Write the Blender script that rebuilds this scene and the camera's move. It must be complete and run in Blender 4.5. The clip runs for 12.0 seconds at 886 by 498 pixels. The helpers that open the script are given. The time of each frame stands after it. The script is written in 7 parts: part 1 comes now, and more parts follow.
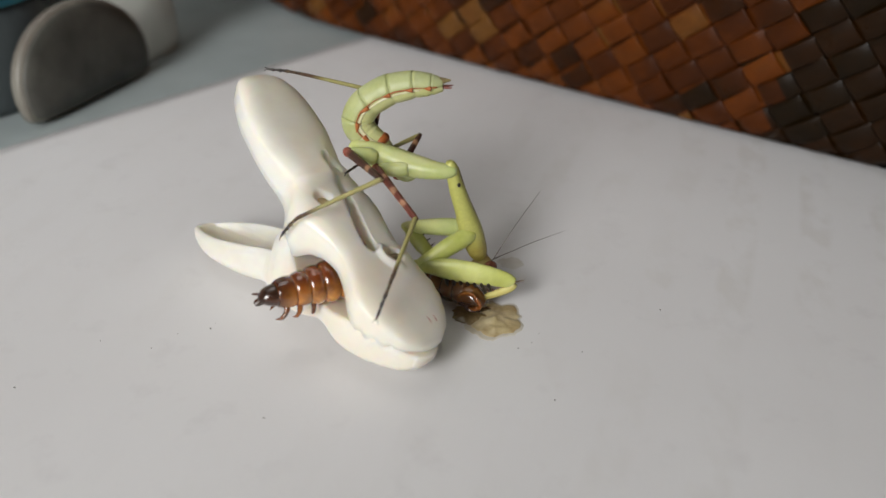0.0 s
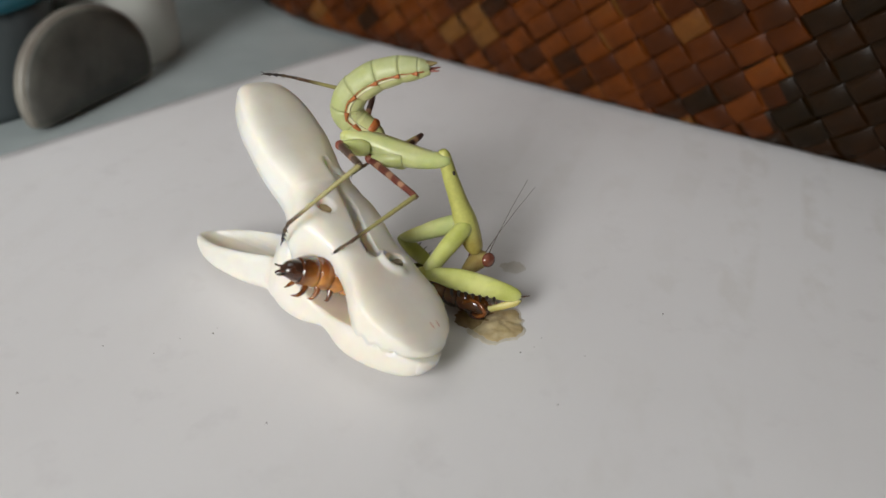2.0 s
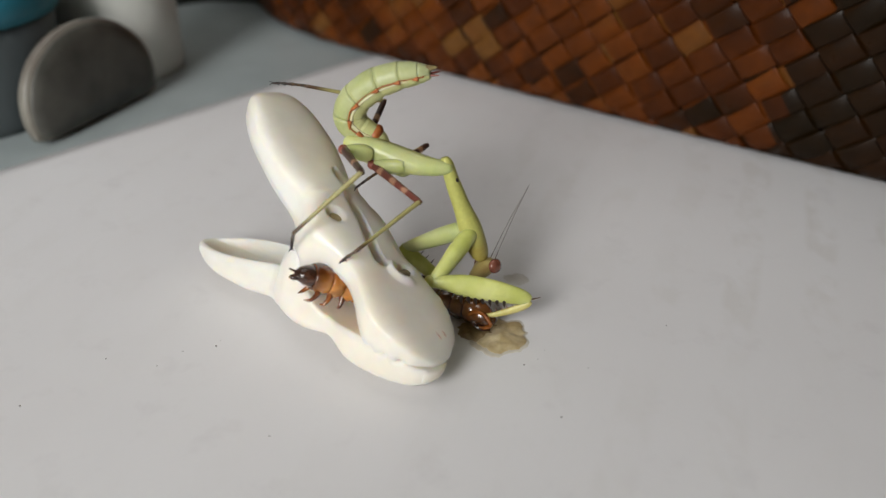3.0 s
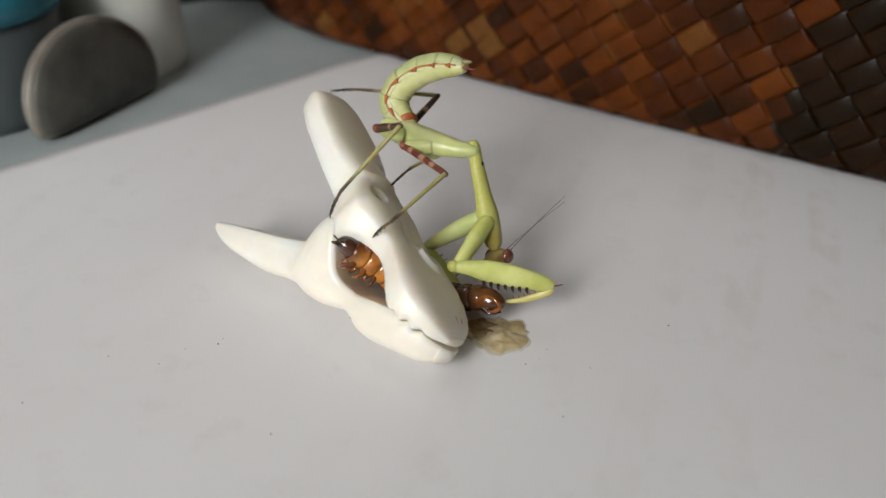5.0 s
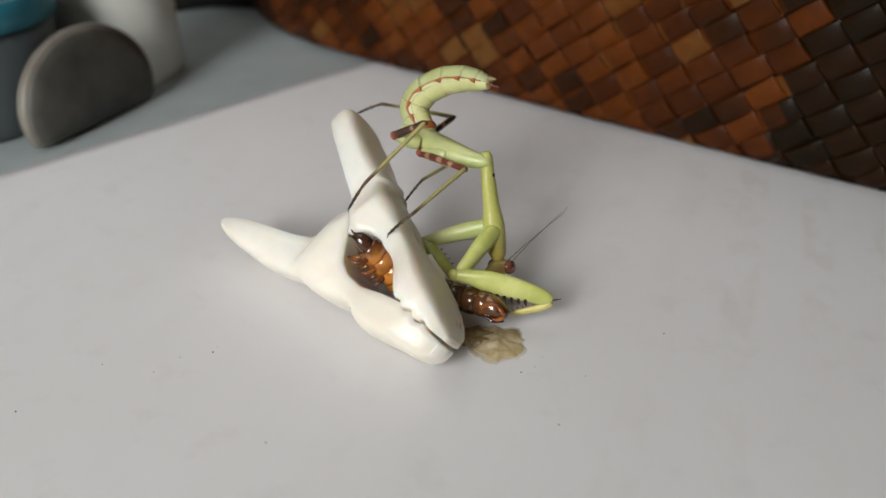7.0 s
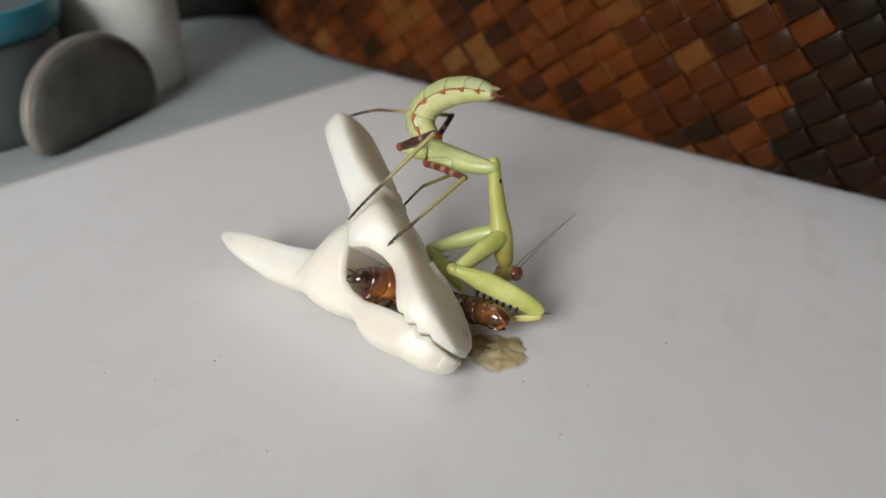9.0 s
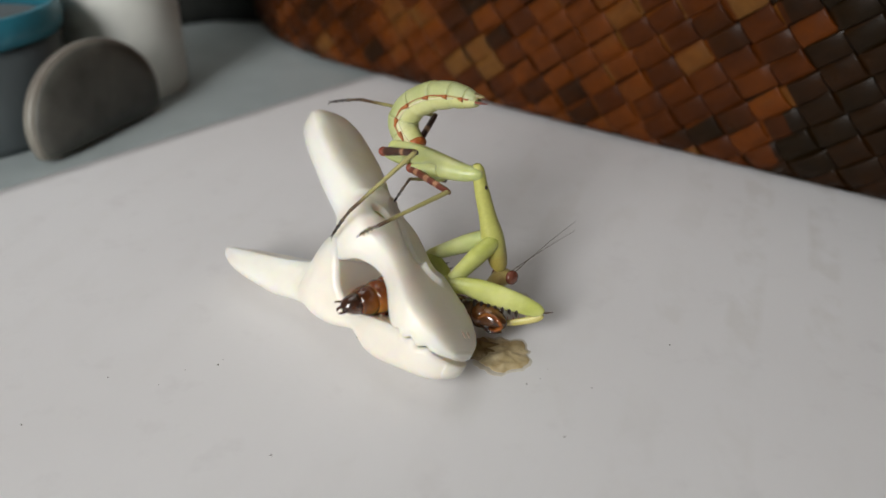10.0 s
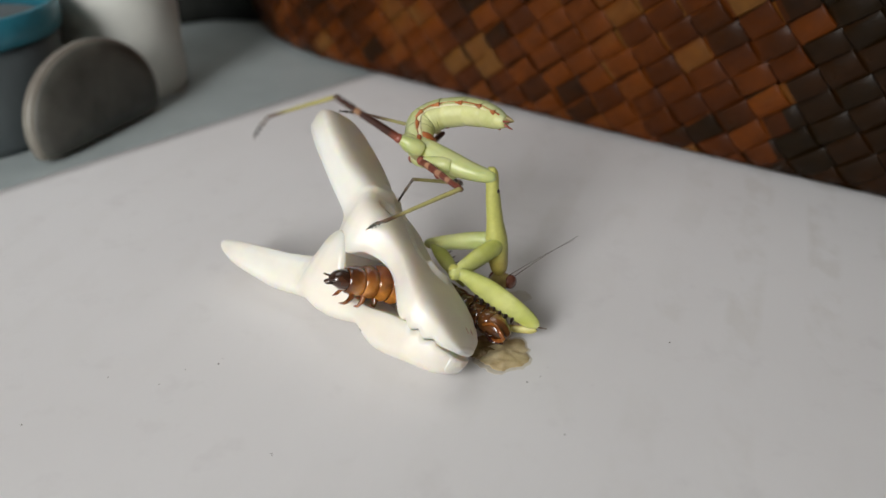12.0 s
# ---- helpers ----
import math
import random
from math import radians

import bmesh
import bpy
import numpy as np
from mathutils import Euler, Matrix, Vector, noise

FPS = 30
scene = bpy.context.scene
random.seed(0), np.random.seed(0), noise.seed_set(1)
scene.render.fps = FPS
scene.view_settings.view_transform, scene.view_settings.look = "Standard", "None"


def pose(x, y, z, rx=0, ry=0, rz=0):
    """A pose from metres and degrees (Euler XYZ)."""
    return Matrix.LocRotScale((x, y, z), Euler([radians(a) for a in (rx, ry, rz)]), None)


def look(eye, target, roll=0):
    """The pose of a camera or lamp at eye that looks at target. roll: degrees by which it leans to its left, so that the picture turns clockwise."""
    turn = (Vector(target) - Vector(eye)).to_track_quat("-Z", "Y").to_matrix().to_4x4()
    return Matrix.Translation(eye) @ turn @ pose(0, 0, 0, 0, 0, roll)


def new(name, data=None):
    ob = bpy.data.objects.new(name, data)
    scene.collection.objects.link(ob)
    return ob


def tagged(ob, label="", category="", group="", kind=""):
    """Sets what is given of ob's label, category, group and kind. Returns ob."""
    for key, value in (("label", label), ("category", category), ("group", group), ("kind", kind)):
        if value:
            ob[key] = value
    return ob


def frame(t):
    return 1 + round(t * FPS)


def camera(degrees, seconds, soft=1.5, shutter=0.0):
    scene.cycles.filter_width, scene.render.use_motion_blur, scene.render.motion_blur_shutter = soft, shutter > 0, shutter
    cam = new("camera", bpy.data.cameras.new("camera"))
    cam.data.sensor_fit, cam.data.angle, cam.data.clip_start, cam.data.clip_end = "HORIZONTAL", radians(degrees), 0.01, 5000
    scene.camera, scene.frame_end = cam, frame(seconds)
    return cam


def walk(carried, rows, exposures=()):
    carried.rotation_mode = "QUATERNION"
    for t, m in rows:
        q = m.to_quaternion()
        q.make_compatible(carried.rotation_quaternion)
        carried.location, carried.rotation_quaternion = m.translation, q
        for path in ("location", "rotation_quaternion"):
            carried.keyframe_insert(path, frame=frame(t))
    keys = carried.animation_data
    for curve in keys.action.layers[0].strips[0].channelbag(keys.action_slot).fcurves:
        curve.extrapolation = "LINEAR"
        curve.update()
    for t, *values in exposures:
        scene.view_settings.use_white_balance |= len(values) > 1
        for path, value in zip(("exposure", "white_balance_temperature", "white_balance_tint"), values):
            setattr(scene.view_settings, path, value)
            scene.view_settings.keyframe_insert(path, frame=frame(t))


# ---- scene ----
cam = camera(55.1, 12.0, soft=1.5, shutter=0.5)
cam.data.dof.use_dof = True
cam.data.dof.focus_distance = 0.153
cam.data.dof.aperture_fstop = 12.5
PATH = [
    (0, pose(0, 0, 0.095, 57.00, 0.00, 0.00)),
    (0.5, pose(0, 0, 0.095, 57.18, -0.17, -0.14)),
    (1, pose(0, 0, 0.095, 57.18, 0.02, 0.01)),
    (1.5, pose(0, 0, 0.095, 57.17, 0.16, -0.20)),
    (2, pose(0, 0, 0.095, 57.30, 0.19, 0.05)),
    (2.5, pose(0, 0, 0.095, 57.55, 0.21, 0.25)),
    (3, pose(0, 0, 0.095, 58.12, 0.39, 0.16)),
    (5, pose(0, 0, 0.095, 58.05, 0.26, 0.42)),
    (5.5, pose(0, 0, 0.095, 58.56, 0.18, 0.24)),
    (6, pose(0, 0, 0.095, 58.46, 0.26, 0.27)),
    (6.5, pose(0, 0, 0.095, 58.40, 0.15, 0.15)),
    (7, pose(0, 0, 0.095, 58.59, 0.09, 0.17)),
    (9, pose(0, 0, 0.095, 59.19, 0.09, 0.32)),
    (9.5, pose(0, 0, 0.095, 59.28, 0.30, 0.43)),
    (10, pose(0, 0, 0.095, 59.38, 0.44, 0.34)),
    (10.5, pose(0, 0, 0.095, 59.31, 0.41, 0.32)),
    (11, pose(0, 0, 0.095, 59.39, 0.45, 0.29)),
    (11.5, pose(0, 0, 0.095, 59.53, 0.49, 0.13)),
    (12, pose(0, 0, 0.095, 59.28, 0.62, 0.21)),
]
walk(cam, PATH)

# ---- light: a broad window behind the camera, in a pale room ----
scene.view_settings.exposure = 0.0
world = bpy.data.worlds.new("sky")
scene.world = world
world.use_nodes = True
sky = world.node_tree.nodes.new("ShaderNodeTexSky")
sky.sky_type = "NISHITA"
sky.sun_disc = False
sky.sun_elevation = radians(35)
sky.sun_rotation = radians(210)
world.node_tree.links.new(sky.outputs["Color"], world.node_tree.nodes["Background"].inputs["Color"])
world.node_tree.nodes["Background"].inputs["Strength"].default_value = 0.1

WINDOW_EYE = Vector((-0.46, -0.61, 0.46))


def window_light():
    lamp = bpy.data.lights.new("window_daylight", "AREA")
    lamp.shape = "RECTANGLE"
    lamp.size, lamp.size_y = 0.34, 0.50
    lamp.spread = radians(84)
    lamp.energy = 2.05
    lamp.color = (0.99, 0.985, 0.968)
    ob = new("window_daylight", lamp)
    ob.matrix_world = look(WINDOW_EYE, (-0.08, 0.215, 0.0))
    return ob


window_light()

# ---- materials ----
MM = 0.001


def shader(name, colour, rough=0.5, metal=0.0):
    m = bpy.data.materials.new(name)
    m.use_nodes = True
    b = m.node_tree.nodes["Principled BSDF"]
    b.inputs["Base Color"].default_value = (*colour, 1)
    b.inputs["Roughness"].default_value = rough
    b.inputs["Metallic"].default_value = metal
    return m, m.node_tree, b


def node(tree, kind, **values):
    n = tree.nodes.new(kind)
    for key, value in values.items():
        n.inputs[key].default_value = value
    return n


def noise_of(tree, scale, detail=4.0, rough=0.55, coords="Object", stretch=None):
    c = tree.nodes.new("ShaderNodeTexCoord")
    n = node(tree, "ShaderNodeTexNoise", Scale=scale, Detail=detail, Roughness=rough)
    out = c.outputs[coords]
    if stretch:
        mp = tree.nodes.new("ShaderNodeMapping")
        mp.inputs["Scale"].default_value = stretch
        tree.links.new(out, mp.inputs["Vector"])
        out = mp.outputs["Vector"]
    tree.links.new(out, n.inputs["Vector"])
    return n.outputs["Fac"]


def ramp(tree, fac, *stops):
    r = tree.nodes.new("ShaderNodeValToRGB")
    e = r.color_ramp.elements
    while len(e) < len(stops):
        e.new(0.5)
    for el, (at, colour) in zip(e, stops):
        el.position, el.color = at, (*colour, 1)
    tree.links.new(fac, r.inputs["Fac"])
    return r.outputs["Color"]


def blend(tree, fac, a, b, how="MIX"):
    m = tree.nodes.new("ShaderNodeMix")
    m.data_type, m.blend_type = "RGBA", how
    if isinstance(fac, float):
        m.inputs["Factor"].default_value = fac
    else:
        tree.links.new(fac, m.inputs["Factor"])
    for socket, v in ((m.inputs[6], a), (m.inputs[7], b)):
        if isinstance(v, tuple):
            socket.default_value = (*v, 1)
        else:
            tree.links.new(v, socket)
    return m.outputs[2]


def bump(tree, b, height, strength, distance):
    n = node(tree, "ShaderNodeBump", Strength=strength, Distance=distance)
    tree.links.new(height, n.inputs["Height"])
    tree.links.new(n.outputs["Normal"], b.inputs["Normal"])


def stained(name, dark, light, scale, rough, bump_mm=0.0, bump_scale=None, sss=0.0, fine=None, coat=0.0, stretch=None, radius=(0.0012, 0.0010, 0.0006), grainy=0.22):
    """A colour that wanders between two tones, with a finer grain and relief."""
    m, tree, b = shader(name, light, rough)
    broad = noise_of(tree, scale, 4, stretch=stretch)
    colour = ramp(tree, broad, (0.32, dark), (0.68, light))
    grain = noise_of(tree, (fine or scale * 9), 3)
    colour = blend(tree, grainy, colour, ramp(tree, grain, (0.3, (0.55, 0.55, 0.55)), (0.7, (1, 1, 1))), "MULTIPLY")
    tree.links.new(colour, b.inputs["Base Color"])
    if bump_mm:
        bump(tree, b, noise_of(tree, bump_scale or scale * 6, 5), 0.6, bump_mm * MM)
    if sss:
        b.inputs["Subsurface Weight"].default_value = sss
        b.inputs["Subsurface Radius"].default_value = radius
        b.inputs["Subsurface Scale"].default_value = 1.0
    b.inputs["Coat Weight"].default_value = coat
    b.inputs["Coat Roughness"].default_value = 0.15
    return m


def paper_material():
    m, tree, b = shader("white_paper", (0.66, 0.655, 0.665), 0.8)
    broad = noise_of(tree, 14, 3)
    blot = noise_of(tree, 95, 4, 0.6)
    colour = ramp(tree, broad, (0.3, (0.705, 0.695, 0.70)), (0.7, (0.745, 0.74, 0.75)))
    colour = blend(tree, 0.5, colour, ramp(tree, blot, (0.25, (0.87, 0.86, 0.86)), (0.42, (1, 1, 1))), "MULTIPLY")
    lines = tree.nodes.new("ShaderNodeTexWave")
    lines.inputs["Scale"].default_value = 22
    lines.inputs["Distortion"].default_value = 1.2
    lines.inputs["Detail"].default_value = 2
    turned = tree.nodes.new("ShaderNodeMapping")
    turned.inputs["Rotation"].default_value = (0, 0, radians(20))
    where = tree.nodes.new("ShaderNodeTexCoord")
    tree.links.new(where.outputs["Object"], turned.inputs["Vector"])
    tree.links.new(turned.outputs["Vector"], lines.inputs["Vector"])
    words = noise_of(tree, 120, 3, 0.6, stretch=(1.0, 0.6, 1.0))
    show = blend(tree, 1.0, ramp(tree, lines.outputs["Fac"], (0.45, (0, 0, 0)), (0.75, (1, 1, 1))), ramp(tree, words, (0.45, (0, 0, 0)), (0.62, (1, 1, 1))), "MULTIPLY")
    across = tree.nodes.new("ShaderNodeSeparateXYZ")
    tree.links.new(where.outputs["Object"], across.inputs[0])
    printed = tree.nodes.new("ShaderNodeMapRange")
    printed.inputs["From Min"].default_value, printed.inputs["From Max"].default_value = 0.012, 0.042
    tree.links.new(across.outputs["X"], printed.inputs["Value"])
    area = blend(tree, 1.0, ramp(tree, printed.outputs["Result"], (0.0, (0.25, 0.25, 0.25)), (1.0, (1, 1, 1))), ramp(tree, noise_of(tree, 16, 1), (0.38, (0.2, 0.2, 0.2)), (0.55, (1, 1, 1))), "MULTIPLY")
    show = blend(tree, 1.0, show, area, "MULTIPLY")
    colour = blend(tree, show, colour, (0.675, 0.662, 0.655))
    tree.links.new(colour, b.inputs["Base Color"])
    bump(tree, b, noise_of(tree, 900, 4), 0.25, 0.05 * MM)
    return m


def weave_material():
    m, tree, b = shader("toned_leaf_strip", (0.1, 0.04, 0.02), 0.42)
    tone = tree.nodes.new("ShaderNodeAttribute")
    tone.attribute_name = "tone"
    patch = noise_of(tree, 130, 2, 0.5)
    add = node(tree, "ShaderNodeMath")
    add.operation = "MULTIPLY_ADD"
    add.inputs[1].default_value = 0.22
    tree.links.new(patch, add.inputs[0])
    tree.links.new(tone.outputs["Fac"], add.inputs[2])
    colour = ramp(tree, add.outputs[0], (0.12, (0.010, 0.0052, 0.0011)), (0.32, (0.024, 0.0082, 0.0014)), (0.52, (0.054, 0.0132, 0.0016)), (0.80, (0.118, 0.030, 0.0032)), (1.04, (0.135, 0.058, 0.013)))
    fibre = noise_of(tree, 240, 4, 0.6)
    colour = blend(tree, 0.5, colour, ramp(tree, fibre, (0.3, (0.45, 0.42, 0.4)), (0.72, (1.15, 1.1, 1.05))), "MULTIPLY")
    tree.links.new(colour, b.inputs["Base Color"])
    tree.links.new(ramp(tree, fibre, (0.3, (0.5, 0.5, 0.5)), (0.7, (0.27, 0.27, 0.27))), b.inputs["Roughness"])
    b.inputs["Specular IOR Level"].default_value = 0.15
    bump(tree, b, fibre, 0.35, 0.25 * MM)
    return m


def banded(name, dark, light, bands, rough=0.4, tip=None):
    """Colour that alternates along the limb (its own x) in uneven bands."""
    m, tree, b = shader(name, light, rough)
    c = tree.nodes.new("ShaderNodeTexCoord")
    sep = tree.nodes.new("ShaderNodeSeparateXYZ")
    tree.links.new(c.outputs["Object"], sep.inputs[0])
    warp = noise_of(tree, 700, 3)
    k = node(tree, "ShaderNodeMath")
    k.operation = "MULTIPLY_ADD"
    k.inputs[1].default_value = 0.0012
    tree.links.new(warp, k.inputs[0])
    tree.links.new(sep.outputs["X"], k.inputs[2])
    rng = tree.nodes.new("ShaderNodeMapRange")
    rng.inputs["From Max"].default_value = bands[-1][0] * MM
    tree.links.new(k.outputs[0], rng.inputs["Value"])
    stops = [(x / bands[-1][0], {"d": dark, "l": light, "t": tip or dark}[c]) for x, c in bands]
    colour = ramp(tree, rng.outputs["Result"], *stops)
    grain = noise_of(tree, 1500, 3)
    colour = blend(tree, 0.35, colour, ramp(tree, grain, (0.3, (0.6, 0.6, 0.6)), (0.7, (1, 1, 1))), "MULTIPLY")
    tree.links.new(colour, b.inputs["Base Color"])
    b.inputs["Subsurface Weight"].default_value = 0.15
    b.inputs["Subsurface Radius"].default_value = (0.0008, 0.0006, 0.0004)
    b.inputs["Subsurface Scale"].default_value = 1.0
    bump(tree, b, grain, 0.3, 0.04 * MM)
    return m


def larva_material(name, back, flank, front_dark):
    """A glossy larval skin: brown plates on the back (its own z), amber flanks, darker towards the head (its own x)."""
    m, tree, b = shader(name, flank, 0.14)
    c = tree.nodes.new("ShaderNodeTexCoord")
    sep = tree.nodes.new("ShaderNodeSeparateXYZ")
    tree.links.new(c.outputs["Object"], sep.inputs[0])
    blotch = noise_of(tree, 260, 4, 0.6)

    def along(axis, lo, hi, wander):
        k = node(tree, "ShaderNodeMath")
        k.operation = "MULTIPLY_ADD"
        k.inputs[1].default_value = wander * MM
        tree.links.new(blotch, k.inputs[0])
        tree.links.new(sep.outputs[axis], k.inputs[2])
        rng = tree.nodes.new("ShaderNodeMapRange")
        rng.inputs["From Min"].default_value, rng.inputs["From Max"].default_value = lo * MM, hi * MM
        tree.links.new(k.outputs[0], rng.inputs["Value"])
        return rng.outputs["Result"]

    up = along("Z", 0.2, 3.6, 2.2)
    colour = blend(tree, up, flank, back)
    colour = blend(tree, along("X", -5.0, -2.2, 1.0), colour, front_dark)
    colour = blend(tree, 0.7, colour, ramp(tree, blotch, (0.36, (0.22, 0.13, 0.10)), (0.58, (1.15, 1.15, 1.1))), "MULTIPLY")
    tree.links.new(colour, b.inputs["Base Color"])
    b.inputs["Subsurface Weight"].default_value = 0.25
    b.inputs["Subsurface Radius"].default_value = (0.0016, 0.0006, 0.0002)
    b.inputs["Subsurface Scale"].default_value = 1.0
    b.inputs["Coat Weight"].default_value = 1.0
    b.inputs["Coat Roughness"].default_value = 0.08
    bump(tree, b, blotch, 0.5, 0.22 * MM)
    return m


def clear_plastic(name, colour, rough, transmission):
    m, tree, b = shader(name, colour, rough)
    b.inputs["Transmission Weight"].default_value = transmission
    b.inputs["IOR"].default_value = 1.35
    grain = noise_of(tree, 60, 3)
    tree.links.new(ramp(tree, grain, (0.3, tuple(c * 0.86 for c in colour)), (0.7, colour)), b.inputs["Base Color"])
    return m


# glow of the added overhead fill panel
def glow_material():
    m, tree, b = shader("fill_light_panel", (0.9, 0.9, 0.9), 0.6)
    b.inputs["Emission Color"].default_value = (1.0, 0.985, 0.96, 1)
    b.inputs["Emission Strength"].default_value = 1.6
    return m


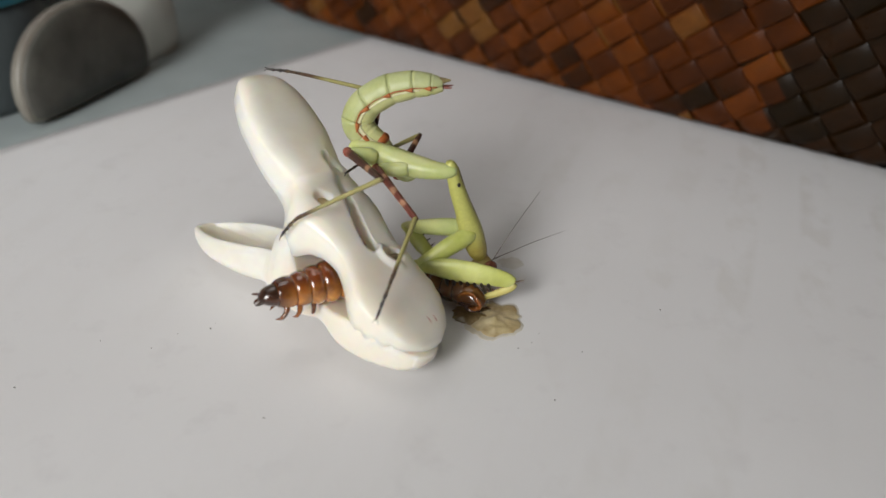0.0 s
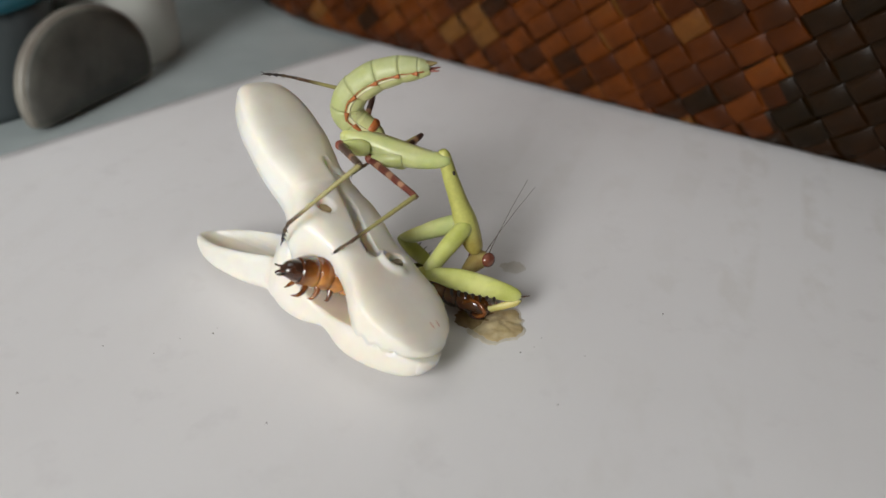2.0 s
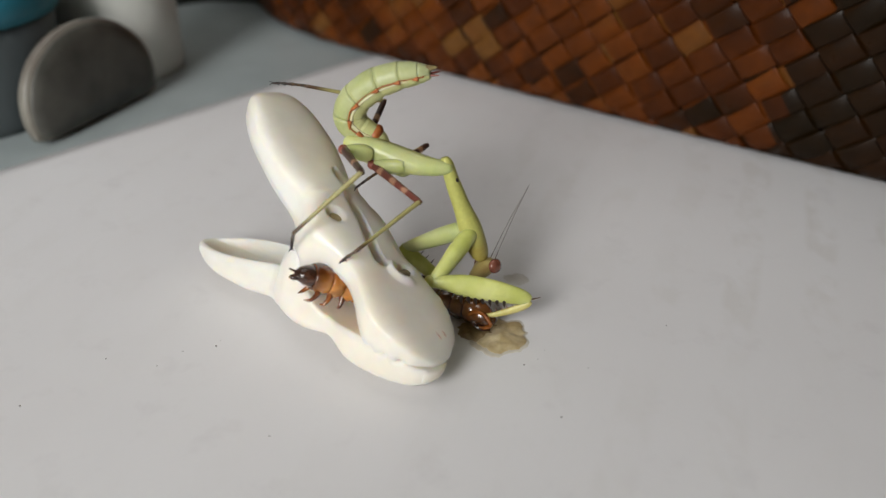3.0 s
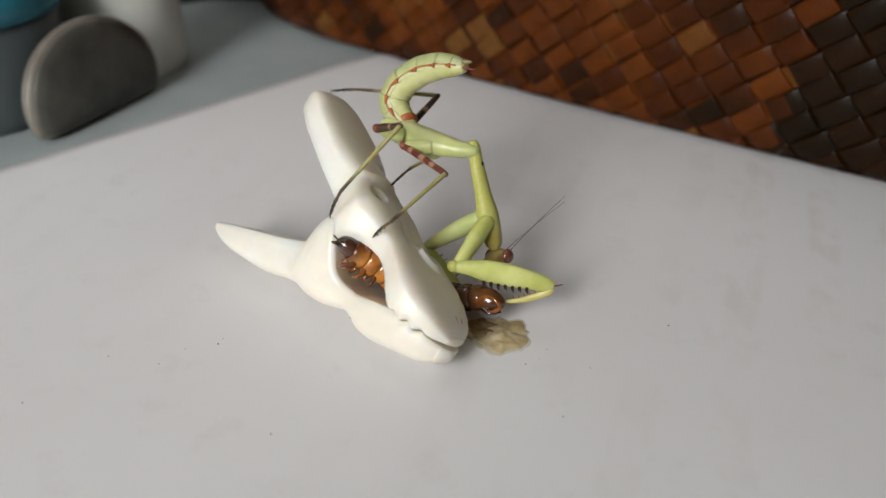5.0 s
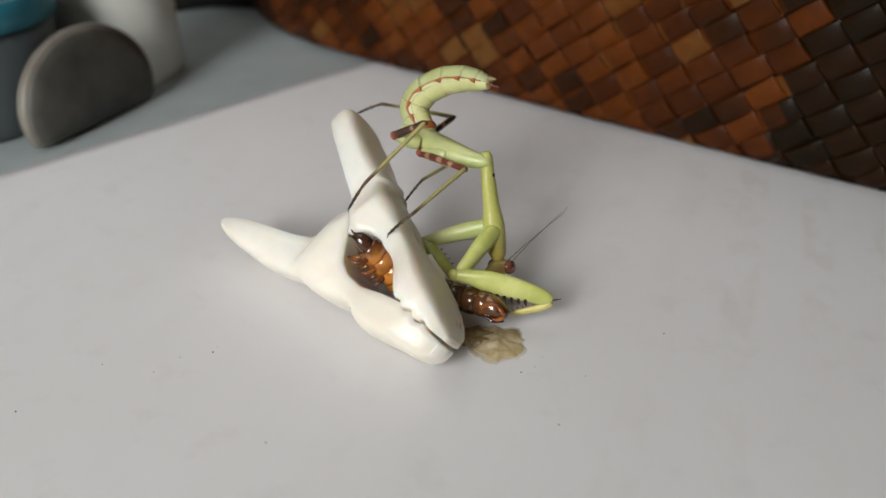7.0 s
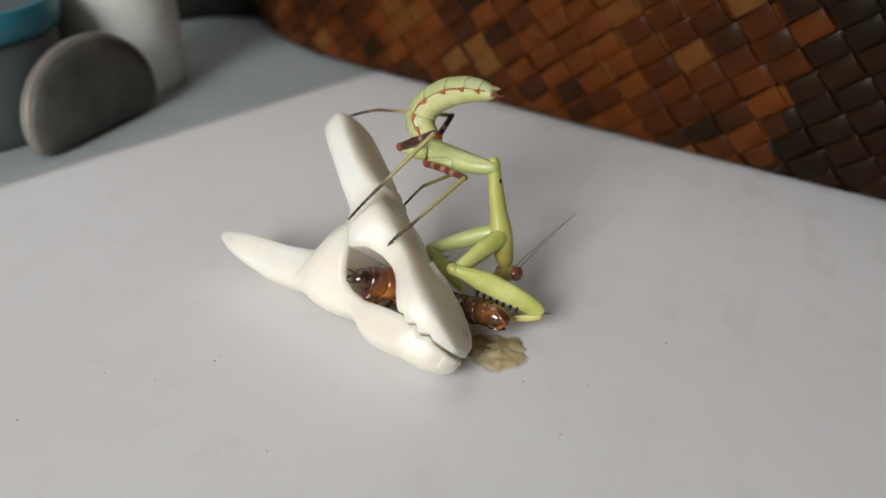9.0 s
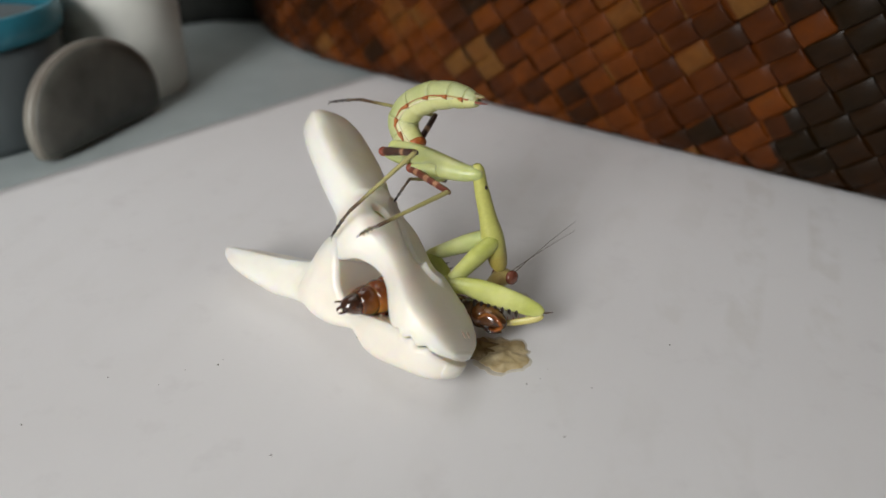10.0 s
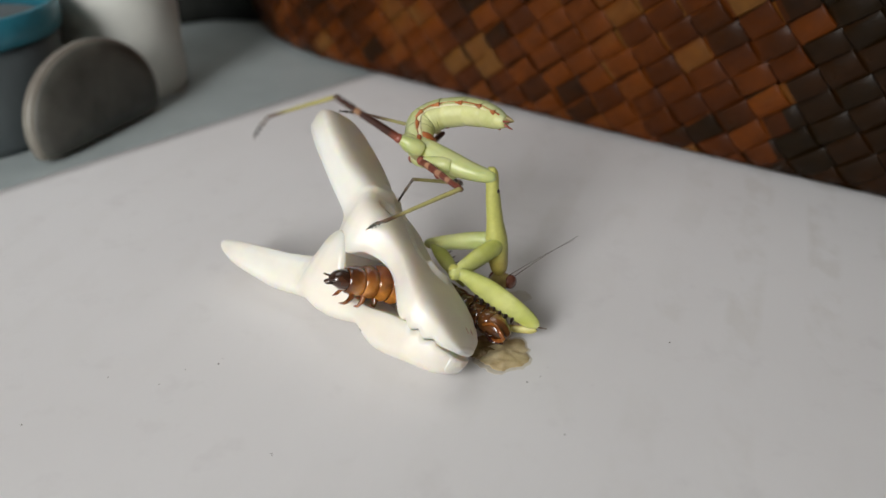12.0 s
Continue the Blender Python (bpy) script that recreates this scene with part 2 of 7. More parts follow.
MAT = {
    "glow": glow_material(),
    "paper": paper_material(),
    "table": stained("pale_tabletop", (0.37, 0.42, 0.425), (0.44, 0.495, 0.495), 9, 0.35, 0.03, 300),
    "room": stained("wall_paint", (0.80, 0.775, 0.73), (0.86, 0.835, 0.79), 1.5, 0.9, 0.3, 60),
    "floorboards": stained("floor_tile", (0.28, 0.25, 0.22), (0.36, 0.33, 0.30), 3, 0.6, 0.2, 30),
    "bounce_brown": stained("warm_bounce_brown", (0.30, 0.18, 0.09), (0.42, 0.27, 0.15), 4, 0.5, 0.3, 40, stretch=(1.0, 6.0, 0.5)),
    "weave": weave_material(),
    "weave_back": stained("shadow_dark_lining", (0.012, 0.007, 0.005), (0.03, 0.015, 0.009), 40, 0.8),
    "peg": stained("ivory_plastic", (0.87, 0.81, 0.70), (0.905, 0.865, 0.785), 45, 0.34, 0.008, 300, sss=0.6, fine=90, radius=(0.0038, 0.0029, 0.0018)),
    "peg_scratch": stained("pink_scratch", (0.50, 0.26, 0.20), (0.62, 0.38, 0.30), 300, 0.6),
    "steel": shader("spring_steel", (0.30, 0.25, 0.17), 0.32, 1.0)[0],
    "green": stained("leaf_green_cuticle", (0.45, 0.52, 0.20), (0.63, 0.645, 0.31), 130, 0.34, 0.03, 900, sss=0.6, grainy=0.08, radius=(0.0018, 0.0016, 0.0007)),
    "green_fore": stained("bright_green_cuticle", (0.44, 0.48, 0.11), (0.66, 0.69, 0.26), 160, 0.32, 0.03, 900, sss=0.5, grainy=0.08, radius=(0.0016, 0.0015, 0.0005)),
    "green_pro": banded("olive_cuticle", (0.40, 0.33, 0.08), (0.54, 0.54, 0.15), [(0, "l"), (9, "l"), (14, "l"), (17.5, "d"), (20, "d")], 0.34),
    "elbow": stained("yellow_green_elbow", (0.46, 0.46, 0.11), (0.58, 0.57, 0.19), 300, 0.32, sss=0.5, grainy=0.08),
    "membrane": stained("pale_yellow_membrane", (0.55, 0.52, 0.22), (0.68, 0.64, 0.32), 500, 0.4, sss=0.3),
    "abdomen": stained("pale_green_abdomen", (0.45, 0.49, 0.19), (0.60, 0.62, 0.30), 170, 0.42, 0.04, 900, sss=0.4, grainy=0.10),
    "belly": stained("pale_yellow_belly", (0.53, 0.55, 0.22), (0.69, 0.69, 0.34), 170, 0.45, 0.04, 900, sss=0.4, grainy=0.10),
    "cream": stained("cream_side_stripe", (0.68, 0.62, 0.34), (0.80, 0.76, 0.50), 500, 0.4, sss=0.3, grainy=0.08),
    "rust": stained("rust_orange_marking", (0.34, 0.085, 0.02), (0.52, 0.18, 0.05), 700, 0.45),
    "coxa_red": stained("red_brown_joint", (0.19, 0.045, 0.03), (0.38, 0.12, 0.08), 500, 0.4, 0.04, 1500),
    "femur": banded("banded_femur", (0.15, 0.038, 0.024), (0.44, 0.23, 0.14), [(0, "d"), (2.6, "d"), (3.0, "l"), (3.6, "l"), (4.0, "d"), (5.8, "d"), (6.2, "l"), (7.0, "l"), (7.4, "d"), (9.0, "d"), (9.4, "l"), (10.1, "l"), (10.5, "d"), (13.5, "d")]),
    "femur_dark": banded("dark_femur", (0.055, 0.020, 0.013), (0.40, 0.22, 0.12), [(0, "t"), (1.2, "t"), (3.0, "d"), (8.6, "d"), (9.2, "l"), (9.8, "l"), (10.3, "d"), (13.5, "d")], tip=(0.28, 0.08, 0.05)),
    "tibia": banded("straw_tibia", (0.10, 0.055, 0.028), (0.40, 0.36, 0.14), [(0, "d"), (1.0, "l"), (5.0, "l"), (11.0, "l"), (14.0, "d"), (15.0, "d")]),
    "tarsus": banded("dark_tarsus", (0.025, 0.016, 0.012), (0.17, 0.11, 0.06), [(0, "l"), (1.3, "d"), (1.7, "l"), (2.4, "d"), (2.9, "l"), (3.6, "d"), (7.0, "d")]),
    "eye": stained("brown_eye", (0.12, 0.036, 0.022), (0.24, 0.085, 0.055), 900, 0.22, coat=0.5),
    "antenna": shader("antenna_brown", (0.07, 0.05, 0.04), 0.6)[0],
    "spine": shader("spine_black", (0.02, 0.012, 0.01), 0.4)[0],
    "head_skin": stained("olive_brown_head", (0.24, 0.15, 0.05), (0.40, 0.33, 0.12), 420, 0.35, 0.05, 1500, sss=0.3),
    "dimple_patch": stained("tan_patch", (0.40, 0.29, 0.13), (0.60, 0.47, 0.26), 400, 0.6),
    "tail": stained("olive_brown_tail", (0.20, 0.14, 0.06), (0.38, 0.33, 0.14), 400, 0.4),
    "claw": stained("pale_yellow_claw", (0.50, 0.45, 0.12), (0.64, 0.58, 0.22), 400, 0.35, sss=0.5),
    "worm": larva_material("amber_cuticle", (0.17, 0.040, 0.008), (0.56, 0.225, 0.036), (0.045, 0.010, 0.005)),
    "worm_leg": stained("brown_larva_leg", (0.08, 0.020, 0.005), (0.34, 0.105, 0.018), 700, 0.2, coat=0.8),
    "worm_joint": stained("dark_amber_joint", (0.14, 0.036, 0.006), (0.34, 0.11, 0.02), 400, 0.2, sss=0.3, coat=0.8),
    "worm_dark": stained("dark_brown_cuticle", (0.022, 0.008, 0.004), (0.17, 0.06, 0.016), 200, 0.14, 0.05, 900, coat=1.0),
    "worm_head": stained("black_brown_head", (0.012, 0.006, 0.004), (0.09, 0.030, 0.012), 420, 0.2, 0.06, 900, coat=0.8),
    "goo": stained("beige_wet_pulp", (0.34, 0.23, 0.085), (0.80, 0.70, 0.47), 150, 0.3, 0.3, 420, sss=0.3, coat=0.3),
    "goo_dark": stained("brown_wet_pulp", (0.17, 0.10, 0.035), (0.44, 0.33, 0.15), 220, 0.3, 0.4, 420, coat=0.4),
    "stain": stained("dried_juice", (0.57, 0.53, 0.48), (0.66, 0.64, 0.61), 300, 0.7),
    "wet": stained("damp_paper", (0.52, 0.46, 0.36), (0.66, 0.635, 0.58), 260, 0.5),
    "speck": shader("dark_crumb", (0.16, 0.14, 0.13), 0.8)[0],
    "cup": clear_plastic("milky_plastic", (0.66, 0.67, 0.62), 0.55, 0.0),
    "tub": clear_plastic("smoky_plastic", (0.085, 0.10, 0.105), 0.4, 0.0),
    "tub_inside": stained("grey_tub_inside", (0.045, 0.047, 0.055), (0.075, 0.078, 0.088), 60, 0.7),
    "teal": stained("teal_plastic_rim", (0.02, 0.15, 0.21), (0.03, 0.215, 0.285), 40, 0.4),
    "disc": stained("grey_disc_face", (0.044, 0.044, 0.038), (0.115, 0.113, 0.096), 60, 0.5),
    "disc_rim": stained("grey_disc_rim", (0.16, 0.135, 0.115), (0.26, 0.25, 0.21), 60, 0.4),
    "dark": stained("dark_cloth", (0.003, 0.004, 0.003), (0.018, 0.020, 0.017), 90, 0.85, 0.5, 400),
}


# ---- building helpers ----
def part(name, bm, material, parent=None, label="", smooth=True):
    """One mesh object out of a bmesh in millimetres, under a thing or a part."""
    bm.normal_update()
    bmesh.ops.recalc_face_normals(bm, faces=bm.faces[:])
    mesh = bpy.data.meshes.new(name)
    for v in bm.verts:
        v.co *= MM
    bm.to_mesh(mesh)
    bm.free()
    mesh.materials.append(MAT[material])
    if smooth:
        mesh.polygons.foreach_set("use_smooth", [True] * len(mesh.polygons))
    ob = new(name, mesh)
    ob.parent = parent
    if label:
        tagged(ob, label)
    return ob


def skin(bm, rings, cap=True):
    """Faces between closed rings of points, with ends closed."""
    rows = [[bm.verts.new(p) for p in ring] for ring in rings]
    n = len(rows[0])
    for a, b in zip(rows, rows[1:]):
        for i in range(n):
            bm.faces.new((a[i], a[(i + 1) % n], b[(i + 1) % n], b[i]))
    if cap:
        bm.faces.new(rows[0])
        bm.faces.new(rows[-1])
    return bm


def smooth_curve(keys, steps):
    """Points between keys (tuples), by a Catmull-Rom curve."""
    keys = [np.array(k, float) for k in keys]
    keys = [2 * keys[0] - keys[1], *keys, 2 * keys[-1] - keys[-2]]
    out = []
    for i in range(1, len(keys) - 2):
        p0, p1, p2, p3 = keys[i - 1:i + 3]
        for s in range(steps):
            t = s / steps
            out.append(0.5 * (2 * p1 + (p2 - p0) * t + (2 * p0 - 5 * p1 + 4 * p2 - p3) * t * t + (3 * p1 - p0 - 3 * p2 + p3) * t ** 3))
    out.append(keys[-2])
    return out


def tube(bm, keys, n=12, steps=4, side=(0, 1, 0), bumps=None):
    """A limb through keys (x, y, z, half width along side, half height), rounded at both ends."""
    pts = smooth_curve(keys, steps)
    rings = []
    for i, p in enumerate(pts):
        a, b = pts[max(i - 1, 0)], pts[min(i + 1, len(pts) - 1)]
        d = Vector(b[:3] - a[:3]).normalized()
        s = Vector(side)
        s = (s - s.dot(d) * d).normalized()
        u = d.cross(s)
        k = 1.0 if bumps is None else bumps(i / (len(pts) - 1))
        rings.append([Vector(p[:3]) + s * (math.cos(2 * math.pi * j / n) * max(p[3], 0.01) * k) + u * (math.sin(2 * math.pi * j / n) * max(p[4], 0.01) * k) for j in range(n)])
    return skin(bm, rings)


def limb(name, keys, material, parent, label="", **more):
    return part(name, tube(bmesh.new(), keys, **more), material, parent, label)


def ball(bm, centre, radii, u=14, v=9):
    rings = []
    for i in range(1, v):
        a = math.pi * i / v
        rings.append([Vector((centre[0] - radii[0] * math.cos(a), centre[1] + radii[1] * math.sin(a) * math.cos(2 * math.pi * j / u), centre[2] + radii[2] * math.sin(a) * math.sin(2 * math.pi * j / u))) for j in range(u)])
    return skin(bm, rings)


def box(bm, x0, y0, z0, x1, y1, z1):
    c = [bm.verts.new(p) for p in ((x0, y0, z0), (x1, y0, z0), (x1, y1, z0), (x0, y1, z0), (x0, y0, z1), (x1, y0, z1), (x1, y1, z1), (x0, y1, z1))]
    for f in ((0, 3, 2, 1), (4, 5, 6, 7), (0, 1, 5, 4), (1, 2, 6, 5), (2, 3, 7, 6), (3, 0, 4, 7)):
        bm.faces.new([c[i] for i in f])
    return bm


def lathe(bm, profile, n=40, cap=True):
    """A profile of (radius, z), turned about z; a ring repeats its first point and has no caps."""
    rings = [[Vector((r * math.cos(2 * math.pi * j / n), r * math.sin(2 * math.pi * j / n), z)) for j in range(n)] for r, z in profile]
    return skin(bm, rings, cap)


def empty(name):
    ob = new(name)
    ob.empty_display_size = 0.01
    return ob


moving = {}


# ---- the room ----
# unseen room, kept small so its pale walls and ceiling bounce light
def room():
    walls = {
        "wall_north": (-1000, 950, -750, 1600, 1050, 1150),
        "wall_east": (1500, -640, -750, 1600, 950, 1150),
        "wall_west": (-1000, -640, -750, -900, 950, 1150),
    }
    for name, ends in walls.items():
        # east wall coloured brown to dim and warm the light it bounces
        tinted = name == "wall_east"
        tagged(part(name, box(bmesh.new(), *ends), "bounce_brown" if tinted else "room", smooth=False), "unseen room wall, coloured warm brown to tint bounced light" if tinted else "plain off-white painted room wall", "wall", kind="structure")
    tagged(part("floor", box(bmesh.new(), -1000, -730, -850, 1600, 1050, -750), "floorboards", smooth=False), "dull brown floor under the table", "floor", kind="structure")
    tagged(part("ceiling", box(bmesh.new(), -1000, -730, 1150, 1600, 1050, 1250), "room", smooth=False), "plain off-white ceiling", "ceiling", kind="structure")
    bm = bmesh.new()
    x0, x1, z0, z1 = -730, -190, 230, 695
    for ends in ((-1000, -750, x0, 1150), (x1, -750, 1600, 1150), (x0, -750, x1, z0), (x0, z1, x1, 1150)):
        box(bm, ends[0], -730, ends[1], ends[2], -640, ends[3])
    tagged(part("wall_south", bm, "room", smooth=False), "off-white wall with a window opening", "wall", kind="structure")


def overhead_fill():
    """Unseen fill panel added overhead; its light makes the soft shade under the peg."""
    lamp = empty("overhead_fill")
    tagged(lamp, "unseen overhead fill light, a glowing panel in a white frame", "ceiling light")
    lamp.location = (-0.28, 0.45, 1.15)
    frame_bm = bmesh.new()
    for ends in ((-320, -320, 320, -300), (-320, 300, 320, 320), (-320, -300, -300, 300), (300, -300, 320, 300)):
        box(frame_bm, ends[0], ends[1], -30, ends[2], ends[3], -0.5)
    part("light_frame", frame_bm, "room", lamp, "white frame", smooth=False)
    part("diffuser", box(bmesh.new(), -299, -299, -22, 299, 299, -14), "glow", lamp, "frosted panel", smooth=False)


def table():
    top = empty("table")
    tagged(top, "pale grey-green tabletop under the white paper", "table", kind="structure")
    bm = box(bmesh.new(), -600, -500, -25, 700, 620, 0)
    bmesh.ops.bevel(bm, geom=bm.edges[:], offset=3, segments=2, affect="EDGES")
    part("tabletop", bm, "table", top, smooth=False)
    for x in (-560, 660):
        for y in (-460, 580):
            part("leg", box(bmesh.new(), x - 22, y - 22, -750, x + 22, y + 22, -25), "table", top, smooth=False)


def paper():
    """An A4 sheet, turned 45 degrees, its far corner under the basket; the sheet is very slightly wavy."""
    bm = bmesh.new()
    nu, nv = 48, 60
    rows = []
    for side in (0, 1):
        grid = []
        for i in range(nu + 1):
            line = []
            for j in range(nv + 1):
                u, v = 212 * i / nu, 300 * j / nv
                x = 8 + 0.7071 * u - 0.711 * v
                y = 309 - 0.7071 * u - 0.703 * v
                z = 0.35 + 0.22 * noise.noise(Vector((x * 0.012, y * 0.012, 3.0)))
                line.append(bm.verts.new((x, y, z if side else z - 0.12)))
            grid.append(line)
        rows.append(grid)
    for side, grid in enumerate(rows):
        for i in range(nu):
            for j in range(nv):
                q = (grid[i][j], grid[i + 1][j], grid[i + 1][j + 1], grid[i][j + 1])
                bm.faces.new(q if side else q[::-1])
    low, high = rows
    edge = lambda g: [g[i][0] for i in range(nu)] + [g[nu][j] for j in range(nv)] + [g[i][nv] for i in range(nu, 0, -1)] + [g[0][j] for j in range(nv, 0, -1)]
    a, b = edge(low), edge(high)
    for i in range(len(a)):
        k = (i + 1) % len(a)
        bm.faces.new((a[i], a[k], b[k], b[i]))
    return tagged(part("sheet_of_paper", bm, "paper"), "white sheet of paper lying on the table", "paper")


room()
overhead_fill()
table()
paper()


# ---- the basket behind ----
ARC_C, ARC_R = (1514.0, 2246.0), 2500.0


def wall_point(s, z, out):
    """A point of the basket's bowed side: s along it, z up, out from it towards the sheet; it turns away round a corner at its far end."""
    a = math.atan2(258.5 - ARC_C[1], -1 - ARC_C[0]) - s / ARC_R
    r = ARC_R + out + 0.10 * z + 2.6 - 0.35 * max(0.0, 5.0 - z) - 0.0048 * max(0.0, s - 45) ** 2
    return Vector((ARC_C[0] + r * math.cos(a), ARC_C[1] + r * math.sin(a), z))


# the two sets of strips: the way they run, the way across them, their width and where one begins
RISING = ((-0.809, 0.588), (0.588, 0.809), 6.05, -27.7)
FALLING = ((-0.669, -0.743), (0.743, -0.669), 9.2, -111.3)


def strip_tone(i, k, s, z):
    """The tone of one visible crossing: dark olive strips at one end, red and tan ones between."""
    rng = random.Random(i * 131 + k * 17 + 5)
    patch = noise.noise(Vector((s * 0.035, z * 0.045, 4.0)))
    # no tan past s = 30, in place of the shade at that end
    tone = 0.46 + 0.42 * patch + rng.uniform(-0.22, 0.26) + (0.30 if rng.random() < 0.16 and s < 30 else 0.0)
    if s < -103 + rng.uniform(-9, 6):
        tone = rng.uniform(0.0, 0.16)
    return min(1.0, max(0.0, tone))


def leaf_strip(thing, offset, family, i, high, ends):
    """One strip, over and under the strips of the other set."""
    (ax, az), (nx, nz), wide, start = family
    (_, _), (mx, mz), step_long, other = RISING if family is FALLING else FALLING
    turn = ax * mx + az * mz
    centre = start + (i + 0.5) * wide
    rings, tones = [], []
    wob = 0.22 * math.sin(i * 2.3 + wide)
    lean = 0.3 * math.sin(i * 1.7 + wide)
    near = step_long / abs(turn)
    count = 7
    for n in range(-60 * count, 60 * count):
        t = n * near / count
        s, z = ax * t + nx * centre, az * t + nz * centre
        if not (-5.5 < z < high + 4 and ends[0] < s < ends[1]):
            continue
        v = (mx * s + mz * z - other) / step_long
        k = math.floor(v)
        over = 1 if (i + k) % 2 == (0 if family is RISING else 1) else -1
        wave = math.sin(math.pi * (v - k))
        lift = over * 0.72 * wave ** 0.6
        ring = []
        for across, thick in ((-1, 0.06), (-0.86, 0.24), (0, 0.36), (0.86, 0.24), (1, 0.06), (0.86, -0.12), (0, -0.08), (-0.86, -0.12)):
            d = centre + across * wide * 0.492 + wob
            p, q = ax * t + nx * d, az * t + nz * d
            ring.append(wall_point(p, min(max(q, 2.0), high), lift + thick + lean * across * 0.7) + offset)
        rings.append(ring)
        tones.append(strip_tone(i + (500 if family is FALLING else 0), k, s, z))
    if len(rings) < 8:
        return
    bm = skin(bmesh.new(), rings)
    ob = part("leaf_strip", bm, "weave", thing)
    mesh = ob.data
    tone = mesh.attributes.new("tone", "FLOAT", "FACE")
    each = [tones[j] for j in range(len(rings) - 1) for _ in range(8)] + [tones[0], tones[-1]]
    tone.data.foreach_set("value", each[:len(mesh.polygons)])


def basket():
    thing = empty("woven_basket")
    tagged(thing, "dark red-brown basket woven from broad glossy leaf strips", "basket")
    thing.location = wall_point(0, 0, -60) * MM
    offset = -thing.location / MM
    high, s0, s1 = 118.0, -215.0, 150.0
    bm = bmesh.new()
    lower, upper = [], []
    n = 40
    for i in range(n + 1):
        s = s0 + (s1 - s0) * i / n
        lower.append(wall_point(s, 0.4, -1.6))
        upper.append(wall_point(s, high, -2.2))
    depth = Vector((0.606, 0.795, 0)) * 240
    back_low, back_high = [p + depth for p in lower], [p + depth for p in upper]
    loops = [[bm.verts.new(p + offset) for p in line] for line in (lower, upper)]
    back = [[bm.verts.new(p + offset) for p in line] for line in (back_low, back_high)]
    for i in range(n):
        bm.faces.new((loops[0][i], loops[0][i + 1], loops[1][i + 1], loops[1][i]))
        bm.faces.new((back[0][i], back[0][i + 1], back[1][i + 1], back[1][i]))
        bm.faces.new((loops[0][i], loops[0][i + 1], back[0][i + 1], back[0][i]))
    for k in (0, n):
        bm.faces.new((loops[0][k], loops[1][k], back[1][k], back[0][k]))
    # near-black shell, bared along the foot in place of the shadow line
    part("lining", bm, "weave_back", thing, "near-black inner shell of the basket, its bare foot standing for shadow", smooth=False)
    for i in range(-18, 40):
        leaf_strip(thing, offset, RISING, i, high, (s0, s1))
    for i in range(-16, 26):
        leaf_strip(thing, offset, FALLING, i, high, (s0, s1))
    return thing


# ---- the clothes peg ----
def lerp_table(x, table):
    if x <= table[0][0]:
        return table[0][1]
    for (a, p), (b, q) in zip(table, table[1:]):
        if x <= b:
            t = (x - a) / (b - a)
            return p + (q - p) * t
    return table[-1][1]


def soft_table(x, table, width=1.3):
    return sum(lerp_table(x + width * d, table) for d in (-1, -0.6, -0.2, 0.2, 0.6, 1)) / 6


UPPER = {
    "inner": [(-3, 0.1), (9.8, 0.1), (11.4, 1.1), (14.3, 2.9), (16.4, 3.7), (19, 4.3), (22, 4.4), (25, 3.9), (27.2, 1.8), (30, 1.7), (32.2, 2.4), (33, 4.2), (33.8, 5.7), (38.8, 8), (43, 9.9), (48, 11.7), (53, 13.2), (57.3, 14.4), (59.6, 16)],
    "outer": [(-0.3, 0.58), (0.05, 1.46), (0.94, 2.39), (2.27, 3.21), (4.92, 4.64), (9.35, 6.54), (13, 7.59), (17, 8.48), (21, 9.34), (25, 10.9), (28.5, 12.67), (30.5, 13), (32.5, 14.02), (36.6, 14.26), (41, 15.49), (45, 16.8), (50, 18.39), (53, 19.44), (56.15, 19.77), (58.45, 18.58), (59.6, 17.42)],
    "width": [(-0.3, 0.31), (-0.12, 1.95), (0.32, 3.48), (1.38, 5), (3.15, 6.13), (5.81, 7.6), (9.35, 8.4), (12, 7.92), (15, 7.16), (18, 6.71), (20, 6.79), (23, 7.38), (26, 8.39), (28.5, 9.1), (31.6, 8.31), (32.9, 7.25), (36, 6.55), (39, 7.04), (43, 7.74), (47, 7.57), (50, 7.37), (52, 6.76), (54, 6.12), (56.15, 5.13), (57.76, 4), (58.795, 2.82), (59.37, 1.67), (59.6, 0.36)],
    "mid": [(-3, 0.19), (-1, 0.19), (3, 0.2), (7, 0.19), (8, 0.33), (12, 0.69), (15, -0.28), (18, -0.99), (20, -1.52), (23, -1.75), (24, -1.69), (26, -1.6), (28.5, -1.48), (29, -1.55), (31.6, -1.69), (32.9, -2.4), (33, -2.42), (36, -2.77), (37, -2.76), (39, -2.64), (43, -3.36), (47, -3.85), (49, -4.08), (50, -4.2), (53, -4.47), (54, -4.6), (57.3, -4.72), (59.6, -4.79), (61, -5.24)],
}
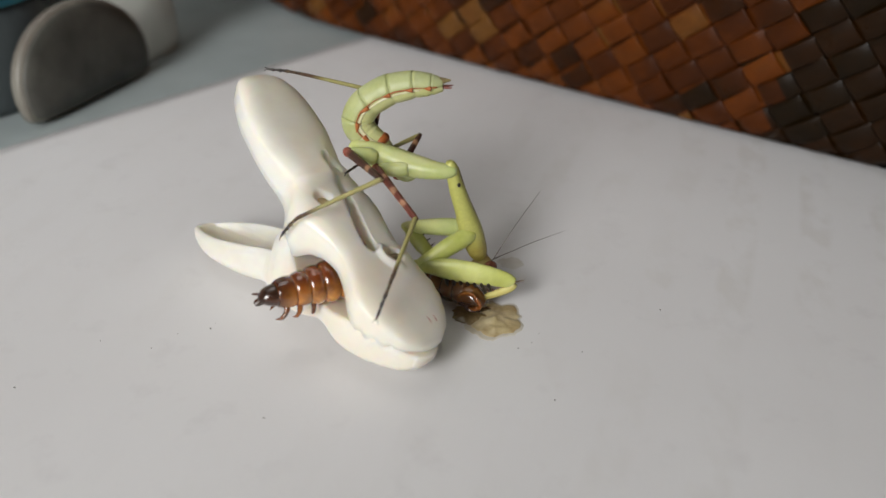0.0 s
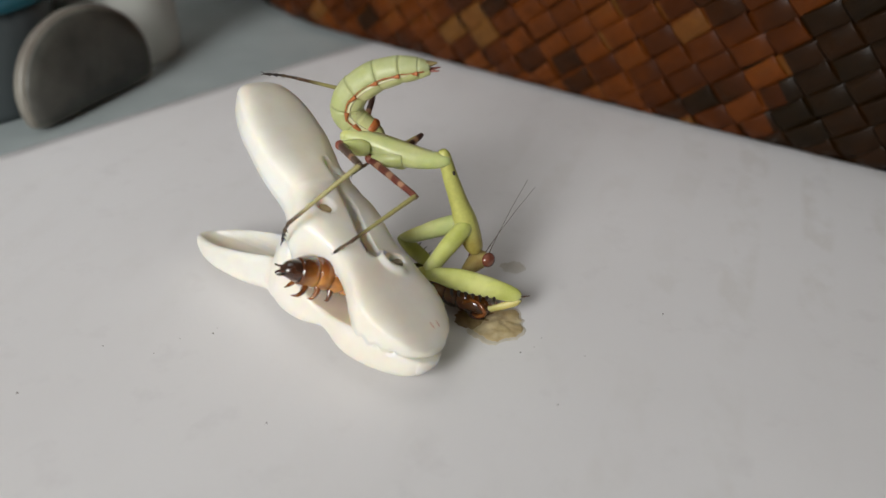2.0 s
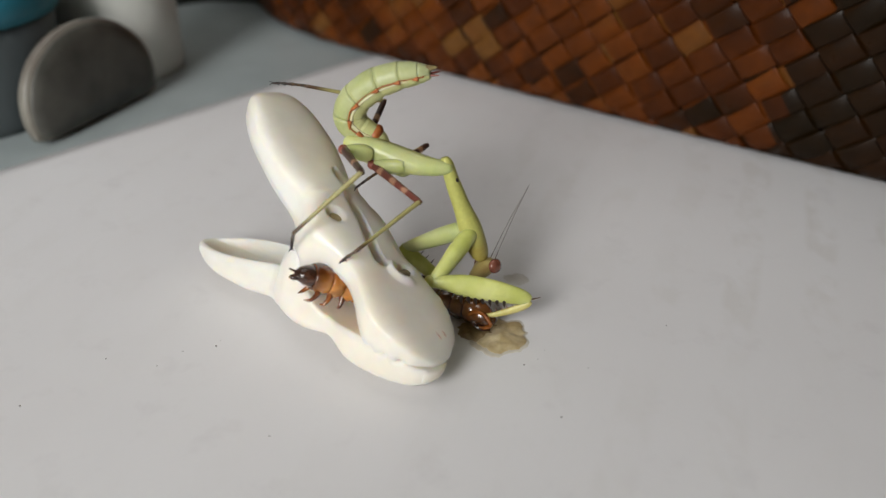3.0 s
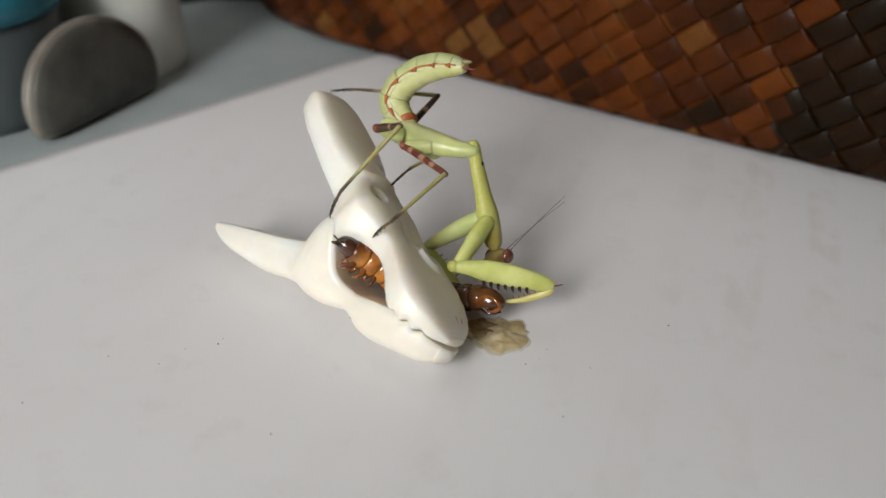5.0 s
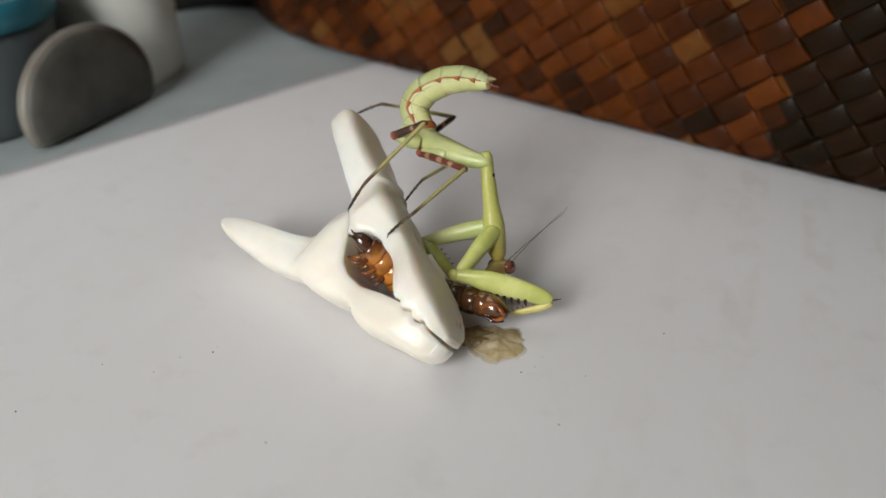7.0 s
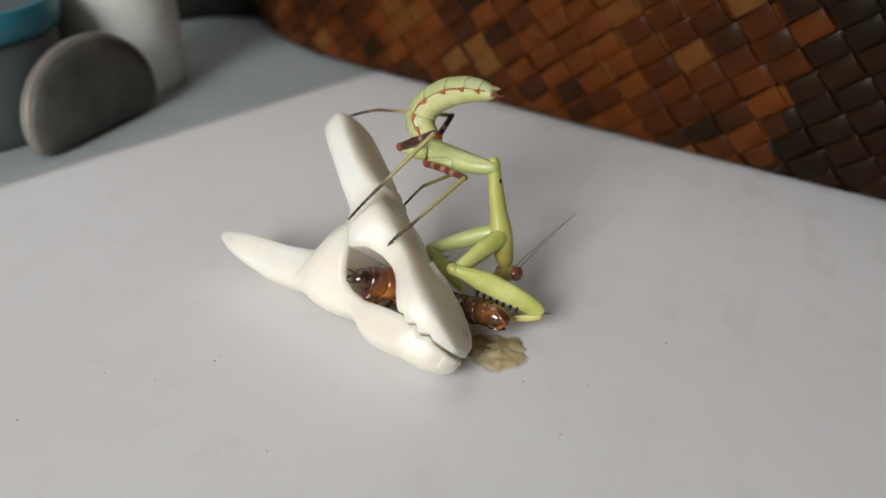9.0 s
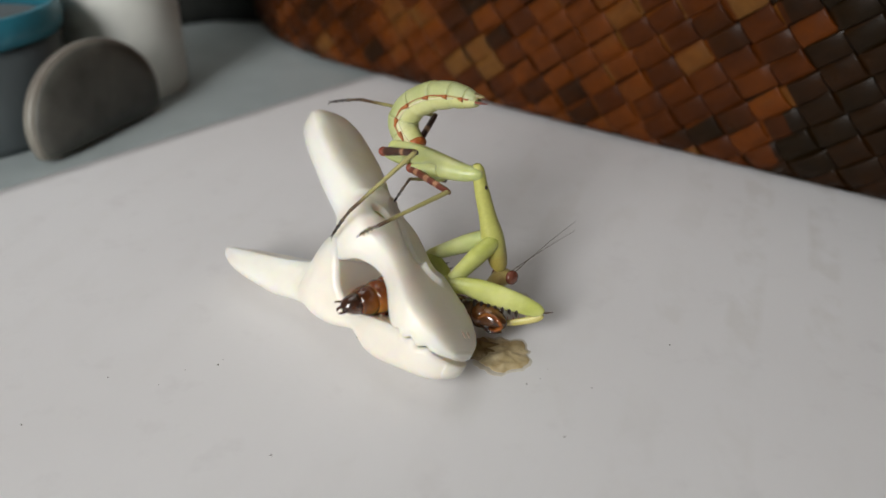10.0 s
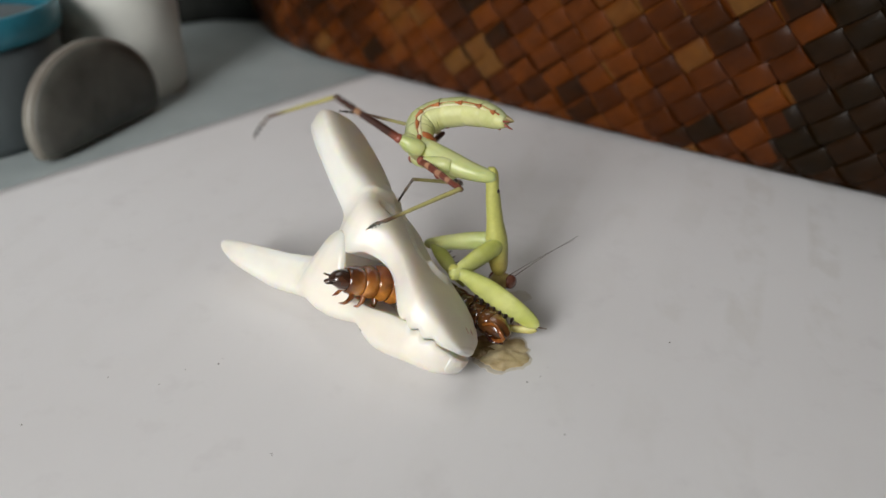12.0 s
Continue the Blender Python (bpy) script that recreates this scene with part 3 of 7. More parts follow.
LOWER = {
    "inner": [(-3, 0.1), (9.8, 0.1), (14, 1.5), (18.4, 3.3), (22, 3.5), (24.5, 2.5), (26.2, 0), (27.6, -2.4), (29, -4), (30.5, -4.6), (31.9, -4.2), (33.1, -2.2), (34.3, 1.4), (35.3, 3.4), (41, 6.4), (51, 10.7), (56, 13), (60.6, 15.4)],
    "outer": [(-1, 1.36), (-0.6, 2.67), (0.6, 4.36), (3.2, 5.54), (6.5, 6.36), (10.5, 7.85), (13.5, 8.55), (16, 8.36), (18.5, 7.45), (20, 7.62), (22, 8.8), (25, 10.24), (29, 11.02), (32, 11.07), (34, 11.74), (37, 12.91), (42, 15.04), (52, 16.6), (56, 16.8), (59, 16.52), (60.6, 16.1)],
    "width": [(-1, 0.23), (-0.82, 1.45), (-0.29, 2.56), (0.77, 3.71), (3.25, 5.17), (6.8, 6.47), (11.23, 6.39), (15, 6.17), (18.5, 5.48), (20.5, 5.53), (24, 6.5), (28, 7.4), (31, 7.3), (33.5, 6.7), (35.5, 5.06), (39, 5.37), (44, 6.21), (49, 6.37), (53, 5.49), (56, 4.28), (58.5, 2.8), (60, 1.49), (60.6, 0.25)],
    "mid": [(-3, 1.04), (-1, 1), (3, 0.45), (7, 0.78), (12, 0.65), (18, 0.41), (24, -0.03), (28, 0.24), (29, 0.27), (33, -0.47), (37, -1.55), (39, -1.74), (43, -1.6), (47, -1.36), (49, -1.09), (54, -0.75), (55, -0.72), (59, -0.33), (60.6, 0.01)],
}


def near_line(x, y, ends):
    (ax, ay), (bx, by) = ends
    t = max(0, min(1, ((x - ax) * (bx - ax) + (y - ay) * (by - ay)) / ((bx - ax) ** 2 + (by - ay) ** 2)))
    return math.hypot(x - ax - t * (bx - ax), y - ay - t * (by - ay)), t


def step(edge, soft, d):
    t = max(0.0, min(1.0, (edge + soft - d) / (2 * soft)))
    return t * t * (3 - 2 * t)


def peg_arm(upper):
    """One arm of the peg, jaw at x = 0 and handle at x = 60, lofted in cross-sections; the inner side of the handle is hollow."""
    bm = bmesh.new()
    shape = UPPER if upper else LOWER
    tip, end = (-0.3, 59.6) if upper else (-1.0, 60.6)
    xs = [tip + 0.1 * i for i in range(12)] + [tip + 1.2 + (end - 1.6 - tip - 1.2) / 141 * i for i in range(142)] + [end - 1.5 + 0.15 * i for i in range(11)]
    rings = []
    for x in xs:
        soft = 0.25 if not 0 < x < 57 else 0.55 if 30 < x < 35.5 else 1.3
        zi = soft_table(x, shape["inner"], 0.3 if 8.5 < x < 11.5 else min(soft, 0.7))
        zo, w, mid = soft_table(x, shape["outer"], soft), soft_table(x, shape["width"], soft), soft_table(x, shape["mid"], 2.0)
        zo = max(zo, zi + 0.25)
        if x < 12:
            tooth = 0.42 * math.sin((x - 2.9) * 2 * math.pi / 2.6) if 2.9 < x < 9.4 else 0.0
            zi += tooth if upper else -tooth
            zi += 0.16 * max(0.0, 1 - max(x, 0) / 6.0)
        zm = zi + (0.60 - 0.02 * min(1.0, max(0.0, (x - 30) / 8)) if upper else 0.5) * (zo - zi)
        ring = []
        k = 60
        power = 3.2 - 0.8 * min(1.0, max(0.0, (x - 30) / 8)) if upper else 3.8
        for i in range(k + 1):
            u = -1 + 2 * i / k
            u = math.sin(u * math.pi / 2) * 0.55 + u * 0.45
            crown = power + (0.9 * min(1.0, max(0.0, (x - 16) / 6)) if upper and u > 0 else 0.0)
            z = zm + (zo - zm) * max(0.0, 1 - abs(u) ** crown) ** (1 / 2.4)
            y = mid + w * u
            if upper:
                z -= 0.65 * step(31.6 + 0.05 * (y - mid) ** 2, 0.55, x) * step(3.5, 2.5, 31.0 - x)
                d, t = near_line(x, y, ((36.2, -5.4), (18.2, -0.7)))
                z -= step(0.95, 0.7, d) * 0.85
                z -= step(0.3 + 0.85 * t, 0.35, d) * min(4.2 * min(1.0, max(0.0, (t - 0.22) / 0.35)), max(zo - zi - 1.4, 0))
                d, t = near_line(x, y, ((36.9, -5.4), (34.9, -5.3)))
                z -= step(0.55, 0.3, d) * 1.5
                bar = -4.0 - 0.23 * (x - 27)
                z -= 0.9 * step(0.0, 0.6, y - bar) * step(10.5, 2.0, abs(x - 27)) if y < bar + 0.6 else 0.0
                z -= step(1.3, 0.55, math.hypot((x - 28.6) / 1.15, y - 1.8)) * 1.0
                d = abs(math.hypot(x - 15.0, y + 3.1) - 2.4)
                if y > -3.6:
                    z += step(0.5, 0.5, d) * 0.8 * min(1.0, max(0.0, (y + 3.6) / 1.2))
                z -= step(1.15, 0.35, math.hypot(x - 15.1, y + 3.5)) * 3.4
            ring.append((x, y, z))
        hollow = 0.0
        if x > 35.5:
            hollow = (zo - zi - 1.7) * step(1.0, 1.0, max(0.0, 37.5 - x)) * min(1.0, max(0.0, (end - 1.4 - x) / 1.2))
            hollow = max(0.0, hollow)
        r = min(0.5, w * 0.4)
        ring += [(x, mid + w, zi + (zm - zi) * 0.45), (x, mid + w, zi + 0.25), (x, mid + w - r, zi)]
        lip = max(w - 1.2, 0.05)
        for i in range(33):
            u = 1 - 2 * i / 32
            y = u * max(w - r - 0.05, 0.04)
            deep = hollow * step(lip, 0.22, abs(y)) * (1 - 0.25 * (y / max(lip, 0.1)) ** 2) if w > 1.6 else 0.0
            ring.append((x, mid + y, zi + deep))
        ring += [(x, mid - (w - r), zi), (x, mid - w, zi + 0.25), (x, mid - w, zi + (zm - zi) * 0.45)]
        sign = 1 if upper else -1
        rings.append([(p[0], p[1], 1.0 + sign * p[2]) for p in ring])
    return skin(bm, rings)


def clothes_peg():
    thing = empty("clothes_peg")
    tagged(thing, "ivory white plastic spring clothes peg lying on the paper", "clothes peg")
    part("upper_arm", peg_arm(True), "peg", thing, "ivory plastic arm with a long slot and a dimple")
    part("lower_arm", peg_arm(False), "peg", thing, "ivory plastic arm with a hollow handle")
    bm = bmesh.new()
    keys = []
    for i in range(55):
        a = i / 54 * 2 * math.pi * 4.5
        keys.append((15.1 + 1.1 * math.cos(a), -2.0 - 2.7 * i / 54, 6.9 + 1.1 * math.sin(a), 0.34, 0.34))
    tube(bm, keys, n=8, steps=2, side=(0.1, 1, 0.1))
    part("spring", bm, "steel", thing, "dull steel wire spring")
    limb("spring_leg", [(16.6, -0.7, 6.0, 0.6, 0.5), (20, -1.2, 7.0, 0.85, 0.8), (25.0, -2.45, 8.2, 0.6, 0.5)], "coxa_red", thing, "dark rusty spring end in the slot", n=8)
    # black bead stands in for the shaded inside of a small notch
    ball(bm := bmesh.new(), (16.8, 5.2, -6.22), (0.5, 0.35, 0.14), 10, 6)
    part("notch_bead", bm, "spine", thing, "black bead in place of a dark notch in the arm edge")
    for y, long in ((-1.2, 1.2), (-2.45, 0.9)):
        limb("scratch", [(2.3, y, 4.2, 0.09, 0.06), (2.3 + long * 0.5, y + 0.1, 4.54, 0.13, 0.07), (2.3 + long, y + 0.25, 4.86, 0.06, 0.05)], "peg_scratch", thing, "faint pink scratch in the plastic", n=6)
    ball(bm := bmesh.new(), (28.7, 1.75, 12.0), (1.5, 1.15, 0.35), 12, 8)
    part("dimple_patch", bm, "dimple_patch", thing, "tan patch in the dimple")
    return thing


peg = clothes_peg()


# ---- the mantis ----
def joint_frame(name, keys, material, mantis, label="", **more):
    """A limb of the mantis that moves by itself."""
    ob = limb(name.split("/")[-1], keys, material, mantis, label, **more)
    moving[name.split("/")[0]] = ob
    return ob


ABDOMEN = [(0.2, 0, -5.4, 1.5, 1.5), (0.9, 0, -2.8, 2.05, 2.15), (0.1, 0, 0.2, 2.6, 2.7), (0.3, 0, 3.0, 2.9, 2.9), (3.0, 0, 4.8, 2.9, 2.85), (7.8, 0, 4.8, 2.8, 2.75), (12.3, 0, 3.2, 2.55, 2.4), (15.4, 0, 1.2, 1.95, 1.8), (17.0, 0, 0.0, 1.1, 1.0)]


def abdomen(mantis):
    pts = smooth_curve(ABDOMEN, 12)
    n = len(pts)

    def at(f):
        i = min(int(f * (n - 1)), n - 2)
        p, q = pts[i], pts[i + 1]
        k = f * (n - 1) - i
        c = p + (q - p) * k
        d = Vector(q[:3] - p[:3]).normalized()
        s = Vector((0, -1, 0))
        return Vector(c[:3]), d, s, s.cross(d), c[3], c[4]

    def ring(f, grow, shift, lo=0.0, hi=2 * math.pi, m=20):
        c, d, s, u, w, h = at(f)
        return [c + u * shift + s * (math.cos(lo + (hi - lo) * j / m) * w * grow) + u * (math.sin(lo + (hi - lo) * j / m) * h * grow) for j in range(m)]

    cuts = [0.0, 0.13, 0.27, 0.41, 0.54, 0.66, 0.77, 0.88, 1.0]
    core = bmesh.new()
    groove = lambda f: 1 - 0.07 * max(math.exp(-((f - c) / 0.014) ** 2) for c in cuts[1:-1])
    skin(core, [ring(i / 90, 0.955 * groove(i / 90), -0.22) for i in range(91)])
    body = part("abdomen", core, "belly", mantis, "pale yellow-green belly curled upwards")
    moving["abdomen"] = body
    for a, b in zip(cuts, cuts[1:]):
        bm = bmesh.new()
        rings = []
        lo, hi = -math.pi * 0.04, math.pi * 1.04
        outer, inner = [], []
        for k in range(8):
            f = a + (b - a) * k / 7
            grow = 0.995 + 0.035 * (k / 7) ** 2
            c, d, s, u, w, h = at(f)
            arc = [lo + (hi - lo) * j / 18 for j in range(19)]
            out_line = [c + s * (math.cos(t) * w * grow) + u * (math.sin(t) * h * grow) for t in arc]
            in_line = [c + s * (math.cos(t) * w * (grow - 0.05)) + u * (math.sin(t) * h * (grow - 0.05)) for t in reversed(arc)]
            rings.append(out_line + in_line)
        skin(bm, rings)
        part("abdomen_segment", bm, "abdomen", body)
    for side in (1, -1):
        keys = []
        for i in range(4, 31):
            f = i / 32
            c, d, s, u, w, h = at(f)
            t = -0.03 * math.pi + 0.02 * math.sin(i * 2.1)
            p = c + s * (side * math.cos(t) * w * 1.0) + u * (math.sin(t) * h * 1.0)
            keys.append((p.x, p.y, p.z, 0.10 + 0.04 * math.sin(i * 1.3), 0.11 + 0.05 * math.sin(i * 0.9)))
        limb("side_line", keys, "rust", body, "thin rust-red line along the abdomen", n=6, steps=2)
        keys = []
        for i in range(4, 27):
            c, d, s, u, w, h = at(i / 32)
            t = -0.095 * math.pi
            p = c + s * (side * math.cos(t) * w * 0.945) + u * (math.sin(t) * h * 0.945)
            keys.append((p.x, p.y, p.z, 0.30 - 0.006 * i, 0.46 - 0.012 * i))
        limb("pale_stripe", keys, "cream", body, "cream stripe under the rust line", n=8, steps=2)
        for cut in cuts[1:-1]:
            c, d, s, u, w, h = at(cut)
            t = -0.06 * math.pi
            p = c + s * (side * math.cos(t) * w * 0.97) + u * (math.sin(t) * h * 0.97)
            q = p - d * (2.1 - cut * 0.9)
            limb("rust_spot", [(*p, 0.62, 0.48), (*(p * 0.6 + q * 0.4), 0.5, 0.38), (*q, 0.1, 0.1)], "rust", body, n=8, steps=3)
        limb("cercus", [(16.6, side * -0.4, -0.1, 0.26, 0.26), (17.4, side * -0.7, -0.7, 0.22, 0.2), (18.2, side * -1.0, -1.2, 0.08, 0.08)], "coxa_red", body, n=6)
    limb("tail_plate", [(15.0, 0, 2.0, 0.9, 0.9), (16.4, 0, 1.2, 1.0, 0.8), (17.6, 0, 0.5, 0.7, 0.5), (18.6, 0, -0.1, 0.2, 0.12)], "tail", body, n=8)
    ball(bm := bmesh.new(), (1.5, 0, -1.9), (2.0, 2.15, 1.3))
    part("waist_patch", bm, "rust", body, "rust-red patch at the base of the abdomen")


def leg(code, femur_long, tibia_long, tarsus_long, dark, mantis):
    thick = 1.25 if code.startswith("H") else 1.2
    f, t, r = femur_long, tibia_long, tarsus_long
    joint_frame(code + "_femur/femur", [(-0.6, 0, 0, 0.45, 0.5), (0.6, 0, 0, 0.58 * thick, 0.64 * thick), (f * 0.35, 0, 0.05, 0.55 * thick, 0.6 * thick), (f * 0.75, 0, 0, 0.47 * thick, 0.5 * thick), (f - 0.7, 0, 0.05, 0.55, 0.58), (f + 0.35, 0, -0.05, 0.42, 0.42)], "femur_dark" if dark else "femur", mantis, "red-brown femur with pale bands")
    joint_frame(code + "_tibia/tibia", [(-0.3, 0, 0, 0.38, 0.40), (0.8, 0, 0.08, 0.44, 0.47), (t * 0.4, 0, 0.12, 0.39, 0.40), (t * 0.8, 0, 0.05, 0.32, 0.32), (t, 0, 0, 0.33, 0.33)], "tibia", mantis, "straw yellow tibia", n=10)
    joints = []
    for at, wide in ((-0.02, 0.30), (0.34, 0.24), (0.38, 0.34), (0.56, 0.2), (0.6, 0.30), (0.76, 0.18), (0.8, 0.27), (1.0, 0.15)):
        joints.append((r * at, 0, 0.22 * math.sin(math.pi * max(at, 0)), wide, wide))
    foot = joint_frame(code + "_tarsus/tarsus", joints, "tarsus", mantis, "dark jointed foot", n=8)
    for at in (0.38, 0.6, 0.8):
        limb("foot_pad", [(r * at - 0.1, 0, -0.1, 0.14, 0.14), (r * at + 0.25, 0, -0.42, 0.04, 0.04)], "spine", foot, n=5)
    for side in (-1, 1):
        limb("foot_claw", [(r - 0.15, 0, 0, 0.09, 0.09), (r + 0.35, side * 0.3, 0.05, 0.07, 0.07), (r + 0.6, side * 0.5, -0.2, 0.02, 0.02)], "spine", foot, n=5)


def praying_mantis():
    mantis = empty("praying_mantis")
    tagged(mantis, "pale green mantis nymph with red-brown banded legs, clinging to the peg", "mantis")
    limb("thorax", [(-1.7, 0, -3.3, 1.0, 0.8), (-0.6, 0, -2.9, 1.9, 1.55), (2.5, 0, -2.45, 2.2, 1.95), (6, 0, -2.35, 2.25, 2.2), (10, 0, -2.2, 2.0, 2.25), (14, 0, -1.6, 1.6, 1.75), (16.2, 0, -0.95, 1.3, 1.45), (17.6, 0, -0.45, 1.0, 1.0), (18.2, 0, -0.2, 0.5, 0.5)], "green", mantis, "smooth pale green thorax", n=20, steps=5)
    limb("dorsal_line", [(0.2, 0, -1.35, 0.3, 0.2), (3, 0, -0.42, 0.42, 0.22), (6, 0, -0.12, 0.42, 0.2), (10, 0, 0.0, 0.38, 0.18), (14, 0, 0.1, 0.3, 0.16), (16, 0, 0.45, 0.15, 0.1)], "tail", mantis, "olive-brown line along the back", n=8)
    ball(bm := bmesh.new(), (17.3, 0, -0.3), (0.95, 0.95, 1.0))
    part("neck_membrane", bm, "membrane", mantis, "pale yellow soft joint")
    coxae = {"MN": ((10.5, -0.6, -3.2), (4.9, 0.0, -5.1)), "HN": ((4.2, -1.2, -3.8), (0.0, -3.2, -5.6)), "HF": ((4.6, 1.4, -3.2), (0.5, 4.0, -2.5)), "MF": ((10.5, 1.2, -2.8), (7.5, 3.2, -3.4))}
    for code, (a, b) in coxae.items():
        a, b = np.array(a), np.array(b)
        m = a * 0.45 + b * 0.55
        limb("coxa", [(*a, 1.3, 1.2), (*(a * 0.75 + b * 0.25), 1.6, 1.5), (*m, 1.45, 1.4), (*(a * 0.15 + b * 0.85), 1.05, 1.0), (*b, 0.7, 0.7)], "green", mantis, "pale green hip joint", n=12)
        ball(bm := bmesh.new(), tuple(b), (1.0, 0.9, 0.9))
        part("trochanter", bm, "coxa_red", mantis, "red-brown leg joint")
    abdomen(mantis)
    pro = joint_frame("prothorax", [(-1.2, 0, 0.2, 0.7, 0.6), (-0.3, 0, 0.2, 1.15, 1.1), (1.2, 0, 0.15, 1.25, 1.25), (2.6, 0, 0.1, 1.2, 1.25), (4.5, 0, 0.1, 1.3, 1.45), (9, 0, 0.2, 1.5, 1.7), (12.5, 0, 0.3, 1.95, 2.15), (15.5, 0, 0.4, 1.85, 2.1), (18.4, 0, 0.5, 1.5, 1.7), (19.6, 0, 0.4, 0.9, 1.0)], "green_pro", mantis, "slender yellow-green prothorax", n=18, steps=5)
    limb("keel", [(0.4, 0, 1.3, 0.34, 0.22), (6, 0, 1.5, 0.36, 0.24), (12.5, 0, 2.2, 0.36, 0.22), (18, 0, 1.9, 0.2, 0.18)], "tail", pro, "olive-brown keel", n=6)
    ball(bm := bmesh.new(), (3.2, -1.15, 0.3), (0.45, 0.25, 0.35), 8, 6)
    part("dark_spot", bm, "spine", pro, "small black spot")
    head = joint_frame("head", [(1.9, 0, 2.3, 1.2, 0.5), (1.8, 0, 1.6, 2.2, 1.3), (2.0, 0, 0.2, 2.1, 1.6), (2.4, 0, -1.8, 1.5, 1.3), (2.9, 0, -3.8, 0.9, 0.8), (3.2, 0, -4.9, 0.4, 0.35)], "head_skin", mantis, "triangular olive-brown head", n=16, steps=5)
    for side in (-1, 1):
        ball(bm := bmesh.new(), (2.0, side * 2.0, 1.25), (1.35, 0.95, 1.45), 16, 12)
        part("eye", bm, "eye", head, "glossy red-brown compound eye")
        limb("mouth_palp", [(3.0, side * 0.5, -4.2, 0.2, 0.2), (3.9, side * 0.7, -4.8, 0.16, 0.16), (4.4, side * 0.6, -5.6, 0.08, 0.08)], "worm_dark", head, n=6)
    for code in ("antenna", "antenna_far"):
        joint_frame(code + "/antenna", [(0, 0, 0, 0.11, 0.11), (5, 0, 0.25, 0.06, 0.06), (11, 0, 0.3, 0.045, 0.045), (16.6, 0, 0, 0.03, 0.03)], "antenna", mantis, "hair-thin dark antenna", n=6)
    joint_frame("fore_coxa", [(-1.0, 0, 0, 1.0, 1.1), (0.5, 0, 0, 1.5, 1.75), (4, 0, 0.15, 1.55, 1.8), (8, 0, 0.05, 1.3, 1.55), (10.6, 0, 0, 1.15, 1.3), (11.9, 0, 0, 0.6, 0.7)], "green_fore", mantis, "bright green raptorial foreleg", n=16)
    joint_frame("far_fore_coxa/fore_coxa", [(-1.0, 0, 0, 1.0, 1.1), (0.5, 0, 0, 1.45, 1.7), (5, 0, 0.15, 1.45, 1.75), (10, 0, 0.05, 1.25, 1.45), (13.2, 0, 0, 0.95, 1.1), (14.4, 0, 0, 0.5, 0.6)], "green", mantis, "bright green raptorial foreleg", n=16)
    femur = joint_frame("fore_femur", [(-1.2, 0, -0.1, 0.5, 0.6), (-0.2, 0, 0.1, 0.95, 1.1), (2.0, 0, 0.35, 1.15, 1.45), (5.5, 0, 0.42, 1.25, 2.2), (9.5, 0, 0.35, 1.2, 2.3), (13.5, 0, 0.2, 1.05, 1.95), (16.2, 0, -0.05, 0.9, 1.5), (17.5, 0, -0.3, 0.5, 0.85)], "green_fore", mantis, "broad bright green foreleg with black spines", n=18, steps=5)
    fore_claw(femur, 17.3)
    ball(bm := bmesh.new(), (-0.5, 0, 0.08), (1.35, 1.08, 1.16))
    part("elbow_joint", bm, "elbow", femur, "yellowish green elbow")
    far = joint_frame("far_fore_femur/fore_femur", [(-0.8, 0, 0, 0.6, 0.7), (0.5, 0, 0, 1.0, 1.2), (4, 0, 0.2, 1.1, 1.5), (8, 0, 0.1, 0.9, 1.1), (10.5, 0, 0, 0.5, 0.6)], "green_fore", mantis, "broad bright green foreleg with black spines", n=14)
    for i in range(5):
        limb("spine", [(3 + 1.3 * i, 0, -1.2, 0.16, 0.16), (3 + 1.3 * i, 0, -2.3, 0.03, 0.03)], "spine", far, n=6)
    leg("MN", 12.9, 14.5, 6.8, False, mantis)
    leg("HN", 13.5, 14.9, 6.6, True, mantis)
    leg("HF", 13.5, 15.2, 6.0, True, mantis)
    leg("MF", 11.5, 12.5, 5.5, True, mantis)
    return mantis


def fore_claw(femur, long):
    for i in range(7):
        x = 5.2 + 1.28 * i
        deep = 1.65 - 0.09 * i
        limb("spine", [(x, -0.6, -deep + 0.4, 0.36, 0.36), (x + 0.15, -0.68, -deep - 0.45, 0.33, 0.33), (x + 0.55, -0.6, -deep - 1.45 + 0.3 * (i % 2), 0.05, 0.05)], "spine", femur, n=6)
    limb("fore_tibia", [(long + 0.2, -0.1, -0.5, 0.5, 0.6), (long - 0.5, -0.2, -1.5, 0.6, 0.75), (14.2, -0.35, -3.2, 0.5, 0.72), (11.8, -0.45, -4.4, 0.4, 0.52), (10.0, -0.45, -4.9, 0.26, 0.32), (9.0, -0.3, -4.7, 0.05, 0.05)], "claw", femur, "yellow hooked foreleg tip", n=12)
    for i in range(6):
        x = 11.2 + 0.9 * i
        z = -4.2 + 0.52 * (x - 11.2)
        limb("claw_tooth", [(x, -0.35, z + 0.1, 0.12, 0.12), (x - 0.35, -0.4, z + 0.75, 0.03, 0.03)], "coxa_red", femur, n=5)
    limb("fore_tarsus", [(long - 0.2, 0, -0.3, 0.22, 0.22), (long + 0.9, 0.1, 0.05, 0.15, 0.15), (long + 1.9, 0.1, 0.6, 0.06, 0.06)], "tibia", femur, "short brown foreleg foot", n=6)


mantis = praying_mantis()


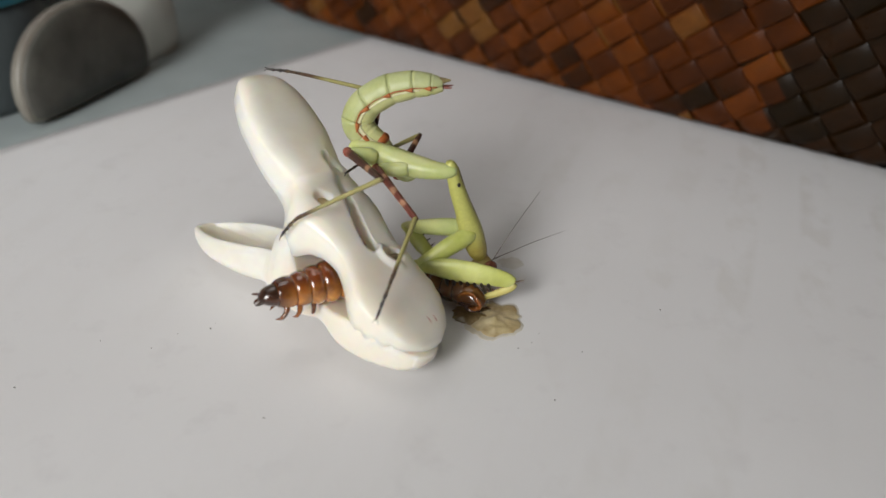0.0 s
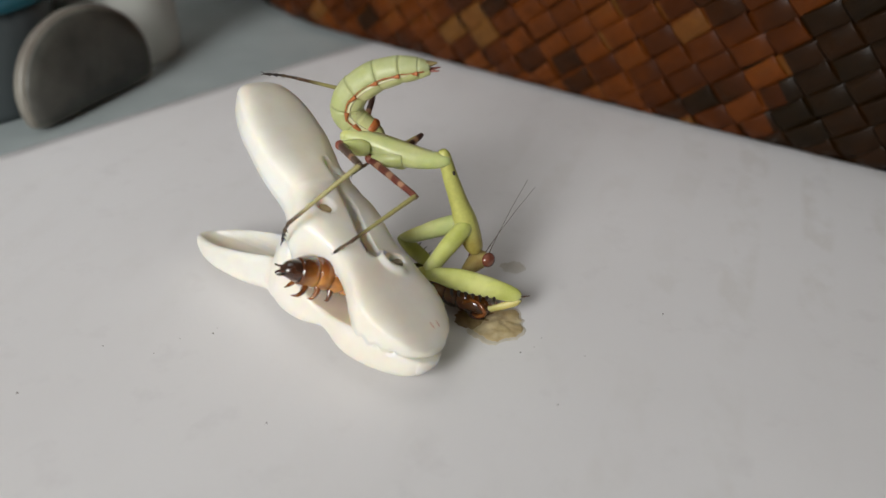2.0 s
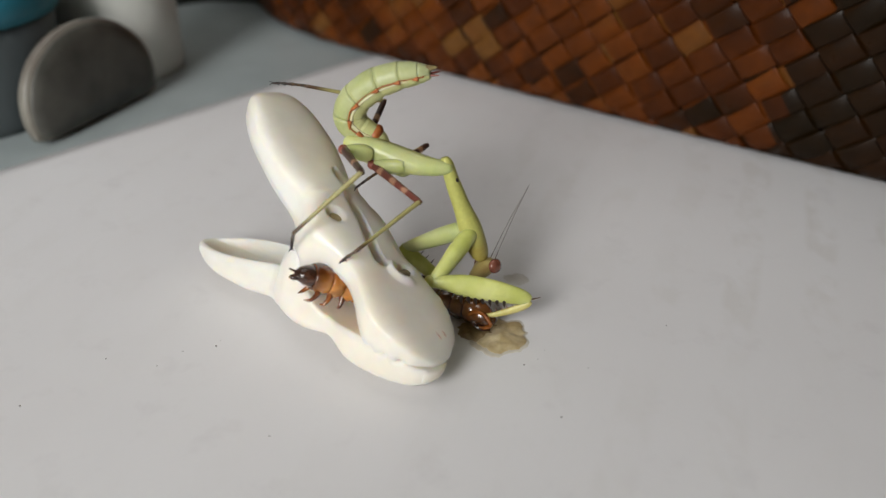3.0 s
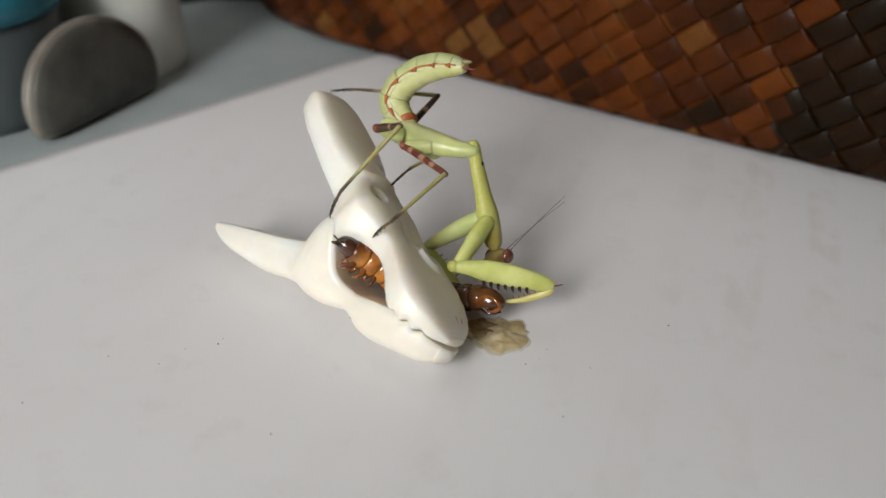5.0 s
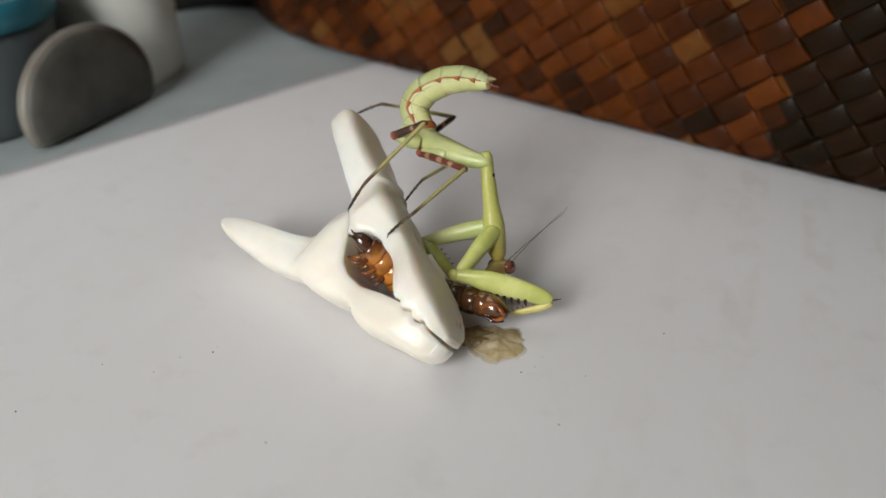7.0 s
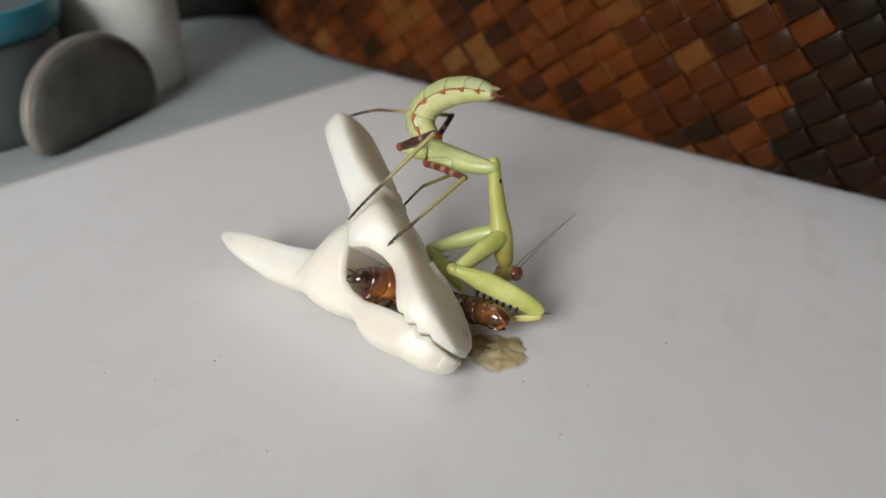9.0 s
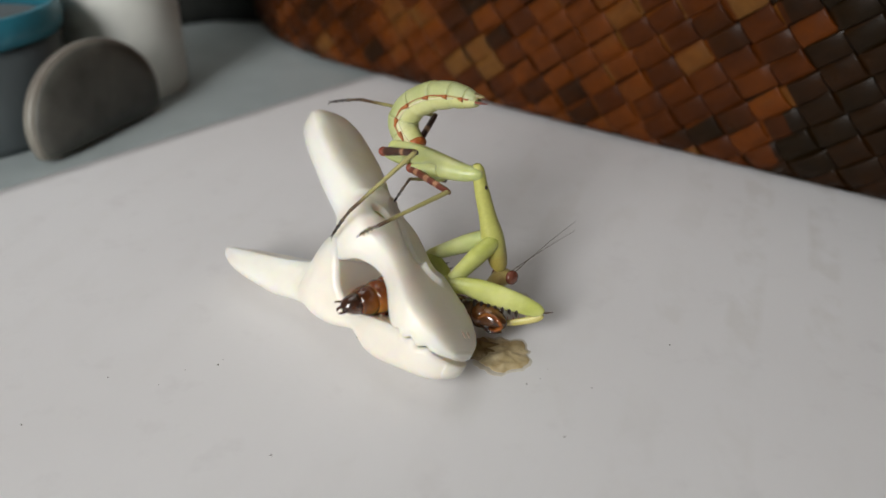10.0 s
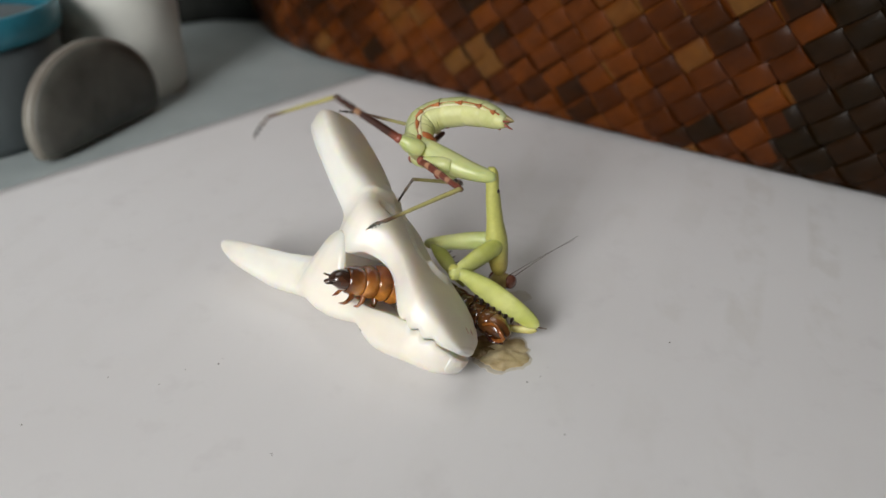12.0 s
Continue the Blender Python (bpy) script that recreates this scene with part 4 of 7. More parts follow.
# ---- the larva in the peg ----
def larva_body(name, label, stops, radius, material, thing, joint="worm_joint"):
    """Rings of a larva along x, each a glossy plate with a pale joint before it."""
    keys = [(x, 0, 0, radius(x) * 0.9, radius(x) * 0.88) for x in np.linspace(stops[0], stops[-1], 12)]
    core = limb(name, keys, joint, thing, label, n=16, steps=3)
    for a, b in zip(stops, stops[1:]):
        d = b - a
        rows = []
        for f, g in ((0.0, 0.88), (0.07, 0.955), (0.32, 1.015), (0.62, 1.02), (0.88, 0.965), (0.97, 0.88)):
            x = a + d * f
            rows.append((x, 0, 0, radius(x) * g, radius(x) * g * 0.96))
        limb("body_ring", rows, material, core, n=18, steps=3)
    return core


def superworm():
    thing = empty("beetle_larva")
    tagged(thing, "glossy amber-brown beetle larva with a dark head, stuck through the peg", "larva")
    stops = [-3.0, -6.0, -8.4, -10.8, -13.4, -15.8]
    front = larva_body("front_body", "amber front half of the larva", stops, lambda x: (2.5 + 1.2 * min(1, (-x - 3) / 9)) * (1 - 0.18 * max(0.0, (-x - 13.4) / 2.4)), "worm", thing)
    moving["worm_front"] = front
    limb("head", [(-3.6, 0, 0, 2.0, 1.9), (-2.6, 0, 0.05, 2.05, 1.9), (-1.4, 0, 0, 1.75, 1.55), (-0.5, 0, -0.2, 1.15, 0.95), (0, 0, -0.35, 0.5, 0.4)], "worm_head", front, "shiny black-brown head", n=16, steps=4)
    limb("collar", [(-4.4, 0, 0, 2.45, 2.35), (-3.7, 0, 0, 2.4, 2.3), (-3.1, 0, 0, 2.15, 2.05)], "worm_dark", front, n=16)
    for side in (-1, 1):
        limb("feeler", [(-1.0, side * 1.0, 0.1, 0.24, 0.24), (0.0, side * 1.35, 0.15, 0.18, 0.18), (0.6, side * 1.45, 0.3, 0.15, 0.15)], "worm_head", front, n=6)
        limb("mandible", [(-0.4, side * 0.7, -0.5, 0.35, 0.3), (0.4, side * 0.55, -0.7, 0.25, 0.2), (0.7, side * 0.15, -0.8, 0.08, 0.08)], "worm_head", front, n=6)
        for x, size, reach in ((-4.4, 1.0, 1.5), (-6.6, 1.1, 1.0), (-8.9, 1.15, 0.4)):
            limb("larva_leg", [(x, side * 1.2, -1.7, 0.7 * size, 0.6 * size), (x + 0.3 * reach, side * 1.9, -2.6 * size, 0.50, 0.46), (x + 0.9 * reach, side * 2.0, -3.5 * size, 0.33, 0.31), (x + 1.5 * reach, side * 1.5, -3.8 * size, 0.06, 0.06)], "worm_leg", front, "short hooked amber leg", n=8)
    rear = larva_body("rear_body", "dark brown rear half of the larva, bitten open", [-6.5, -3.6, -0.8, 2.0, 4.6, 7.0], lambda x: 2.75 - 0.03 * x, "worm_dark", thing, "worm")
    moving["worm_rear"] = rear
    bm = bmesh.new()
    tube(bm, [(8.4 + 2.25 * math.cos(a), -2.05 - 0.2 * math.sin(3 * a), 0.0 + 1.5 * math.sin(a), 0.36, 0.40) for a in np.linspace(0, 2 * math.pi, 17)], n=8, steps=2)
    part("bitten_rim", bm, "worm_joint", rear, "torn red-brown rim of skin")
    # solid dark ball stands in for the shaded inside of the torn ring
    ball(bm := bmesh.new(), (8.4, -1.5, 0.0), (1.9, 0.5, 1.2), 14, 9)
    part("hollow", bm, "worm_head", rear, "dark wet ball in place of the open hollow")
    limb("bitten_end", [(6.2, 0, 0, 2.4, 2.3), (8.0, -0.4, 0, 2.2, 2.0), (9.6, -0.6, -0.3, 1.6, 1.4), (10.8, -0.6, -0.8, 0.7, 0.7)], "worm_dark", rear, n=14)
    limb("torn_flap", [(6.5, -1.8, -0.8, 0.7, 0.4), (8.5, -2.1, -1.6, 0.8, 0.4), (10.4, -1.6, -1.7, 0.3, 0.2)], "worm", rear, n=8)
    return thing


superworm()


# ---- pulp and crumbs on the sheet ----
def pulp(name, centre, rx, ry, high, material, label, seed):
    bm = bmesh.new()
    rings = []
    n = 72
    for k in range(15):
        f = 1 - k / 14.4
        ring = []
        for j in range(n):
            a = 2 * math.pi * j / n
            edge = 1 + 0.20 * noise.noise(Vector((math.cos(a) * 1.6 + seed, math.sin(a) * 1.6, 0))) + 0.17 * noise.noise(Vector((math.cos(a) * 5 + seed, math.sin(a) * 5, 2)))
            x, y = centre[0] + rx * f * edge * math.cos(a), centre[1] + ry * f * edge * math.sin(a)
            z = 0.42 + high * (1 - f ** 2.2) * (1 + 0.55 * noise.noise(Vector((x * 0.5, y * 0.5, seed))) + 0.30 * noise.noise(Vector((x * 0.95, y * 0.95, seed)))) if k else 0.25
            ring.append((x, y, z))
        rings.append(ring)
    skin(bm, rings)
    return tagged(part(name, bm, material), label, "food remains")


def crumbs():
    bm = bmesh.new()
    rng = random.Random(4)
    for x, y in ((-47, 118), (-50.5, 114), (-41, 121), (-41.5, 119.5), (18, 101), (-60, 116), (17, 118), (24, 113), (-70, 104), (13, 114), (15.5, 115.5), (40, 125), (-28, 97)):
        r = rng.uniform(0.08, 0.2)
        ball(bm, (x, y, 0.5), (r, r * rng.uniform(0.5, 1), r * 0.6), 6, 4)
    return tagged(part("crumbs", bm, "speck"), "tiny dark crumbs scattered on the paper", "crumbs", kind="stuff")


pulp("chewed_pulp", (9.2, 122.4), 5.0, 5.1, 0.55, "goo", "wet beige chewed pulp on the paper", 1.3)
pulp("chewed_pulp", (5.6, 123.9), 3.9, 3.6, 0.65, "goo_dark", "wet brown chewed pulp on the paper", 4.1)
pulp("wet_patch", (8.8, 122.3), 5.9, 5.9, 0.04, "wet", "damp brownish patch round the pulp", 1.3)
pulp("juice_stain", (13.5, 140.5), 2.6, 2.2, 0.05, "stain", "small dried beige juice stain on paper", 7.7)
crumbs()


# ---- plastic ware behind ----
def plastic_ware():
    cup = empty("plastic_cup")
    tagged(cup, "milky white plastic cup standing on the table", "cup")
    cup.location = (-0.1040, 0.2645, 0)
    part("cup_body", lathe(bmesh.new(), [(16.9, 0.1), (17.8, 0.6), (18.6, 3), (20.2, 95), (19.4, 95), (17.8, 3.5), (0.4, 2.2)]), "cup", cup)
    part("cup_rim", lathe(bmesh.new(), [(20.2, 94), (21.4, 95), (21.4, 97), (20.2, 97.6), (19.4, 96), (20.2, 94)], cap=False), "cup", cup)
    tub = empty("plastic_tub")
    tagged(tub, "smoky clear plastic tub with a teal rim", "tub")
    tub.location = (-0.1345, 0.2285, 0)
    part("tub_body", lathe(bmesh.new(), [(23.0, 0.1), (24.0, 0.8), (24.7, 3), (26.5, 30), (25.7, 30), (23.6, 3.2), (0.4, 1.8)]), "tub", tub)
    part("tub_rim", lathe(bmesh.new(), [(26.6, 29), (27.5, 29.2), (27.9, 32), (27.7, 36.5), (26.9, 37), (26.1, 35), (25.9, 29), (26.6, 29)], cap=False), "teal", tub, "teal plastic rim")
    # grey disc added to give the inside of the tub its tone
    part("tub_inside", lathe(bmesh.new(), [(0.3, 20), (24.3, 20), (24.9, 25), (23.6, 26), (0.3, 26.5)]), "tub_inside", tub, "dull grey disc added inside the tub")
    lid = empty("round_lid")
    tagged(lid, "dull smoky grey rounded plastic cover standing on the table", "plastic cover")
    along = Vector((0.415, 0.910, 0))
    back = Vector((-0.910, 0.415, 0))
    lean = radians(5)
    up = (Vector((0, 0, 1)) * math.cos(lean) + back * math.sin(lean)).normalized()
    turn = Matrix((along, up, along.cross(up).normalized())).transposed().to_4x4()
    lid.matrix_world = Matrix.Translation(Vector((-0.0968, 0.2235, 0.0010))) @ turn

    def dome(grow, flat):
        half, high = 23.6 * grow, 26.6 * grow
        out = [(half * 0.80, flat)]
        for i in range(29):
            a = math.pi * (-0.10 + 1.20 * i / 28)
            out.append((half * math.cos(a), max(flat + 0.6, 7.0 + (high - 7.0) * math.sin(a))))
        return out + [(-half * 0.80, flat)]

    bm = bmesh.new()
    skin(bm, [[(x, y, z) for x, y in dome(g, 0.0)] for z, g in ((-4.4, 0.95), (-3.6, 0.985), (-1.5, 1.0), (-0.4, 0.985))])
    part("cover_rim", bm, "disc_rim", lid, "paler rounded rim")
    bm = bmesh.new()
    skin(bm, [[(x, y, z) for x, y in dome(g, 0.8)] for z, g in ((-0.5, 0.95), (0.3, 0.93), (0.8, 0.80), (1.0, 0.45))])
    part("cover_face", bm, "disc", lid, "dull dark grey face")


def dark_cloth():
    """A crumpled cloth in the gap behind the cup and the basket."""
    rings = []
    for k in range(15):
        f = k / 14
        ring = []
        for j in range(48):
            a = 2 * math.pi * j / 48
            fold = 1 + 0.20 * noise.noise(Vector((math.cos(a) * 2.2, math.sin(a) * 2.2, f * 2))) + 0.07 * noise.noise(Vector((math.cos(a) * 7, math.sin(a) * 7, f * 6)))
            r = math.sqrt(max(0.0, 1 - f ** 2.4)) * fold + 0.01
            ring.append((62 * r * math.cos(a), 40 * r * math.sin(a), 0.2 + 75 * f * (1 + 0.10 * noise.noise(Vector((math.cos(a), math.sin(a), f * 3))))))
        rings.append(ring)
    ob = part("dark_cloth", skin(bmesh.new(), rings), "dark")
    ob.location = (-0.108, 0.376, 0)
    return tagged(ob, "crumpled blackish green cloth lying behind the basket", "cloth")


plastic_ware()
dark_cloth()
basket()


# ---- what moves ----
def motions():
    walk(peg, [
        (0, pose(-0.00215, 0.10669, 0.00546, 10.8, -13.1, 137.0)),
        (0.5, pose(-0.00224, 0.10571, 0.00614, 10.0, -12.2, 136.8)),
        (1, pose(-0.00228, 0.10507, 0.00651, 9.9, -11.7, 137.1)),
        (1.5, pose(-0.00239, 0.10729, 0.00502, 11.6, -13.6, 137.2)),
        (2, pose(-0.00204, 0.10620, 0.00563, 10.6, -12.6, 137.1)),
        (2.5, pose(-0.00154, 0.10600, 0.00587, 11.2, -12.2, 137.1)),
        (3, pose(-0.00165, 0.10793, 0.00472, 13.1, -14.0, 137.5)),
        (3.2, pose(-0.00165, 0.10793, 0.00472, 13.1, -14.0, 137.5)),
        (4.8, pose(-0.00017, 0.11096, 0.00526, 32.2, -12.9, 132.8)),
        (5, pose(0.00003, 0.11128, 0.00531, 34.4, -12.7, 132.3)),
        (5.5, pose(0.00009, 0.11215, 0.00514, 35.5, -13.3, 132.1)),
        (6, pose(0.00040, 0.11223, 0.00591, 43.6, -11.3, 129.8)),
        (6.5, pose(0.00021, 0.11232, 0.00584, 46.8, -11.1, 129.1)),
        (7, pose(0.00009, 0.11244, 0.00612, 49.5, -10.4, 127.6)),
        (8.8, pose(0.00089, 0.11229, 0.00602, 45.3, -11.0, 129.3)),
        (9, pose(0.00112, 0.11240, 0.00589, 43.9, -11.3, 130.0)),
        (9.2, pose(0.00060, 0.10990, 0.00603, 25.9, -12.1, 133.4)),
        (9.5, pose(0.00044, 0.10954, 0.00605, 23.5, -12.1, 133.8)),
        (9.8, pose(0.00062, 0.10977, 0.00628, 25.4, -11.8, 133.4)),
        (10, pose(0.00118, 0.11049, 0.00702, 30.6, -10.7, 132.2)),
        (10.2, pose(0.00152, 0.11260, 0.00638, 45.4, -10.5, 129.9)),
        (10.5, pose(0.00166, 0.11248, 0.00663, 48.0, -9.9, 129.4)),
        (11, pose(0.00155, 0.11256, 0.00665, 44.9, -10.2, 129.6)),
        (11.2, pose(0.00156, 0.11282, 0.00585, 38.3, -11.8, 132.0)),
        (11.5, pose(0.00158, 0.11293, 0.00553, 35.4, -12.3, 133.1)),
        (12, pose(0.00165, 0.11305, 0.00570, 36.6, -12.0, 133.0)),
    ])
    walk(mantis, [
        (0, pose(-0.01370, 0.13913, 0.02869, -59.2, 8.5, -25.8)),
        (0.5, pose(-0.01423, 0.13858, 0.02942, -54.5, 10.5, -22.8)),
        (1, pose(-0.01600, 0.13875, 0.03106, -55.4, 12.1, -20.7)),
        (1.5, pose(-0.01532, 0.13943, 0.03211, -48.7, 13.3, -20.4)),
        (2, pose(-0.01560, 0.13929, 0.03202, -48.2, 12.6, -20.2)),
        (2.5, pose(-0.01563, 0.13962, 0.03201, -49.5, 11.2, -21.1)),
        (3, pose(-0.01553, 0.14036, 0.03265, -52.8, 12.7, -21.7)),
        (3.2, pose(-0.01553, 0.14036, 0.03265, -52.8, 12.7, -21.7)),
        (4.8, pose(-0.01041, 0.14868, 0.03152, -58.0, 8.3, -32.0)),
        (5, pose(-0.00984, 0.14960, 0.03139, -58.5, 7.8, -33.1)),
        (5.5, pose(-0.00918, 0.14979, 0.03150, -56.9, 8.0, -33.1)),
        (6, pose(-0.00658, 0.15185, 0.03123, -54.8, 11.2, -36.9)),
        (6.5, pose(-0.00601, 0.15256, 0.03065, -53.7, 10.9, -38.0)),
        (7, pose(-0.00544, 0.15332, 0.03024, -53.9, 9.4, -39.6)),
        (8.8, pose(-0.00487, 0.15241, 0.03018, -54.9, 5.8, -39.7)),
        (9, pose(-0.00469, 0.15210, 0.03017, -55.2, 4.6, -39.7)),
        (9.2, pose(-0.00759, 0.14714, 0.03136, -62.4, 8.0, -39.6)),
        (9.5, pose(-0.00798, 0.14647, 0.03152, -63.4, 8.4, -39.6)),
        (9.8, pose(-0.00802, 0.14696, 0.03155, -61.0, 8.0, -39.5)),
        (10, pose(-0.00816, 0.14845, 0.03164, -54.3, 6.9, -39.2)),
        (10.2, pose(-0.00671, 0.15163, 0.03078, -59.4, 5.5, -36.7)),
        (10.5, pose(-0.00646, 0.15219, 0.03063, -60.2, 5.3, -36.3)),
        (11, pose(-0.00536, 0.15124, 0.03183, -66.2, 9.2, -38.2)),
        (11.2, pose(-0.00508, 0.15008, 0.03171, -67.7, 11.2, -40.8)),
        (11.5, pose(-0.00496, 0.14959, 0.03166, -68.4, 12.0, -42.0)),
        (12, pose(-0.00580, 0.14888, 0.03163, -74.8, 12.0, -36.7)),
    ])
    walk(moving["abdomen"], [
        (0, pose(0.00000, 0.00000, 0.00000, 68.1, -40.3, -33.3)),
        (0.5, pose(0.00000, 0.00000, 0.00000, 54.0, -40.6, -32.2)),
        (1, pose(0.00000, 0.00000, 0.00000, 62.4, -39.4, -38.6)),
        (1.5, pose(0.00000, 0.00000, 0.00000, 60.6, -43.6, -37.3)),
        (2, pose(0.00000, 0.00000, 0.00000, 65.2, -43.0, -36.9)),
        (2.5, pose(0.00000, 0.00000, 0.00000, 73.7, -43.1, -41.2)),
        (3, pose(0.00000, 0.00000, 0.00000, 75.1, -40.8, -43.4)),
        (3.2, pose(0.00000, 0.00000, 0.00000, 75.1, -40.8, -43.4)),
        (4.8, pose(0.00000, 0.00000, 0.00000, 39.9, -35.7, -39.7)),
        (5, pose(0.00000, 0.00000, 0.00000, 40.7, -35.1, -39.2)),
        (5.5, pose(0.00000, 0.00000, 0.00000, 36.5, -35.4, -38.0)),
        (6, pose(0.00000, 0.00000, 0.00000, 34.6, -39.4, -33.4)),
        (6.5, pose(0.00000, 0.00000, 0.00000, 34.8, -40.5, -32.4)),
        (7, pose(0.00000, 0.00000, 0.00000, 35.5, -40.1, -29.2)),
        (8.8, pose(0.00000, 0.00000, 0.00000, 37.8, -37.7, -28.0)),
        (9, pose(0.00000, 0.00000, 0.00000, 38.5, -36.9, -27.6)),
        (9.2, pose(0.00000, 0.00000, 0.00000, 70.6, -30.5, -32.6)),
        (9.5, pose(0.00000, 0.00000, 0.00000, 64.1, -29.5, -33.2)),
        (9.8, pose(0.00000, 0.00000, 0.00000, 55.0, -30.7, -32.0)),
        (10, pose(0.00000, 0.00000, 0.00000, 43.9, -33.6, -28.3)),
        (10.2, pose(0.00000, 0.00000, 0.00000, 31.7, -36.2, -23.6)),
        (10.5, pose(0.00000, 0.00000, 0.00000, 11.6, -35.8, -22.7)),
        (11, pose(0.00000, 0.00000, 0.00000, 10.2, -33.6, -17.9)),
        (11.2, pose(0.00000, 0.00000, 0.00000, 14.5, -31.7, -17.0)),
        (11.5, pose(0.00000, 0.00000, 0.00000, 14.6, -30.9, -16.6)),
        (12, pose(0.00000, 0.00000, 0.00000, 12.1, -28.1, -20.4)),
    ])
    walk(moving["prothorax"], [
        (0, pose(0.01678, 0.00000, 0.00000, 30.5, 22.7, 65.2)),
        (0.5, pose(0.01680, 0.00000, 0.00000, 27.2, 28.5, 60.1)),
        (1, pose(0.01680, 0.00000, 0.00000, 17.8, 27.8, 55.0)),
        (1.5, pose(0.01667, 0.00000, 0.00000, 6.9, 35.8, 51.7)),
        (2, pose(0.01672, 0.00000, 0.00000, 5.2, 36.0, 50.6)),
        (2.5, pose(0.01666, 0.00000, 0.00000, 2.5, 33.9, 51.3)),
        (3, pose(0.01677, 0.00000, 0.00000, 2.5, 30.9, 50.7)),
        (3.2, pose(0.01677, 0.00000, 0.00000, 2.5, 30.9, 50.7)),
        (4.8, pose(0.01677, 0.00000, 0.00000, -11.7, 34.9, 55.5)),
        (5, pose(0.01681, 0.00000, 0.00000, -13.5, 35.4, 55.9)),
        (5.5, pose(0.01688, 0.00000, 0.00000, -13.9, 36.9, 56.0)),
        (6, pose(0.01680, 0.00000, 0.00000, -18.5, 39.2, 51.8)),
        (6.5, pose(0.01684, 0.00000, 0.00000, -19.3, 39.8, 51.5)),
        (7, pose(0.01685, 0.00000, 0.00000, -18.9, 40.9, 54.7)),
        (8.8, pose(0.01685, 0.00000, 0.00000, -10.8, 40.7, 60.5)),
        (9, pose(0.01687, 0.00000, 0.00000, -8.1, 40.6, 62.5)),
        (9.2, pose(0.01685, 0.00000, 0.00000, -4.0, 26.9, 68.5)),
        (9.5, pose(0.01686, 0.00000, 0.00000, -3.7, 25.0, 69.1)),
        (9.8, pose(0.01685, 0.00000, 0.00000, -3.7, 27.2, 67.5)),
        (10, pose(0.01683, 0.00000, 0.00000, -4.1, 33.3, 62.0)),
        (10.2, pose(0.01693, 0.00000, 0.00000, -0.0, 35.3, 59.3)),
        (10.5, pose(0.01695, 0.00000, 0.00000, 0.7, 35.7, 58.9)),
        (11, pose(0.01681, 0.00000, 0.00000, -0.2, 28.3, 61.9)),
        (11.2, pose(0.01680, 0.00000, 0.00000, -4.4, 25.9, 64.6)),
        (11.5, pose(0.01681, 0.00000, 0.00000, -6.1, 24.9, 65.7)),
        (12, pose(0.01693, 0.00000, 0.00000, -0.1, 20.3, 66.7)),
    ])
    walk(moving["head"], [
        (0, pose(0.02419, 0.01602, -0.00737, 30.5, 22.7, 65.2)),
        (0.5, pose(0.02522, 0.01461, -0.00915, 27.2, 28.5, 60.1)),
        (1, pose(0.02654, 0.01393, -0.00896, 17.8, 27.8, 55.0)),
        (1.5, pose(0.02635, 0.01224, -0.01126, 6.9, 35.8, 51.7)),
        (2, pose(0.02658, 0.01202, -0.01129, 5.2, 36.0, 50.6)),
        (2.5, pose(0.02666, 0.01247, -0.01075, 2.5, 33.9, 51.3)),
        (3, pose(0.02724, 0.01276, -0.00987, 2.5, 30.9, 50.7)),
        (3.2, pose(0.02724, 0.01276, -0.00987, 2.5, 30.9, 50.7)),
        (4.8, pose(0.02568, 0.01295, -0.01099, -11.7, 34.9, 55.5)),
        (5, pose(0.02560, 0.01297, -0.01112, -13.5, 35.4, 55.9)),
        (5.5, pose(0.02547, 0.01275, -0.01155, -13.9, 36.9, 56.0)),
        (6, pose(0.02600, 0.01167, -0.01212, -18.5, 39.2, 51.8)),
        (6.5, pose(0.02601, 0.01154, -0.01230, -19.3, 39.8, 51.5)),
        (7, pose(0.02520, 0.01177, -0.01248, -18.9, 40.9, 54.7)),
        (8.8, pose(0.02395, 0.01256, -0.01240, -10.8, 40.7, 60.5)),
        (9, pose(0.02355, 0.01280, -0.01236, -8.1, 40.6, 62.5)),
        (9.2, pose(0.02310, 0.01587, -0.00866, -4.0, 26.9, 68.5)),
        (9.5, pose(0.02305, 0.01625, -0.00809, -3.7, 25.0, 69.1)),
        (9.8, pose(0.02337, 0.01573, -0.00877, -3.7, 27.2, 67.5)),
        (10, pose(0.02434, 0.01412, -0.01050, -4.1, 33.3, 62.0)),
        (10.2, pose(0.02489, 0.01342, -0.01104, -0.0, 35.3, 59.3)),
        (10.5, pose(0.02497, 0.01332, -0.01116, 0.7, 35.7, 58.9)),
        (11, pose(0.02467, 0.01472, -0.00897, -0.2, 28.3, 61.9)),
        (11.2, pose(0.02417, 0.01550, -0.00832, -4.4, 25.9, 64.6)),
        (11.5, pose(0.02397, 0.01583, -0.00806, -6.1, 24.9, 65.7)),
        (12, pose(0.02402, 0.01642, -0.00662, -0.1, 20.3, 66.7)),
    ])
